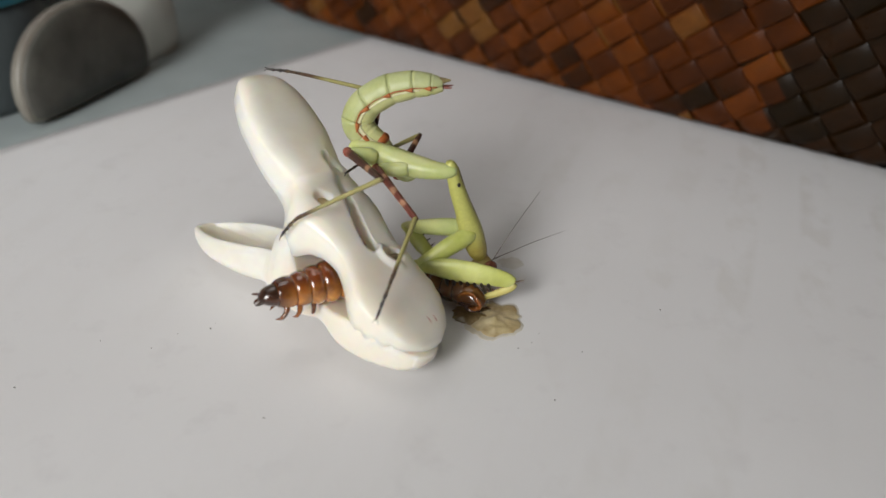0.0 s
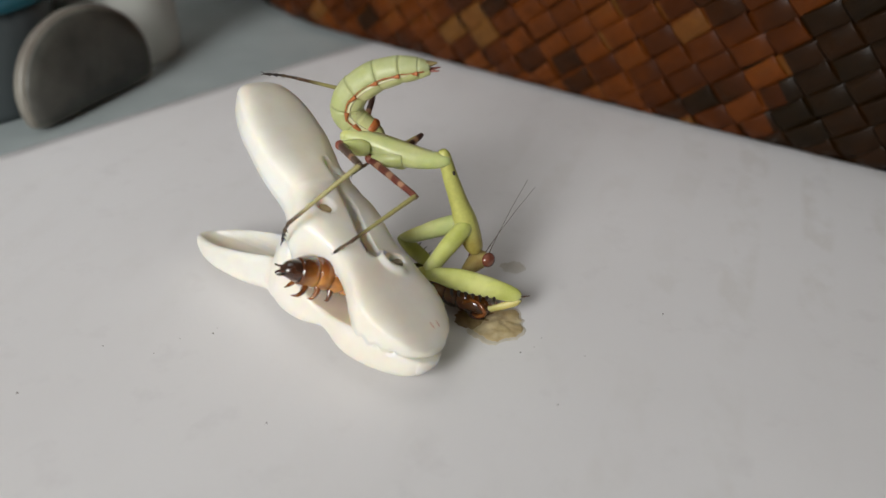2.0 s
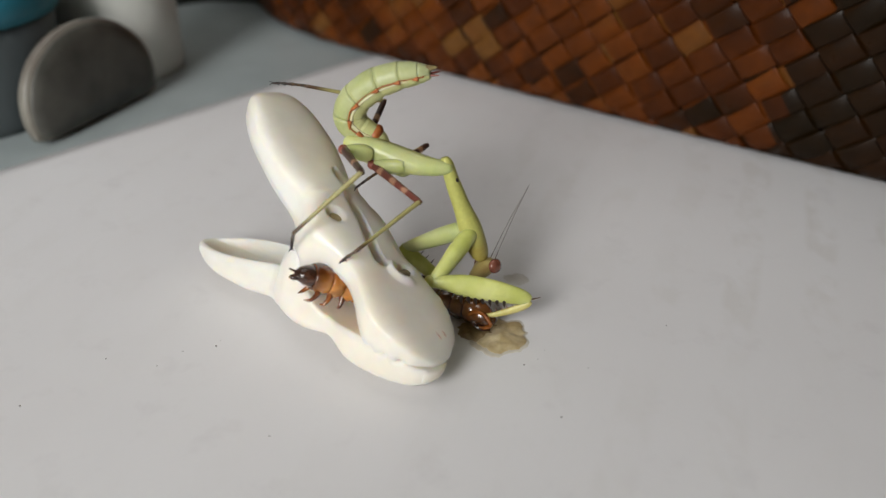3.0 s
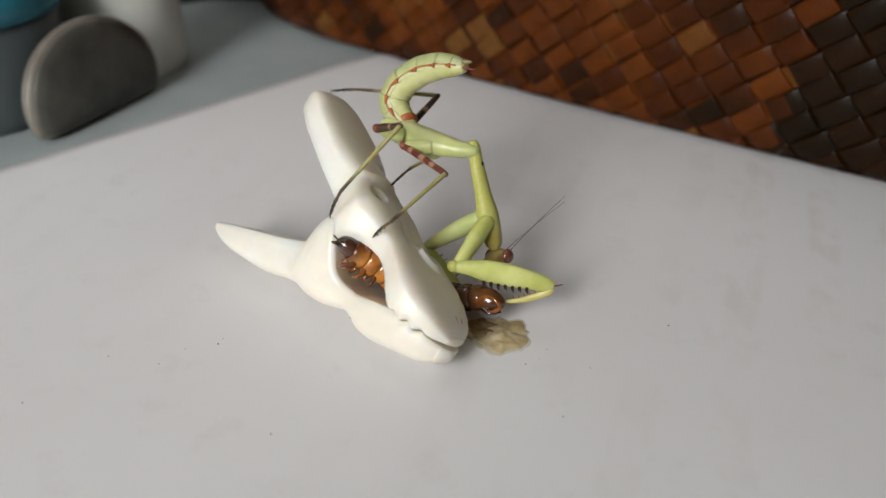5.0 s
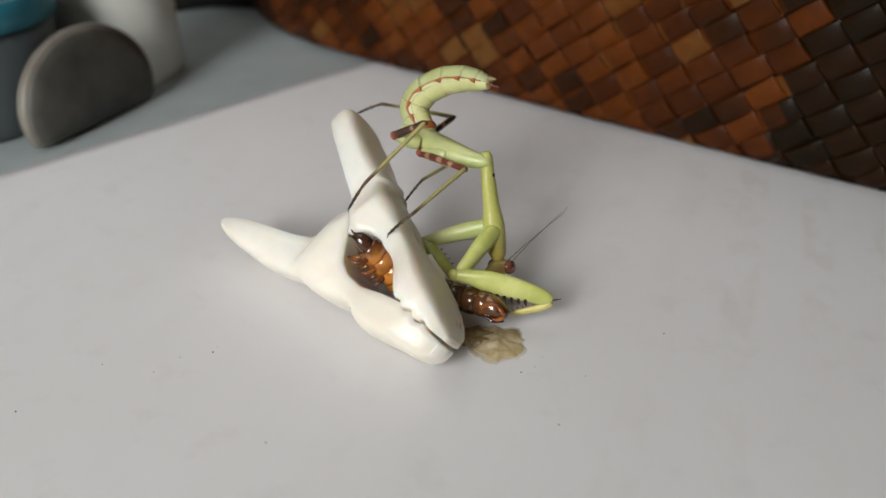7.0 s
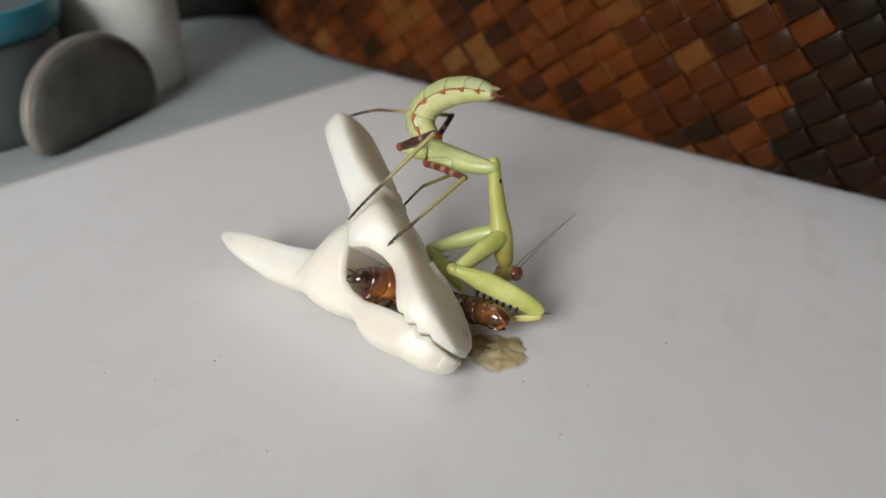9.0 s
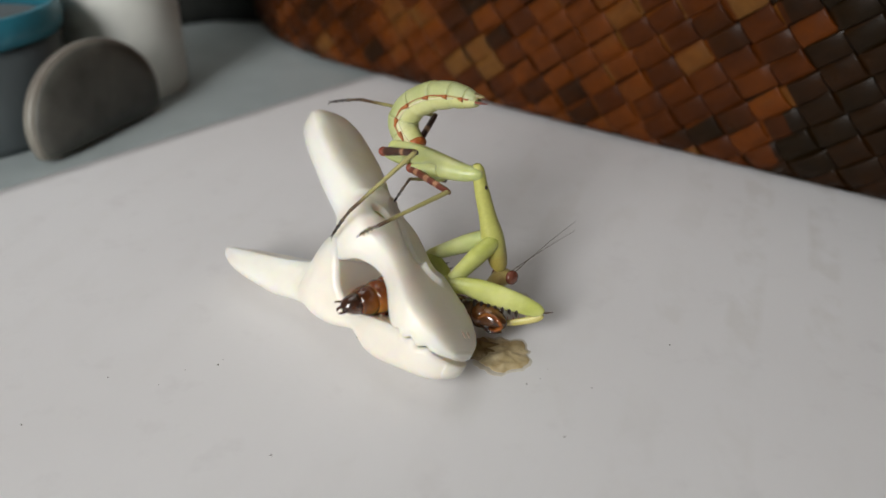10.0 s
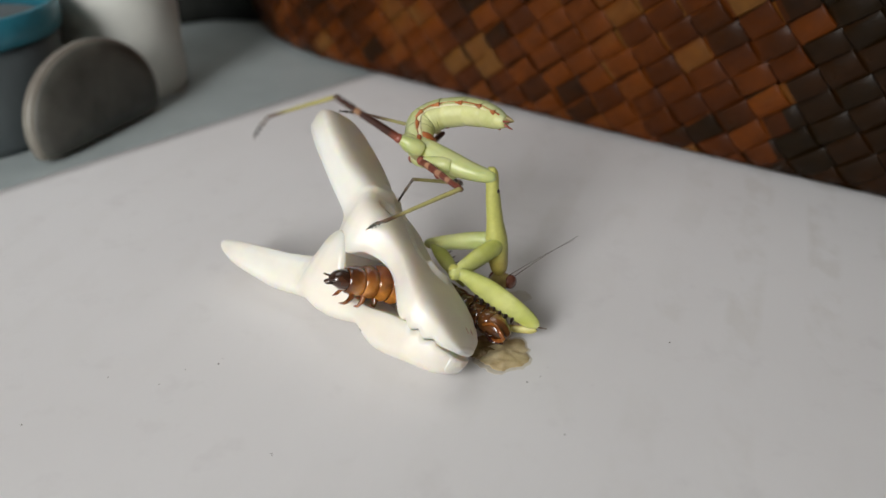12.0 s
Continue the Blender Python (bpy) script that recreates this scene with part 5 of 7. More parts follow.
    walk(moving["fore_coxa"], [
        (0, pose(0.02239, 0.01070, -0.00590, -74.6, 54.7, 165.6)),
        (0.5, pose(0.02307, 0.00963, -0.00712, -61.4, 54.1, 176.5)),
        (1, pose(0.02396, 0.00916, -0.00700, -75.9, 67.3, 165.1)),
        (1.5, pose(0.02379, 0.00789, -0.00853, -50.4, 73.4, -167.6)),
        (2, pose(0.02396, 0.00773, -0.00855, -46.0, 73.6, -161.8)),
        (2.5, pose(0.02401, 0.00807, -0.00819, -45.6, 77.3, -157.0)),
        (3, pose(0.02446, 0.00831, -0.00760, -49.5, 78.7, -161.0)),
        (3.2, pose(0.02446, 0.00831, -0.00760, -49.5, 78.7, -161.0)),
        (4.8, pose(0.02353, 0.00855, -0.00837, 21.1, 79.9, -76.7)),
        (5, pose(0.02350, 0.00858, -0.00846, 27.3, 79.0, -69.2)),
        (5.5, pose(0.02344, 0.00841, -0.00875, 21.4, 77.3, -75.6)),
        (6, pose(0.02383, 0.00762, -0.00907, 23.1, 72.7, -76.9)),
        (6.5, pose(0.02386, 0.00751, -0.00917, 23.3, 72.1, -76.2)),
        (7, pose(0.02332, 0.00770, -0.00930, 25.7, 73.4, -71.7)),
        (8.8, pose(0.02246, 0.00830, -0.00928, -2.5, 69.5, -100.0)),
        (9, pose(0.02218, 0.00848, -0.00926, -9.1, 67.3, -106.4)),
        (9.2, pose(0.02186, 0.01067, -0.00670, -11.6, 79.2, -111.5)),
        (9.5, pose(0.02182, 0.01095, -0.00631, -12.9, 81.0, -113.2)),
        (9.8, pose(0.02204, 0.01056, -0.00677, -14.3, 79.8, -114.7)),
        (10, pose(0.02271, 0.00937, -0.00794, -17.1, 76.5, -117.9)),
        (10.2, pose(0.02310, 0.00894, -0.00839, -33.3, 73.7, -133.9)),
        (10.5, pose(0.02316, 0.00888, -0.00849, -35.6, 73.1, -136.1)),
        (11, pose(0.02292, 0.00989, -0.00696, -33.7, 78.3, -136.0)),
        (11.2, pose(0.02260, 0.01044, -0.00648, -11.0, 76.7, -113.8)),
        (11.5, pose(0.02247, 0.01068, -0.00628, -3.1, 75.3, -106.2)),
        (12, pose(0.02248, 0.01116, -0.00537, -31.4, 80.0, -134.8)),
    ])
    walk(moving["fore_femur"], [
        (0, pose(0.01637, 0.01225, -0.01470, 57.2, -15.3, 3.1)),
        (0.5, pose(0.01683, 0.01002, -0.01575, 52.0, -13.4, 4.6)),
        (1, pose(0.01996, 0.01022, -0.01693, 50.7, -9.6, 12.0)),
        (1.5, pose(0.02071, 0.00722, -0.01911, 43.5, -11.2, 11.8)),
        (2, pose(0.02096, 0.00674, -0.01931, 42.8, -10.8, 13.2)),
        (2.5, pose(0.02176, 0.00711, -0.01899, 44.2, -14.1, 12.6)),
        (3, pose(0.02237, 0.00759, -0.01862, 47.2, -16.2, 10.9)),
        (3.2, pose(0.02237, 0.00759, -0.01862, 47.2, -16.2, 10.9)),
        (4.8, pose(0.02399, 0.00660, -0.01965, 49.9, -21.4, 18.2)),
        (5, pose(0.02428, 0.00653, -0.01975, 50.1, -22.1, 19.0)),
        (5.5, pose(0.02407, 0.00594, -0.02005, 48.3, -20.7, 20.0)),
        (6, pose(0.02462, 0.00422, -0.02029, 45.0, -22.2, 19.3)),
        (6.5, pose(0.02473, 0.00401, -0.02037, 44.0, -21.9, 19.8)),
        (7, pose(0.02439, 0.00449, -0.02065, 44.1, -21.9, 21.4)),
        (8.8, pose(0.02175, 0.00430, -0.02016, 44.1, -13.0, 30.5)),
        (9, pose(0.02091, 0.00418, -0.01997, 44.4, -10.1, 33.6)),
        (9.2, pose(0.02115, 0.00886, -0.01694, 48.1, -17.4, 31.2)),
        (9.5, pose(0.02119, 0.00947, -0.01645, 48.7, -18.3, 30.7)),
        (9.8, pose(0.02127, 0.00888, -0.01707, 47.6, -17.9, 29.5)),
        (10, pose(0.02149, 0.00708, -0.01876, 44.4, -17.2, 25.8)),
        (10.2, pose(0.02085, 0.00661, -0.01944, 52.4, -13.5, 21.4)),
        (10.5, pose(0.02073, 0.00654, -0.01958, 53.8, -12.8, 20.8)),
        (11, pose(0.02130, 0.00832, -0.01789, 57.6, -15.6, 19.8)),
        (11.2, pose(0.02163, 0.00825, -0.01662, 55.8, -15.2, 24.9)),
        (11.5, pose(0.02176, 0.00822, -0.01607, 55.0, -15.0, 26.9)),
        (12, pose(0.02124, 0.00991, -0.01541, 63.5, -12.3, 25.9)),
    ])
    walk(moving["far_fore_coxa"], [
        (0, pose(0.02145, 0.01184, -0.00427, -61.0, 10.9, 160.6)),
        (0.5, pose(0.02223, 0.01094, -0.00556, -57.1, 12.5, 155.5)),
        (1, pose(0.02320, 0.01046, -0.00540, -61.9, 21.8, 148.2)),
        (1.5, pose(0.02304, 0.00939, -0.00710, -57.0, 28.9, 150.9)),
        (2, pose(0.02322, 0.00923, -0.00712, -55.9, 27.4, 150.9)),
        (2.5, pose(0.02323, 0.00952, -0.00673, -56.8, 26.7, 152.4)),
        (3, pose(0.02366, 0.00969, -0.00608, -61.2, 28.4, 151.3)),
        (3.2, pose(0.02366, 0.00969, -0.00608, -61.2, 28.4, 151.3)),
        (4.8, pose(0.02237, 0.00969, -0.00688, -74.4, 39.5, 150.8)),
        (5, pose(0.02231, 0.00968, -0.00697, -76.1, 40.6, 150.4)),
        (5.5, pose(0.02225, 0.00955, -0.00730, -65.3, 37.5, 165.5)),
        (6, pose(0.02253, 0.00884, -0.00778, -61.5, 42.1, 169.3)),
        (6.5, pose(0.02253, 0.00875, -0.00793, -61.4, 43.6, 168.9)),
        (7, pose(0.02194, 0.00888, -0.00806, -58.7, 42.7, 175.3)),
        (8.8, pose(0.02106, 0.00938, -0.00797, -61.1, 39.6, 174.3)),
        (9, pose(0.02078, 0.00954, -0.00793, -61.7, 38.5, 174.1)),
        (9.2, pose(0.02047, 0.01163, -0.00529, -70.5, 32.6, 161.7)),
        (9.5, pose(0.02044, 0.01189, -0.00489, -71.6, 31.5, 160.2)),
        (9.8, pose(0.02066, 0.01155, -0.00538, -69.6, 32.6, 160.7)),
        (10, pose(0.02133, 0.01050, -0.00665, -63.9, 35.8, 162.3)),
        (10.2, pose(0.02179, 0.00994, -0.00693, -68.3, 34.7, 164.3)),
        (10.5, pose(0.02186, 0.00986, -0.00701, -69.1, 34.5, 164.6)),
        (11, pose(0.02158, 0.01079, -0.00546, -77.1, 35.6, 157.1)),
        (11.2, pose(0.02119, 0.01133, -0.00504, -75.4, 34.6, 160.7)),
        (11.5, pose(0.02103, 0.01157, -0.00488, -74.7, 34.1, 162.3)),
        (12, pose(0.02119, 0.01189, -0.00374, -79.2, 23.7, 159.7)),
    ])
    walk(moving["worm_rear"], [
        (0, pose(-0.00095, 0.12950, 0.00340, -0.0, -3.2, -34.8)),
        (0.5, pose(-0.00034, 0.12950, 0.00340, 0.0, -0.5, -38.1)),
        (1, pose(-0.00102, 0.12950, 0.00340, 0.0, 2.6, -34.6)),
        (1.5, pose(-0.00075, 0.12950, 0.00340, 0.0, 2.6, -34.6)),
        (2, pose(-0.00083, 0.12950, 0.00340, 0.0, 2.4, -32.0)),
        (2.5, pose(-0.00079, 0.12950, 0.00340, 0.0, 2.3, -29.7)),
        (3, pose(-0.00036, 0.12950, 0.00342, 0.0, 1.6, -32.0)),
        (3.2, pose(-0.00029, 0.12950, 0.00346, 0.0, -0.3, -31.2)),
        (4.8, pose(0.00025, 0.12950, 0.00377, -0.0, -12.7, -25.7)),
        (5, pose(0.00032, 0.12950, 0.00381, 0.0, -13.9, -25.2)),
        (5.5, pose(0.00102, 0.12950, 0.00575, 0.0, -9.9, -25.7)),
        (6, pose(0.00102, 0.12950, 0.00561, -0.0, -5.9, -26.0)),
        (6.5, pose(0.00163, 0.12950, 0.00564, 0.0, -1.8, -26.3)),
        (7, pose(0.00187, 0.12950, 0.00563, 0.0, -3.6, -27.6)),
        (8.8, pose(0.00233, 0.12950, 0.00514, 0.0, -10.9, -33.0)),
        (9, pose(0.00238, 0.12950, 0.00509, 0.0, -11.9, -33.7)),
        (9.2, pose(0.00131, 0.12950, 0.00444, 0.0, -10.9, -32.1)),
        (9.5, pose(-0.00030, 0.12950, 0.00348, 0.0, -9.5, -30.0)),
        (9.8, pose(0.00033, 0.12950, 0.00483, 0.0, -7.1, -29.8)),
        (10, pose(0.00074, 0.12950, 0.00572, -0.0, -5.5, -29.7)),
        (10.2, pose(0.00120, 0.12950, 0.00639, -0.0, -6.5, -31.2)),
        (10.5, pose(0.00187, 0.12950, 0.00738, 0.0, -8.2, -33.8)),
        (11, pose(0.00222, 0.12950, 0.00702, 0.0, -7.7, -35.0)),
        (11.2, pose(0.00247, 0.12950, 0.00694, 0.0, -2.5, -38.8)),
        (11.5, pose(0.00286, 0.12950, 0.00683, 0.0, 7.5, -46.1)),
        (12, pose(0.00284, 0.12950, 0.00538, 0.0, 2.3, -43.4)),
    ])
    walk(moving["far_fore_femur"], [
        (0, pose(0.00927, 0.01613, -0.00675, 171.5, 24.7, 15.4)),
        (0.5, pose(0.01093, 0.01610, -0.00832, 166.2, 24.2, 10.1)),
        (1, pose(0.01211, 0.01734, -0.01062, 160.7, 15.1, 6.3)),
        (1.5, pose(0.01202, 0.01552, -0.01407, 156.1, 12.8, 5.6)),
        (2, pose(0.01270, 0.01509, -0.01337, 163.4, 17.7, 8.4)),
        (2.5, pose(0.01253, 0.01512, -0.01282, 169.1, 19.9, 12.4)),
        (3, pose(0.01284, 0.01561, -0.01275, 170.0, 15.1, 11.9)),
        (3.2, pose(0.01284, 0.01561, -0.01275, 169.6, 14.8, 11.7)),
        (4.8, pose(0.01275, 0.01507, -0.01596, 155.3, 18.8, 8.5)),
        (5, pose(0.01284, 0.01505, -0.01630, 154.0, 19.3, 7.9)),
        (5.5, pose(0.01171, 0.01227, -0.01566, 154.8, 18.3, 9.6)),
        (6, pose(0.01251, 0.01074, -0.01699, 147.4, 17.8, 2.7)),
        (6.5, pose(0.01286, 0.01065, -0.01731, 141.2, 16.3, -1.5)),
        (7, pose(0.01185, 0.00971, -0.01741, 143.3, 15.8, 3.2)),
        (8.8, pose(0.01026, 0.01046, -0.01695, 149.7, 19.5, 10.7)),
        (9, pose(0.00974, 0.01068, -0.01677, 151.5, 20.9, 12.8)),
        (9.2, pose(0.01012, 0.01505, -0.01226, 165.2, 15.4, 18.5)),
        (9.5, pose(0.01018, 0.01559, -0.01156, 173.0, 21.1, 23.2)),
        (9.8, pose(0.01044, 0.01513, -0.01230, 163.0, 19.2, 16.5)),
        (10, pose(0.01121, 0.01372, -0.01431, 149.5, 21.9, 8.7)),
        (10.2, pose(0.01082, 0.01302, -0.01481, 150.2, 25.1, 5.1)),
        (10.5, pose(0.01073, 0.01291, -0.01493, 145.8, 22.0, 1.5)),
        (11, pose(0.01108, 0.01521, -0.01361, 152.5, 16.9, 2.2)),
        (11.2, pose(0.01056, 0.01505, -0.01280, 154.5, 9.5, 4.4)),
        (11.5, pose(0.01032, 0.01498, -0.01249, 155.3, 5.6, 5.5)),
        (12, pose(0.01049, 0.01584, -0.00876, 174.2, 17.1, 13.2)),
    ])
    walk(moving["MN_femur"], [
        (0, pose(0.00571, -0.00168, -0.00592, 81.3, 30.5, -6.3)),
        (0.5, pose(0.00566, -0.00195, -0.00588, 83.0, 34.4, 0.3)),
        (1, pose(0.00598, -0.00310, -0.00641, 93.1, 34.7, 13.8)),
        (1.5, pose(0.00495, 0.00000, -0.00515, 71.0, 20.1, -21.1)),
        (2, pose(0.00495, 0.00000, -0.00515, 69.8, 20.3, -22.3)),
        (2.5, pose(0.00495, 0.00000, -0.00515, 71.3, 19.6, -20.0)),
        (3, pose(0.00495, 0.00000, -0.00515, 75.5, 19.9, -17.9)),
        (3.2, pose(0.00495, 0.00000, -0.00515, 76.1, 17.2, -18.0)),
        (4.8, pose(0.00495, 0.00000, -0.00515, 77.0, 15.7, -16.0)),
        (5, pose(0.00495, 0.00000, -0.00515, 77.3, 15.1, -15.7)),
        (5.5, pose(0.00495, 0.00000, -0.00515, 75.1, 14.4, -18.2)),
        (6, pose(0.00495, 0.00000, -0.00515, 77.9, -0.1, -22.7)),
        (6.5, pose(0.00495, 0.00000, -0.00515, 77.0, -1.4, -21.8)),
        (7, pose(0.00495, 0.00000, -0.00515, 76.2, -0.1, -19.0)),
        (8.8, pose(0.00495, 0.00000, -0.00515, 73.7, 4.8, -21.7)),
        (9, pose(0.00495, 0.00000, -0.00515, 72.9, 6.3, -22.1)),
        (9.2, pose(0.00495, 0.00000, -0.00515, 84.5, 2.9, -14.5)),
        (9.5, pose(0.00495, 0.00000, -0.00515, 80.9, 15.9, -10.7)),
        (9.8, pose(0.00495, 0.00000, -0.00515, 78.2, 12.0, -16.5)),
        (10, pose(0.00495, 0.00000, -0.00515, 71.6, 9.5, -18.7)),
        (10.2, pose(0.00495, 0.00000, -0.00515, 76.1, 15.0, -15.8)),
        (10.5, pose(0.00495, 0.00000, -0.00515, 83.5, 4.8, -7.7)),
        (11, pose(0.00495, 0.00000, -0.00515, 87.7, 8.2, -8.9)),
        (11.2, pose(0.00495, 0.00000, -0.00515, 87.8, 7.3, -14.5)),
        (11.5, pose(0.00495, 0.00000, -0.00515, 85.8, 10.5, -18.5)),
        (12, pose(0.00495, 0.00000, -0.00515, 92.5, 17.2, -15.7)),
    ])
    walk(moving["MN_tibia"], [
        (0, pose(0.01675, -0.00290, -0.01248, 19.6, 63.1, -57.9)),
        (0.5, pose(0.01630, -0.00189, -0.01318, 10.9, 57.8, -69.2)),
        (1, pose(0.01628, -0.00057, -0.01374, 18.3, 60.1, -64.2)),
        (1.5, pose(0.01625, -0.00436, -0.00959, -48.4, 57.9, -136.5)),
        (2, pose(0.01614, -0.00459, -0.00963, -44.6, 57.3, -131.5)),
        (2.5, pose(0.01637, -0.00415, -0.00949, -44.4, 58.9, -129.1)),
        (3, pose(0.01649, -0.00373, -0.00955, -53.5, 64.7, -139.6)),
        (3.2, pose(0.01666, -0.00381, -0.00898, -56.3, 65.4, -142.7)),
        (4.8, pose(0.01688, -0.00342, -0.00864, -34.2, 71.7, -110.4)),
        (5, pose(0.01694, -0.00336, -0.00851, -31.0, 72.5, -106.2)),
        (5.5, pose(0.01681, -0.00390, -0.00837, -37.5, 72.8, -113.5)),
        (6, pose(0.01684, -0.00499, -0.00512, -24.7, 74.4, -102.3)),
        (6.5, pose(0.01692, -0.00478, -0.00484, -20.6, 71.3, -97.5)),
        (7, pose(0.01714, -0.00421, -0.00512, -15.4, 68.4, -89.9)),
        (8.8, pose(0.01689, -0.00475, -0.00624, -28.7, 73.2, -100.3)),
        (9, pose(0.01683, -0.00483, -0.00656, -34.9, 74.4, -105.6)),
        (9.2, pose(0.01742, -0.00323, -0.00581, -71.7, 80.4, -146.3)),
        (9.5, pose(0.01713, -0.00231, -0.00869, -32.6, 76.5, -106.7)),
        (9.8, pose(0.01705, -0.00357, -0.00784, -32.8, 78.0, -106.6)),
        (10, pose(0.01700, -0.00407, -0.00728, -42.4, 60.6, -117.0)),
        (10.2, pose(0.01694, -0.00339, -0.00849, -54.4, 62.7, -127.9)),
        (10.5, pose(0.01768, -0.00173, -0.00623, -54.5, 62.0, -127.6)),
        (11, pose(0.01756, -0.00197, -0.00699, -67.3, 67.7, -143.6)),
        (11.2, pose(0.01734, -0.00319, -0.00680, -77.4, 70.7, -155.6)),
        (11.5, pose(0.01697, -0.00403, -0.00751, -82.1, 72.6, -160.9)),
        (12, pose(0.01681, -0.00334, -0.00897, -106.7, 66.2, 173.9)),
    ])
    walk(moving["MN_tarsus"], [
        (0, pose(0.02024, -0.00845, -0.02541, 154.2, 74.6, 79.0)),
        (0.5, pose(0.01904, -0.00910, -0.02545, 24.6, 79.4, -54.6)),
        (1, pose(0.01943, -0.00708, -0.02631, 23.5, 67.5, -58.3)),
        (1.5, pose(0.01066, -0.00966, -0.02188, -90.5, 23.4, 125.6)),
        (2, pose(0.01095, -0.01045, -0.02184, -93.0, 25.1, 126.5)),
        (2.5, pose(0.01164, -0.00997, -0.02189, -95.8, 25.1, 127.5)),
        (3, pose(0.01177, -0.00774, -0.02266, -88.9, 17.8, 121.5)),
        (3.2, pose(0.01186, -0.00747, -0.02216, -98.0, 22.3, 123.5)),
        (4.8, pose(0.01529, -0.00769, -0.02241, -94.1, 17.3, 126.5)),
        (5, pose(0.01572, -0.00756, -0.02233, -96.3, 17.9, 127.1)),
        (5.5, pose(0.01511, -0.00783, -0.02222, -87.5, 16.2, 126.4)),
        (6, pose(0.01601, -0.00880, -0.01909, -124.0, 38.7, 128.7)),
        (6.5, pose(0.01631, -0.00939, -0.01858, -122.3, 40.4, 131.0)),
        (7, pose(0.01715, -0.00955, -0.01860, -118.3, 37.4, 132.4)),
        (8.8, pose(0.01614, -0.00888, -0.02012, -110.8, 30.4, 133.5)),
        (9, pose(0.01578, -0.00858, -0.02052, -109.4, 29.0, 134.3)),
        (9.2, pose(0.01541, -0.00458, -0.02010, -133.6, 44.9, 135.7)),
        (9.5, pose(0.01616, -0.00557, -0.02279, -103.9, 19.4, 130.3)),
        (9.8, pose(0.01618, -0.00647, -0.02202, -107.4, 22.8, 129.7)),
        (10, pose(0.01378, -0.01041, -0.01992, -80.2, 18.3, 139.6)),
        (10.2, pose(0.01285, -0.00864, -0.02137, -47.5, -4.5, 130.6)),
        (10.5, pose(0.01353, -0.00713, -0.01903, -86.1, 13.6, 141.1)),
        (11, pose(0.01313, -0.00524, -0.02041, -88.6, 9.8, 136.6)),
        (11.2, pose(0.01298, -0.00518, -0.02048, -99.8, 16.9, 136.7)),
        (11.5, pose(0.01288, -0.00545, -0.02135, -95.1, 13.2, 133.9)),
        (12, pose(0.01100, -0.00272, -0.02224, -84.8, -2.3, 130.9)),
    ])
    walk(moving["HN_femur"], [
        (0, pose(0.00000, -0.00320, -0.00560, 71.1, 23.4, -29.9)),
        (0.5, pose(0.00000, -0.00320, -0.00560, 65.1, 21.5, -38.0)),
        (1, pose(0.00000, -0.00320, -0.00560, 65.6, 22.8, -40.6)),
        (1.5, pose(0.00000, -0.00320, -0.00560, 54.5, 20.5, -50.2)),
        (2, pose(0.00000, -0.00320, -0.00560, 52.2, 20.4, -51.9)),
        (2.5, pose(0.00000, -0.00320, -0.00560, 52.2, 22.8, -49.8)),
        (3, pose(0.00000, -0.00320, -0.00560, 55.2, 25.4, -48.8)),
        (3.2, pose(0.00000, -0.00320, -0.00560, 57.9, 21.5, -48.6)),
        (4.8, pose(0.00000, -0.00320, -0.00560, 66.5, 11.4, -45.1)),
        (5, pose(0.00000, -0.00320, -0.00560, 68.4, 9.6, -44.8)),
        (5.5, pose(0.00000, -0.00320, -0.00560, 67.1, 8.4, -45.6)),
        (6, pose(0.00000, -0.00320, -0.00560, 80.5, -6.2, -46.2)),
        (6.5, pose(0.00000, -0.00320, -0.00560, 80.4, -7.8, -45.5)),
        (7, pose(0.00000, -0.00320, -0.00560, 79.9, -7.7, -43.4)),
        (8.8, pose(0.00000, -0.00320, -0.00560, 83.6, -8.6, -38.4)),
        (9, pose(0.00000, -0.00320, -0.00560, 83.7, -8.0, -37.8)),
        (9.2, pose(0.00000, -0.00320, -0.00560, 89.2, -4.7, -29.0)),
        (9.5, pose(0.00000, -0.00320, -0.00560, 80.4, 9.7, -22.4)),
        (9.8, pose(0.00000, -0.00320, -0.00560, 78.2, 5.9, -30.1)),
        (10, pose(0.00000, -0.00320, -0.00560, 73.2, 0.5, -34.0)),
        (10.2, pose(0.00000, -0.00320, -0.00560, 71.6, 6.2, -43.3)),
        (10.5, pose(0.00000, -0.00320, -0.00560, -87.7, -4.3, -129.4)),
        (11, pose(0.00000, -0.00320, -0.00560, -86.1, 8.1, -140.6)),
        (11.2, pose(0.00000, -0.00320, -0.00560, -113.5, -23.0, -124.0)),
        (11.5, pose(0.00000, -0.00320, -0.00560, 90.9, 0.8, -45.9)),
        (12, pose(0.00000, -0.00320, -0.00560, -91.7, 17.8, -148.1)),
    ])
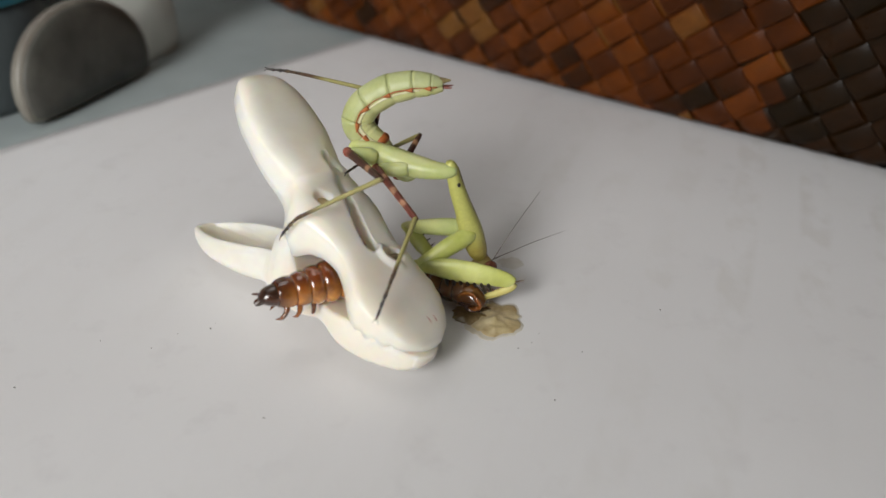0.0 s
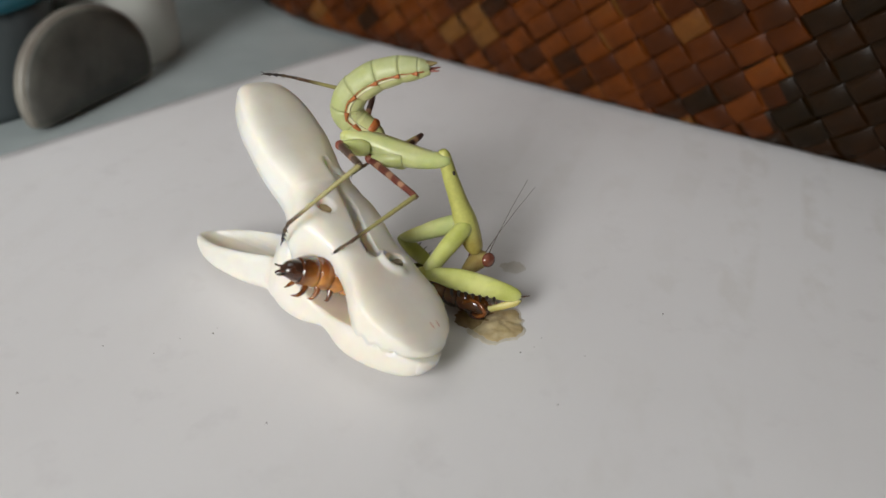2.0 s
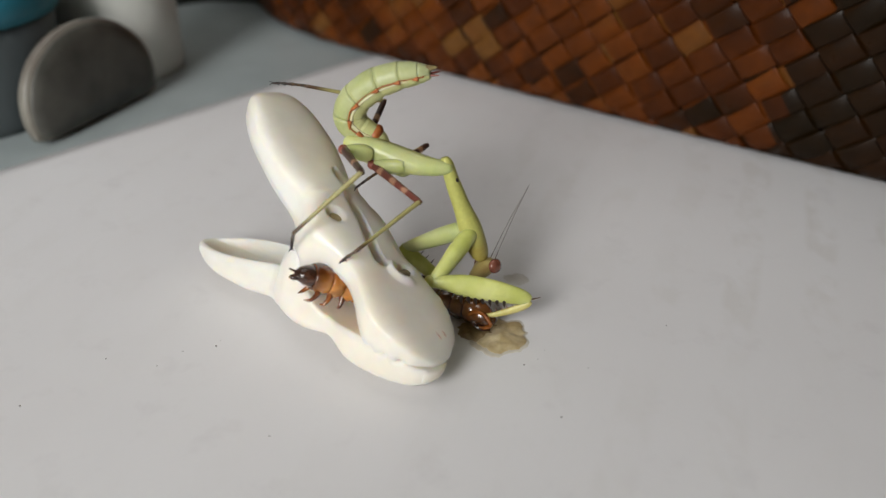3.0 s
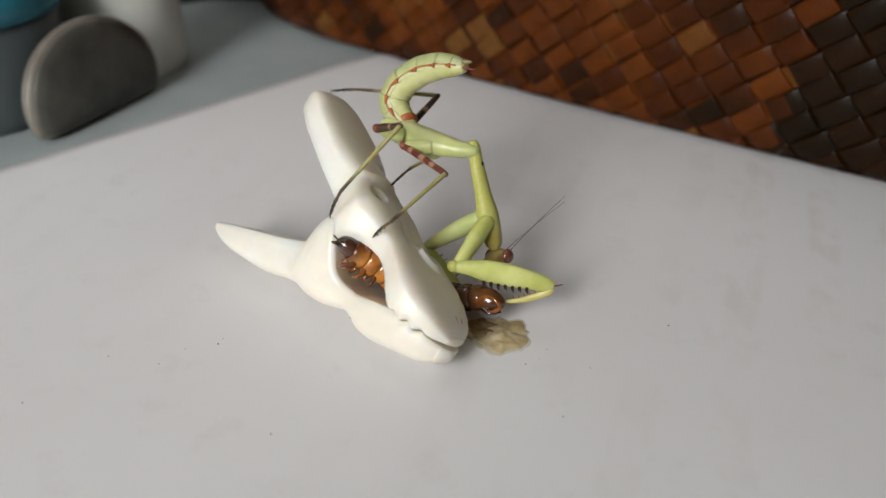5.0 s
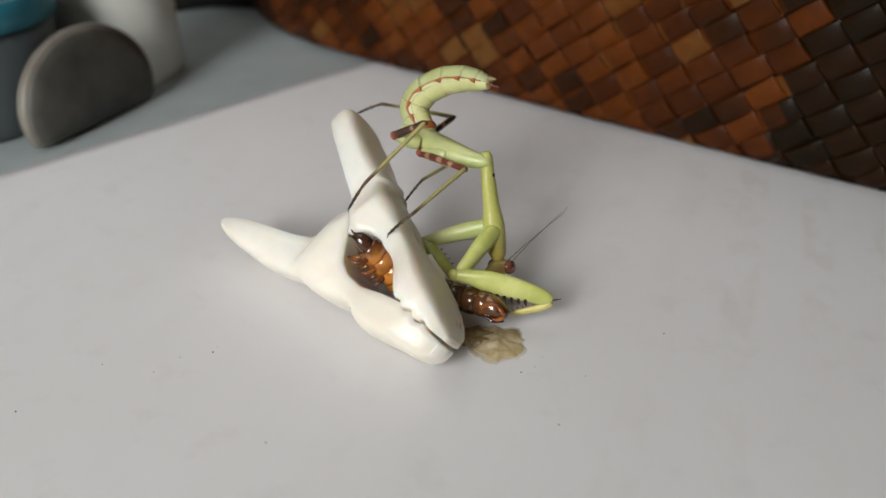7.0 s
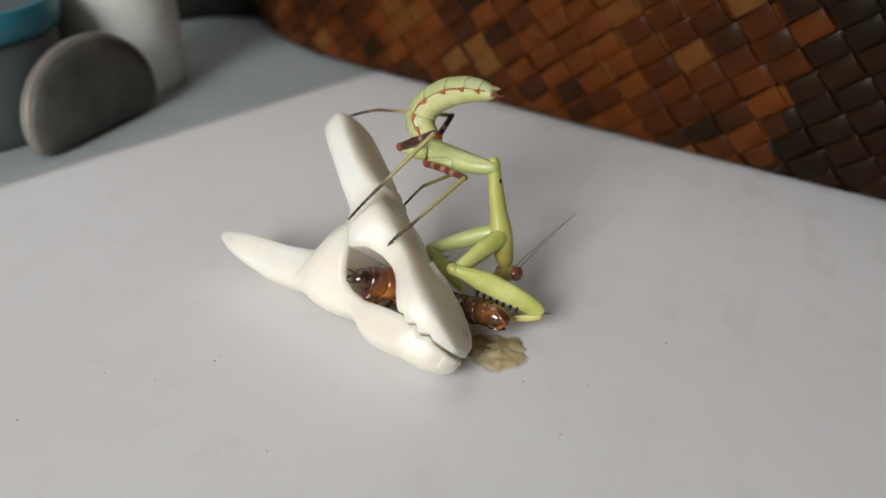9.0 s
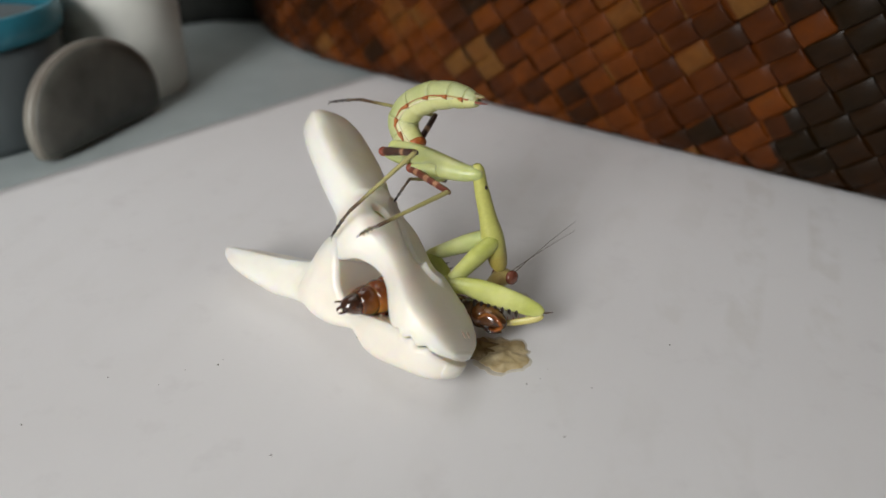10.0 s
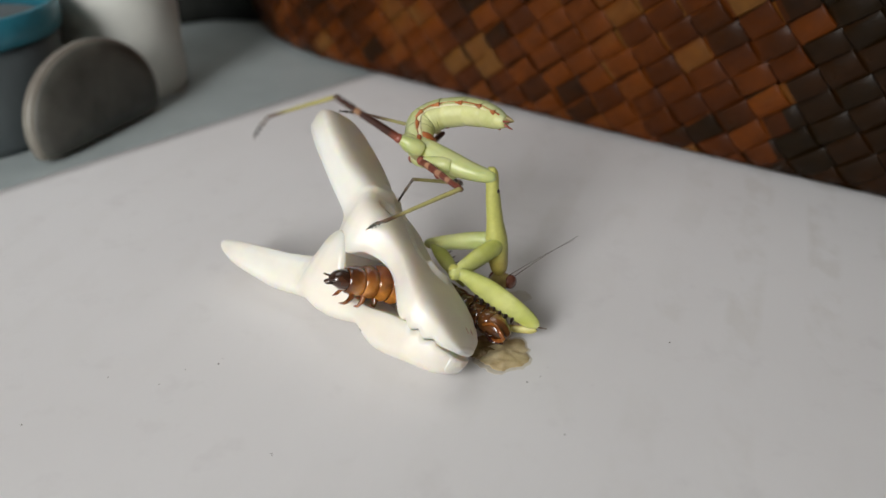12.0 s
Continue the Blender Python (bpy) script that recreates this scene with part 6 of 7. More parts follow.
    walk(moving["HN_tibia"], [
        (0, pose(0.01075, -0.00937, -0.01096, -96.2, 49.0, 174.4)),
        (0.5, pose(0.00990, -0.01093, -0.01055, -92.9, 49.7, 172.8)),
        (1, pose(0.00945, -0.01131, -0.01083, -103.2, 54.6, 161.9)),
        (1.5, pose(0.00810, -0.01291, -0.01032, -101.1, 55.5, 158.7)),
        (2, pose(0.00780, -0.01316, -0.01030, -99.8, 58.1, 162.2)),
        (2.5, pose(0.00803, -0.01270, -0.01083, -99.9, 59.6, 165.5)),
        (3, pose(0.00803, -0.01237, -0.01140, -115.0, 57.2, 148.7)),
        (3.2, pose(0.00830, -0.01263, -0.01056, -118.9, 56.1, 144.2)),
        (4.8, pose(0.00934, -0.01257, -0.00827, -134.1, 70.3, 145.5)),
        (5, pose(0.00944, -0.01258, -0.00786, -138.7, 71.4, 142.5)),
        (5.5, pose(0.00935, -0.01274, -0.00758, -133.4, 70.1, 146.4)),
        (6, pose(0.00929, -0.01288, -0.00415, -146.3, 69.9, 131.9)),
        (6.5, pose(0.00937, -0.01274, -0.00376, -130.6, 76.3, 149.1)),
        (7, pose(0.00972, -0.01239, -0.00380, -114.9, 80.0, 167.9)),
        (8.8, pose(0.01046, -0.01149, -0.00359, -130.6, 70.7, 152.7)),
        (9, pose(0.01056, -0.01139, -0.00371, -129.8, 69.8, 154.3)),
        (9.2, pose(0.01177, -0.00972, -0.00449, -136.9, 66.8, 144.2)),
        (9.5, pose(0.01230, -0.00828, -0.00787, -130.1, 63.4, 148.9)),
        (9.8, pose(0.01161, -0.00994, -0.00699, -136.5, 64.7, 143.4)),
        (10, pose(0.01120, -0.01074, -0.00573, -111.4, 73.5, 171.0)),
        (10.2, pose(0.00976, -0.01241, -0.00705, -143.4, 72.9, 141.9)),
        (10.5, pose(-0.00855, -0.01360, -0.00458, -71.9, 55.7, -148.0)),
        (11, pose(-0.01033, -0.01168, -0.00749, -163.5, 24.9, 110.2)),
        (11.2, pose(-0.00695, -0.01350, -0.00032, -113.8, 30.4, 141.4)),
        (11.5, pose(0.00940, -0.01289, -0.00579, -155.0, 64.6, 124.8)),
        (12, pose(-0.01092, -0.00998, -0.00973, -110.1, 26.1, 151.6)),
    ])
    walk(moving["HN_tarsus"], [
        (0, pose(0.00102, -0.00842, -0.02221, -112.4, 21.4, 124.2)),
        (0.5, pose(0.00034, -0.00972, -0.02191, -111.2, 24.8, 121.5)),
        (1, pose(0.00124, -0.00862, -0.02297, -118.7, 23.7, 114.5)),
        (1.5, pose(0.00024, -0.00984, -0.02260, -99.1, 22.7, 108.4)),
        (2, pose(0.00031, -0.01076, -0.02296, -85.8, 20.5, 106.2)),
        (2.5, pose(0.00073, -0.01081, -0.02368, -40.3, 14.0, 104.1)),
        (3, pose(0.00114, -0.00819, -0.02393, -47.1, 11.7, 103.2)),
        (3.2, pose(0.00156, -0.00777, -0.02293, -110.2, 20.8, 108.0)),
        (4.8, pose(0.00520, -0.00973, -0.02230, -138.2, 23.2, 112.8)),
        (5, pose(0.00566, -0.00968, -0.02198, -146.5, 26.2, 113.7)),
        (5.5, pose(0.00513, -0.00994, -0.02159, -139.7, 25.7, 114.0)),
        (6, pose(0.00587, -0.00906, -0.01814, -153.2, 61.5, 123.2)),
        (6.5, pose(0.00634, -0.01093, -0.01824, -154.8, 52.6, 119.1)),
        (7, pose(0.00719, -0.01185, -0.01847, -155.5, 44.4, 117.3)),
        (8.8, pose(0.00610, -0.00924, -0.01766, -141.5, 64.2, 140.0)),
        (9, pose(0.00592, -0.00916, -0.01769, -140.2, 63.5, 142.1)),
        (9.2, pose(0.00701, -0.00629, -0.01819, -143.4, 61.2, 136.4)),
        (9.5, pose(0.00658, -0.00483, -0.02119, -137.6, 56.8, 139.2)),
        (9.8, pose(0.00650, -0.00614, -0.02046, -143.1, 57.8, 134.7)),
        (10, pose(0.00702, -0.01008, -0.02002, -145.5, 44.1, 125.0)),
        (10.2, pose(0.00632, -0.00971, -0.02129, -95.0, 15.2, 114.2)),
        (10.5, pose(-0.01567, -0.01804, -0.01690, -123.2, 59.7, 155.6)),
        (11, pose(-0.01501, 0.00100, -0.01377, 80.3, 6.3, 86.3)),
        (11.2, pose(-0.01699, -0.00549, -0.00786, -151.5, 20.6, 110.5)),
        (11.5, pose(0.00575, -0.00764, -0.01925, -164.6, 58.8, 115.6)),
        (12, pose(-0.02269, -0.00362, -0.01628, -130.5, 17.6, 121.1)),
    ])
    walk(moving["HF_femur"], [
        (0, pose(0.00050, 0.00400, -0.00250, -119.5, -72.0, -142.9)),
        (0.5, pose(0.00050, 0.00400, -0.00250, -106.1, -76.5, -159.5)),
        (1, pose(0.00050, 0.00400, -0.00250, -58.4, -76.8, 148.8)),
        (1.5, pose(0.00050, 0.00400, -0.00250, -37.4, -60.0, 126.2)),
        (2, pose(0.00050, 0.00400, -0.00250, -30.3, -60.2, 119.5)),
        (2.5, pose(0.00050, 0.00400, -0.00250, -27.3, -61.9, 118.0)),
        (3, pose(0.00050, 0.00400, -0.00250, -29.8, -72.5, 119.8)),
        (3.2, pose(0.00050, 0.00400, -0.00250, -17.8, -76.4, 107.8)),
        (4.8, pose(0.00050, 0.00400, -0.00250, 3.4, -78.1, 95.1)),
        (5, pose(0.00050, 0.00400, -0.00250, 10.7, -78.8, 88.8)),
        (5.5, pose(0.00050, 0.00400, -0.00250, -0.1, -76.0, 99.3)),
        (6, pose(0.00050, 0.00400, -0.00250, -1.1, -56.3, 99.0)),
        (6.5, pose(0.00050, 0.00400, -0.00250, -2.4, -54.5, 101.0)),
        (7, pose(0.00050, 0.00400, -0.00250, -4.0, -54.7, 104.6)),
        (8.8, pose(0.00050, 0.00400, -0.00250, -22.0, -63.3, 125.8)),
        (9, pose(0.00050, 0.00400, -0.00250, -25.9, -64.5, 130.9)),
        (9.2, pose(0.00050, 0.00400, -0.00250, -33.7, -85.6, 135.7)),
        (9.5, pose(0.00050, 0.00400, -0.00250, -61.6, -81.9, 163.2)),
        (9.8, pose(0.00050, 0.00400, -0.00250, -50.1, -75.1, 151.9)),
        (10, pose(0.00050, 0.00400, -0.00250, -31.6, -64.5, 134.7)),
        (10.2, pose(0.00050, 0.00400, -0.00250, -19.3, -65.7, 121.5)),
        (10.5, pose(0.00050, 0.00400, -0.00250, 18.2, -64.0, 85.9)),
        (11, pose(0.00050, 0.00400, -0.00250, 3.8, -58.9, 97.0)),
        (11.2, pose(0.00050, 0.00400, -0.00250, -17.9, -59.0, 114.7)),
        (11.5, pose(0.00050, 0.00400, -0.00250, -37.2, -55.1, 130.6)),
        (12, pose(0.00050, 0.00400, -0.00250, -30.6, -68.1, 124.0)),
    ])
    walk(moving["HF_tibia"], [
        (0, pose(-0.00283, 0.00148, 0.01034, -75.2, 19.9, -155.7)),
        (0.5, pose(-0.00244, 0.00290, 0.01063, -71.4, 19.4, -157.5)),
        (1, pose(-0.00213, 0.00560, 0.01064, -69.9, 22.1, -154.1)),
        (1.5, pose(-0.00349, 0.00945, 0.00919, -62.0, 17.5, -148.7)),
        (2, pose(-0.00280, 0.00983, 0.00922, -61.3, 17.1, -146.9)),
        (2.5, pose(-0.00249, 0.00962, 0.00941, -62.4, 17.3, -145.6)),
        (3, pose(-0.00151, 0.00751, 0.01038, -67.7, 20.9, -154.7)),
        (3.2, pose(-0.00048, 0.00703, 0.01062, -68.7, 20.7, -157.1)),
        (4.8, pose(0.00025, 0.00677, 0.01071, -76.5, 26.5, -164.3)),
        (5, pose(0.00056, 0.00662, 0.01074, -77.6, 27.2, -165.4)),
        (5.5, pose(-0.00003, 0.00723, 0.01060, -75.6, 26.0, -164.5)),
        (6, pose(-0.00067, 0.01139, 0.00873, -70.0, 28.7, -161.0)),
        (6.5, pose(-0.00099, 0.01169, 0.00850, -68.8, 29.6, -160.0)),
        (7, pose(-0.00146, 0.01154, 0.00852, -66.0, 27.2, -152.5)),
        (8.8, pose(-0.00305, 0.00892, 0.00956, -69.7, 29.6, -153.7)),
        (9, pose(-0.00330, 0.00838, 0.00969, -71.4, 30.2, -155.2)),
        (9.2, pose(-0.00024, 0.00472, 0.01096, -74.6, 31.6, -154.7)),
        (9.5, pose(-0.00132, 0.00455, 0.01087, -74.2, 33.4, -153.1)),
        (9.8, pose(-0.00256, 0.00563, 0.01055, -70.9, 32.6, -150.0)),
        (10, pose(-0.00359, 0.00813, 0.00969, -63.5, 26.4, -143.0)),
        (10.2, pose(-0.00240, 0.00874, 0.00980, -73.4, 23.1, -152.7)),
        (10.5, pose(0.00092, 0.00991, 0.00963, -80.0, 23.1, -167.9)),
        (11, pose(-0.00035, 0.01093, 0.00905, -82.7, 25.3, -166.9)),
        (11.2, pose(-0.00241, 0.01032, 0.00907, -79.6, 30.4, -160.6)),
        (11.5, pose(-0.00453, 0.00987, 0.00857, -77.6, 33.5, -157.3)),
        (12, pose(-0.00232, 0.00818, 0.01002, -90.1, 27.2, -169.0)),
    ])
    walk(moving["HF_tarsus"], [
        (0, pose(-0.01586, -0.00439, 0.00516, -77.7, 22.8, -162.8)),
        (0.5, pose(-0.01569, -0.00258, 0.00559, -73.7, 22.7, -164.3)),
        (1, pose(-0.01479, -0.00056, 0.00491, -72.7, 25.9, -161.2)),
        (1.5, pose(-0.01588, 0.00192, 0.00462, -64.1, 22.7, -155.8)),
        (2, pose(-0.01497, 0.00190, 0.00476, -63.1, 22.0, -153.3)),
        (2.5, pose(-0.01446, 0.00141, 0.00488, -64.3, 22.2, -152.1)),
        (3, pose(-0.01436, 0.00145, 0.00496, -70.6, 25.3, -162.5)),
        (3.2, pose(-0.01357, 0.00149, 0.00523, -71.3, 24.7, -164.2)),
        (4.8, pose(-0.01285, 0.00310, 0.00393, -81.1, 29.5, -173.5)),
        (5, pose(-0.01252, 0.00320, 0.00379, -82.2, 30.0, -174.5)),
        (5.5, pose(-0.01320, 0.00358, 0.00394, -82.1, 30.2, -177.3)),
        (6, pose(-0.01327, 0.00705, 0.00143, -74.9, 32.6, -170.0)),
        (6.5, pose(-0.01342, 0.00717, 0.00100, -74.3, 34.0, -169.9)),
        (7, pose(-0.01345, 0.00529, 0.00156, -94.6, 41.3, 163.2)),
        (8.8, pose(-0.01490, 0.00306, 0.00206, -91.1, 39.8, 172.7)),
        (9, pose(-0.01522, 0.00287, 0.00204, -84.8, 37.6, -177.2)),
        (9.2, pose(-0.01195, -0.00080, 0.00299, -78.2, 33.9, -161.3)),
        (9.5, pose(-0.01263, -0.00118, 0.00249, -78.1, 35.9, -159.9)),
        (9.8, pose(-0.01365, -0.00077, 0.00235, -75.1, 35.7, -157.3)),
        (10, pose(-0.01446, -0.00007, 0.00292, -75.4, 37.4, -164.6)),
        (10.2, pose(-0.01483, 0.00233, 0.00385, -118.2, 32.0, 136.8)),
        (10.5, pose(-0.01275, 0.00698, 0.00367, -84.0, 25.4, -176.9)),
        (11, pose(-0.01373, 0.00783, 0.00256, -87.0, 27.2, -176.2)),
        (11.2, pose(-0.01478, 0.00596, 0.00138, -84.1, 32.5, -169.0)),
        (11.5, pose(-0.01622, 0.00498, 0.00018, -82.8, 36.0, -166.4)),
        (12, pose(-0.01560, 0.00561, 0.00307, -94.4, 28.0, -178.1)),
    ])
    walk(moving["MF_femur"], [
        (0, pose(0.00750, 0.00320, -0.00340, -20.5, -70.5, 115.2)),
        (0.5, pose(0.00750, 0.00320, -0.00340, -6.9, -61.6, 98.8)),
        (1, pose(0.00750, 0.00320, -0.00340, 14.2, -61.7, 76.7)),
        (1.5, pose(0.00750, 0.00320, -0.00340, 11.6, -50.9, 77.9)),
        (2, pose(0.00750, 0.00320, -0.00340, 10.8, -51.3, 79.2)),
        (2.5, pose(0.00750, 0.00320, -0.00340, 13.0, -52.6, 78.8)),
        (3, pose(0.00750, 0.00320, -0.00340, 17.3, -54.4, 74.1)),
        (3.2, pose(0.00750, 0.00320, -0.00340, 22.6, -54.9, 69.0)),
        (4.8, pose(0.00750, 0.00320, -0.00340, 11.7, -44.5, 89.4)),
        (5, pose(0.00750, 0.00320, -0.00340, 11.9, -43.5, 90.3)),
        (5.5, pose(0.00750, 0.00320, -0.00340, 11.8, -46.0, 89.6)),
        (6, pose(0.00750, 0.00320, -0.00340, -5.7, -32.5, 101.9)),
        (6.5, pose(0.00750, 0.00320, -0.00340, -1.6, -29.3, 99.8)),
        (7, pose(0.00750, 0.00320, -0.00340, -4.2, -28.3, 103.7)),
        (8.8, pose(0.00750, 0.00320, -0.00340, -3.9, -27.7, 106.6)),
        (9, pose(0.00750, 0.00320, -0.00340, -5.1, -27.7, 108.4)),
        (9.2, pose(0.00750, 0.00320, -0.00340, -2.6, -40.2, 103.7)),
        (9.5, pose(0.00750, 0.00320, -0.00340, -25.5, -28.9, 115.6)),
        (9.8, pose(0.00750, 0.00320, -0.00340, -19.7, -27.2, 112.7)),
        (10, pose(0.00750, 0.00320, -0.00340, -12.8, -17.9, 109.4)),
        (10.2, pose(0.00750, 0.00320, -0.00340, -21.7, -16.8, 111.6)),
        (10.5, pose(0.00750, 0.00320, -0.00340, -16.8, -17.0, 109.4)),
        (11, pose(0.00750, 0.00320, -0.00340, -15.3, -22.1, 106.0)),
        (11.2, pose(0.00750, 0.00320, -0.00340, -16.5, -27.8, 107.1)),
        (11.5, pose(0.00750, 0.00320, -0.00340, -12.8, -32.3, 105.8)),
        (12, pose(0.00750, 0.00320, -0.00340, 6.7, -40.3, 93.6)),
    ])
    walk(moving["MF_tibia"], [
        (0, pose(0.00587, 0.00667, 0.00744, -50.1, 58.5, -128.0)),
        (0.5, pose(0.00666, 0.00860, 0.00672, -42.9, 51.9, -123.4)),
        (1, pose(0.00876, 0.00851, 0.00672, -44.9, 55.0, -127.8)),
        (1.5, pose(0.00902, 0.01029, 0.00553, -41.3, 51.0, -127.6)),
        (2, pose(0.00885, 0.01027, 0.00557, -38.0, 50.4, -123.2)),
        (2.5, pose(0.00886, 0.01005, 0.00574, -38.6, 51.9, -121.9)),
        (3, pose(0.00933, 0.00963, 0.00595, -45.9, 57.0, -130.7)),
        (3.2, pose(0.00987, 0.00937, 0.00601, -48.7, 56.7, -133.9)),
        (4.8, pose(0.00759, 0.01140, 0.00467, -35.4, 59.8, -111.0)),
        (5, pose(0.00745, 0.01154, 0.00452, -34.4, 60.4, -109.1)),
        (5.5, pose(0.00755, 0.01119, 0.00487, -41.6, 64.6, -117.8)),
        (6, pose(0.00550, 0.01269, 0.00277, -17.2, 55.3, -93.9)),
        (6.5, pose(0.00580, 0.01308, 0.00224, -18.8, 54.3, -95.1)),
        (7, pose(0.00511, 0.01304, 0.00205, -14.1, 53.7, -88.0)),
        (8.8, pose(0.00459, 0.01295, 0.00195, -24.0, 52.0, -94.5)),
        (9, pose(0.00428, 0.01286, 0.00195, -26.5, 51.8, -95.7)),
        (9.2, pose(0.00541, 0.01173, 0.00402, -32.5, 59.4, -105.3)),
        (9.5, pose(0.00315, 0.01228, 0.00215, -19.7, 44.1, -90.3)),
        (9.8, pose(0.00356, 0.01263, 0.00186, -20.6, 41.4, -90.7)),
        (10, pose(0.00386, 0.01352, 0.00014, -20.0, 30.7, -88.1)),
        (10.2, pose(0.00344, 0.01343, -0.00007, -16.9, 37.4, -84.8)),
        (10.5, pose(0.00385, 0.01357, -0.00004, -18.7, 39.5, -86.5)),
        (11, pose(0.00457, 0.01344, 0.00092, -21.4, 45.9, -92.6)),
        (11.2, pose(0.00451, 0.01292, 0.00197, -25.4, 46.7, -97.6)),
        (11.5, pose(0.00485, 0.01255, 0.00274, -28.5, 49.9, -101.8)),
        (12, pose(0.00695, 0.01195, 0.00405, -48.0, 52.1, -119.2)),
    ])
    walk(moving["MF_tarsus"], [
        (0, pose(0.00185, 0.00152, -0.00321, -60.3, 64.9, -139.7)),
        (0.5, pose(0.00242, 0.00217, -0.00312, -48.4, 58.6, -130.5)),
        (1, pose(0.00437, 0.00286, -0.00352, -51.4, 61.3, -135.8)),
        (1.5, pose(0.00421, 0.00406, -0.00419, -46.6, 57.8, -134.3)),
        (2, pose(0.00448, 0.00360, -0.00406, -42.3, 57.2, -128.8)),
        (2.5, pose(0.00479, 0.00351, -0.00410, -43.5, 58.8, -128.0)),
        (3, pose(0.00489, 0.00448, -0.00453, -54.7, 63.9, -140.9)),
        (3.2, pose(0.00511, 0.00442, -0.00443, -57.8, 63.2, -144.5)),
        (4.8, pose(0.00534, 0.00553, -0.00614, -63.9, 76.3, -141.4)),
        (5, pose(0.00543, 0.00571, -0.00635, -67.0, 77.7, -143.6)),
        (5.5, pose(0.00505, 0.00646, -0.00643, -56.8, 73.0, -134.0)),
        (6, pose(0.00501, 0.00559, -0.00750, -55.1, 87.6, -131.9)),
        (6.5, pose(0.00515, 0.00582, -0.00792, -34.6, 82.6, -111.4)),
        (7, pose(0.00536, 0.00564, -0.00802, -10.8, 86.9, -84.3)),
        (8.8, pose(0.00399, 0.00528, -0.00790, -74.0, 83.3, -146.0)),
        (9, pose(0.00351, 0.00516, -0.00787, -76.7, 81.7, -147.9)),
        (9.2, pose(0.00373, 0.00560, -0.00674, -38.9, 67.8, -112.7)),
        (9.5, pose(0.00310, 0.00331, -0.00655, -144.0, 87.1, 142.5)),
        (9.8, pose(0.00344, 0.00326, -0.00641, -135.3, 86.6, 151.4)),
        (10, pose(0.00422, 0.00278, -0.00625, 179.7, 82.2, 108.9)),
        (10.2, pose(0.00435, 0.00354, -0.00766, 152.7, 44.7, 94.5)),
        (10.5, pose(0.00445, 0.00395, -0.00799, 151.7, 40.0, 95.5)),
        (11, pose(0.00417, 0.00476, -0.00806, 152.3, 34.4, 92.9)),
        (11.2, pose(0.00337, 0.00442, -0.00712, 168.2, 50.3, 96.3)),
        (11.5, pose(0.00320, 0.00467, -0.00681, 178.4, 59.9, 102.4)),
        (12, pose(0.00320, 0.00525, -0.00582, -175.9, 40.4, 104.9)),
    ])
    walk(moving["antenna"], [
        (0, pose(0.02657, 0.01780, -0.00735, 122.5, -66.2, -57.1)),
        (0.5, pose(0.02771, 0.01622, -0.00933, 110.7, -65.1, -52.7)),
        (1, pose(0.02905, 0.01550, -0.00892, 108.1, -68.4, -48.4)),
        (1.5, pose(0.02880, 0.01391, -0.01144, 118.5, -69.0, -63.8)),
        (2, pose(0.02903, 0.01368, -0.01146, 127.0, -69.9, -69.6)),
        (2.5, pose(0.02905, 0.01422, -0.01079, 130.9, -66.8, -72.8)),
        (3, pose(0.02965, 0.01449, -0.00976, 140.9, -63.8, -81.9)),
        (3.2, pose(0.02965, 0.01449, -0.00976, 138.6, -63.9, -80.2)),
        (4.8, pose(0.02764, 0.01518, -0.01096, 98.0, -66.9, -33.5)),
        (5, pose(0.02751, 0.01524, -0.01111, 98.0, -69.2, -30.8)),
        (5.5, pose(0.02737, 0.01504, -0.01162, 80.8, -64.8, -16.7)),
        (6, pose(0.02795, 0.01390, -0.01229, 95.5, -72.5, -31.8)),
        (6.5, pose(0.02795, 0.01377, -0.01250, 95.7, -74.5, -30.7)),
        (7, pose(0.02702, 0.01409, -0.01274, 95.8, -74.6, -28.8)),
        (8.8, pose(0.02573, 0.01492, -0.01268, 90.4, -73.6, -19.3)),
        (9, pose(0.02531, 0.01518, -0.01265, 90.2, -73.3, -17.8)),
        (9.2, pose(0.02470, 0.01834, -0.00828, 105.8, -70.2, -36.0)),
        (9.5, pose(0.02463, 0.01872, -0.00761, 105.9, -72.6, -34.5)),
        (9.8, pose(0.02502, 0.01816, -0.00841, 96.9, -72.1, -26.5)),
        (10, pose(0.02622, 0.01642, -0.01044, 70.8, -73.0, -0.3)),
        (10.2, pose(0.02696, 0.01554, -0.01112, 89.7, -70.2, -18.3)),
        (10.5, pose(0.02708, 0.01541, -0.01127, 93.5, -67.8, -23.2)),
        (11, pose(0.02664, 0.01692, -0.00870, 128.2, -68.4, -57.8)),
        (11.2, pose(0.02592, 0.01785, -0.00789, 121.7, -69.8, -52.4)),
        (11.5, pose(0.02563, 0.01824, -0.00756, 97.2, -72.2, -27.6)),
        (12, pose(0.02577, 0.01872, -0.00595, 102.4, -64.9, -33.0)),
    ])
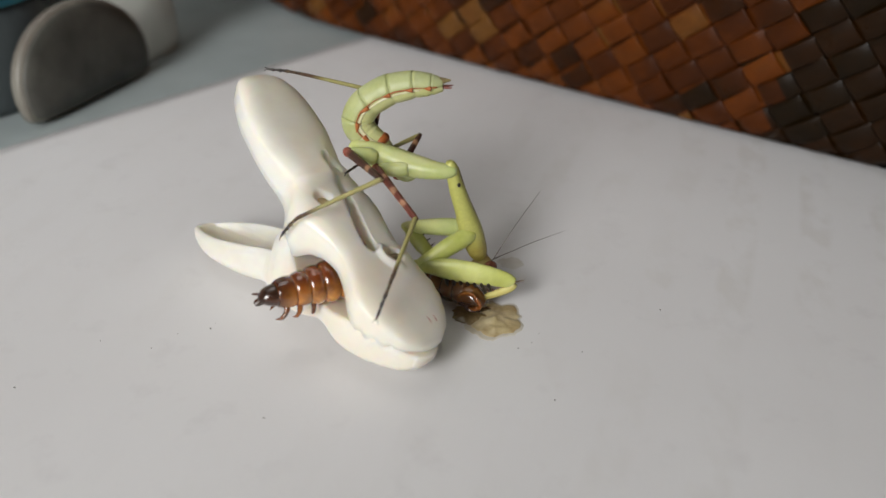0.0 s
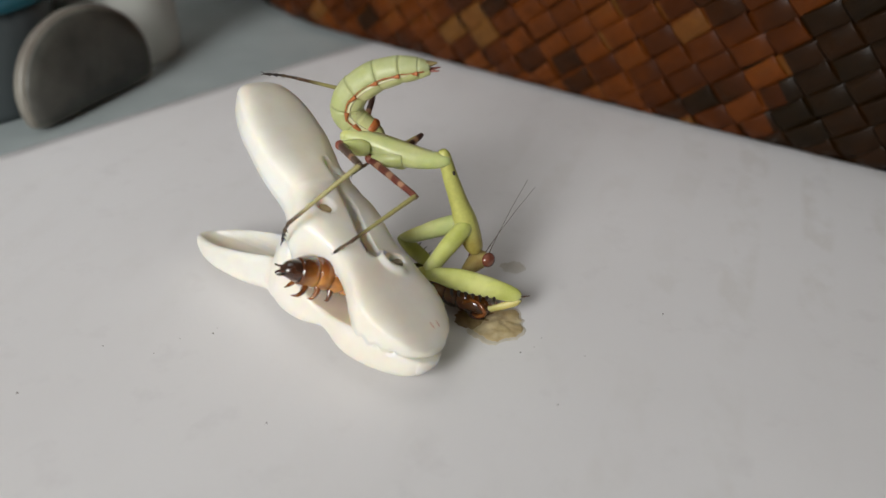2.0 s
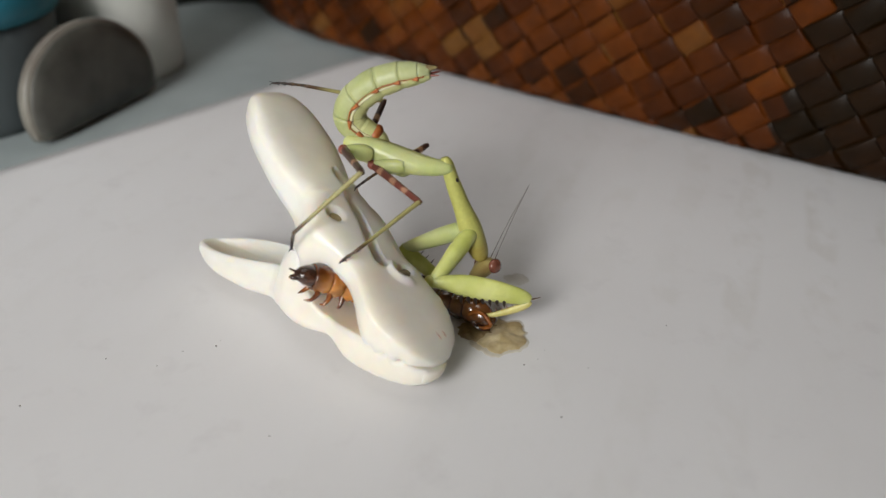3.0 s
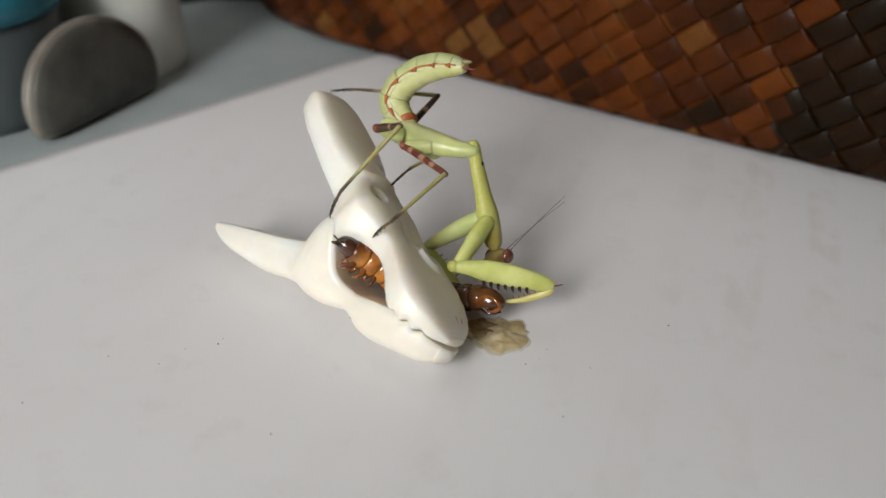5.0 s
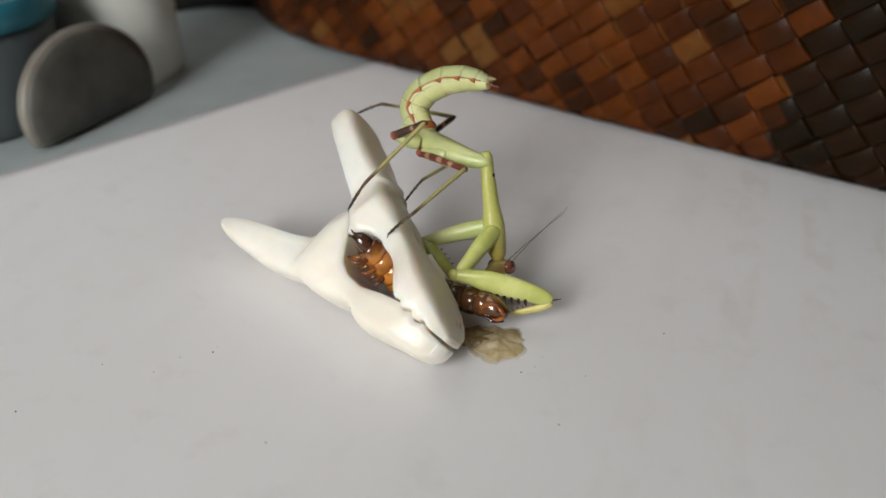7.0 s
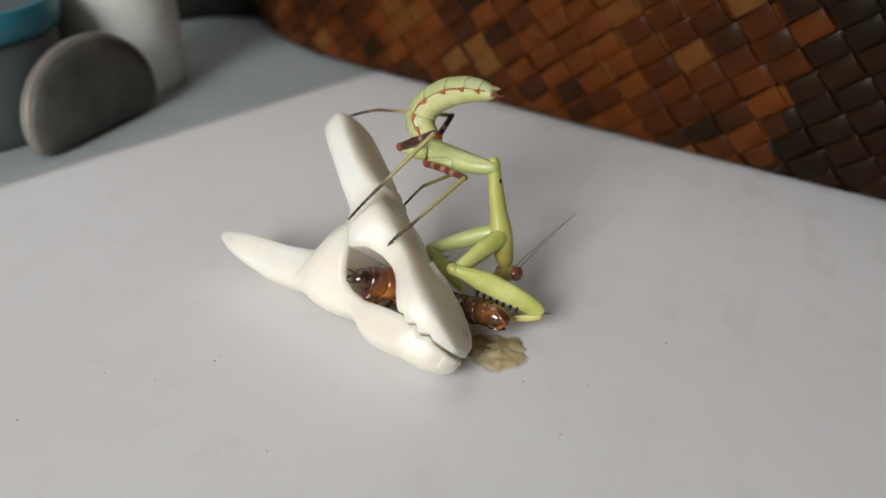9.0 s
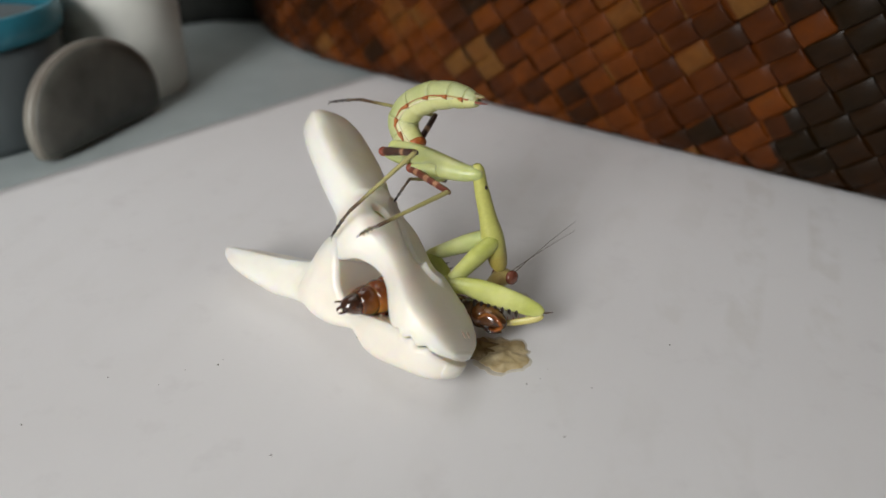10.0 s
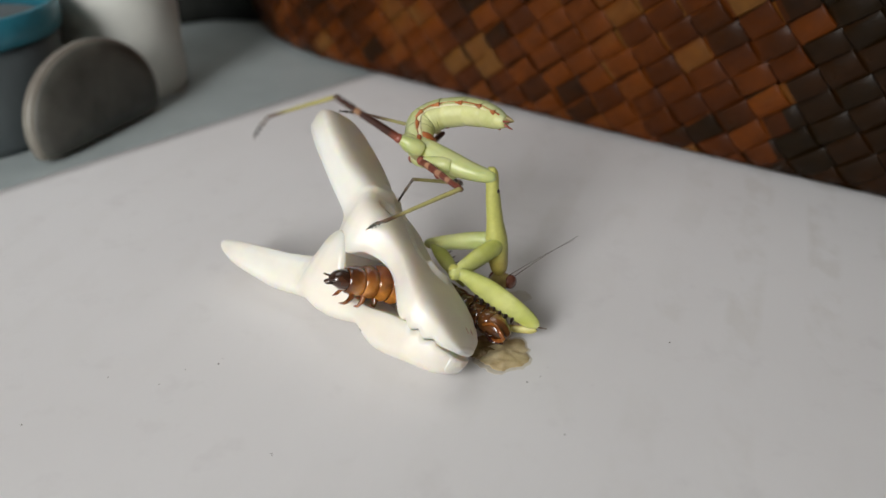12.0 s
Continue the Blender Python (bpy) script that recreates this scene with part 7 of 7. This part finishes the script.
    walk(moving["antenna_far"], [
        (0, pose(0.02559, 0.01855, -0.00669, 57.3, -49.6, 7.7)),
        (0.5, pose(0.02678, 0.01710, -0.00876, 50.9, -47.3, 9.6)),
        (1, pose(0.02807, 0.01643, -0.00855, 83.2, -65.5, -24.7)),
        (1.5, pose(0.02777, 0.01485, -0.01131, 90.8, -68.6, -37.6)),
        (2, pose(0.02800, 0.01462, -0.01136, 94.4, -68.4, -41.3)),
        (2.5, pose(0.02798, 0.01512, -0.01074, 104.8, -67.9, -49.4)),
        (3, pose(0.02859, 0.01540, -0.00970, 133.0, -66.2, -74.3)),
        (3.2, pose(0.02859, 0.01540, -0.00970, 137.5, -67.0, -77.2)),
        (4.8, pose(0.02642, 0.01582, -0.01119, 89.4, -65.9, -25.1)),
        (5, pose(0.02627, 0.01585, -0.01137, 84.2, -67.0, -17.5)),
        (5.5, pose(0.02613, 0.01563, -0.01189, 76.0, -63.3, -12.1)),
        (6, pose(0.02674, 0.01450, -0.01263, 81.1, -71.1, -17.7)),
        (6.5, pose(0.02674, 0.01436, -0.01285, 83.4, -73.2, -19.0)),
        (7, pose(0.02577, 0.01462, -0.01308, 79.3, -73.2, -12.5)),
        (8.8, pose(0.02445, 0.01545, -0.01288, 77.8, -73.2, -6.2)),
        (9, pose(0.02402, 0.01570, -0.01280, 78.0, -73.1, -4.9)),
        (9.2, pose(0.02339, 0.01881, -0.00837, 94.1, -69.9, -24.2)),
        (9.5, pose(0.02331, 0.01918, -0.00770, 91.2, -70.0, -21.0)),
        (9.8, pose(0.02372, 0.01866, -0.00849, 74.4, -70.6, -3.4)),
        (10, pose(0.02496, 0.01702, -0.01053, 44.7, -67.8, 27.7)),
        (10.2, pose(0.02576, 0.01626, -0.01112, 70.3, -69.1, 2.4)),
        (10.5, pose(0.02588, 0.01614, -0.01126, 85.8, -67.1, -15.3)),
        (11, pose(0.02540, 0.01758, -0.00870, 118.0, -69.6, -47.7)),
        (11.2, pose(0.02464, 0.01841, -0.00798, 119.0, -69.3, -50.2)),
        (11.5, pose(0.02434, 0.01876, -0.00770, 111.3, -70.2, -42.8)),
        (12, pose(0.02449, 0.01928, -0.00595, 93.5, -64.4, -23.6)),
    ])
    walk(moving["worm_front"], [
        (0, pose(-0.03022, 0.11200, 0.01246, 0.0, -1.8, -151.9)),
        (0.5, pose(-0.02820, 0.11100, 0.01889, 2.6, -21.3, -148.3)),
        (1, pose(-0.02879, 0.11150, 0.01817, 5.3, -18.8, -152.5)),
        (1.5, pose(-0.02780, 0.11200, 0.01902, 4.7, -23.7, -145.6)),
        (2, pose(-0.02654, 0.11367, 0.01820, 6.2, -22.7, -151.9)),
        (2.5, pose(-0.02554, 0.11533, 0.01696, 8.6, -19.7, -157.4)),
        (3, pose(-0.02534, 0.11700, 0.01752, 9.0, -24.8, -156.1)),
        (3.2, pose(-0.02557, 0.11790, 0.01689, 12.0, -22.7, -160.2)),
        (4.8, pose(-0.02067, 0.12510, 0.01850, 20.3, -35.8, -171.7)),
        (5, pose(-0.01965, 0.12600, 0.01826, 22.3, -37.3, -173.7)),
        (5.5, pose(-0.01933, 0.12733, 0.01764, 25.5, -36.2, -176.1)),
        (6, pose(-0.01824, 0.12867, 0.01908, 28.0, -41.3, -179.7)),
        (6.5, pose(-0.01767, 0.13000, 0.01905, 34.4, -43.1, 173.6)),
        (7, pose(-0.01614, 0.12900, 0.01925, 26.9, -47.1, 179.8)),
        (8.8, pose(-0.01583, 0.12540, 0.01339, -18.5, -18.3, -156.0)),
        (9, pose(-0.01674, 0.12500, 0.01477, -19.2, -23.7, -156.3)),
        (9.2, pose(-0.01993, 0.11700, 0.01234, -16.6, -3.1, -140.5)),
        (9.5, pose(-0.02042, 0.11300, 0.01230, -15.3, -2.0, -131.1)),
        (9.8, pose(-0.01987, 0.11660, 0.01049, -16.2, 5.6, -139.5)),
        (10, pose(-0.01852, 0.11900, 0.01303, -16.9, -5.4, -142.5)),
        (10.2, pose(-0.01662, 0.12060, 0.01475, -10.5, -18.2, -136.8)),
        (10.5, pose(-0.01737, 0.12300, 0.01652, -0.0, -26.8, -146.8)),
        (11, pose(-0.01844, 0.12300, 0.01930, 1.7, -33.9, -150.9)),
        (11.2, pose(-0.02086, 0.12300, 0.01756, 2.7, -25.7, -155.2)),
        (11.5, pose(-0.02068, 0.12300, 0.01761, 3.8, -26.8, -154.9)),
        (12, pose(-0.02086, 0.12300, 0.01621, 5.3, -21.4, -154.8)),
    ])


motions()
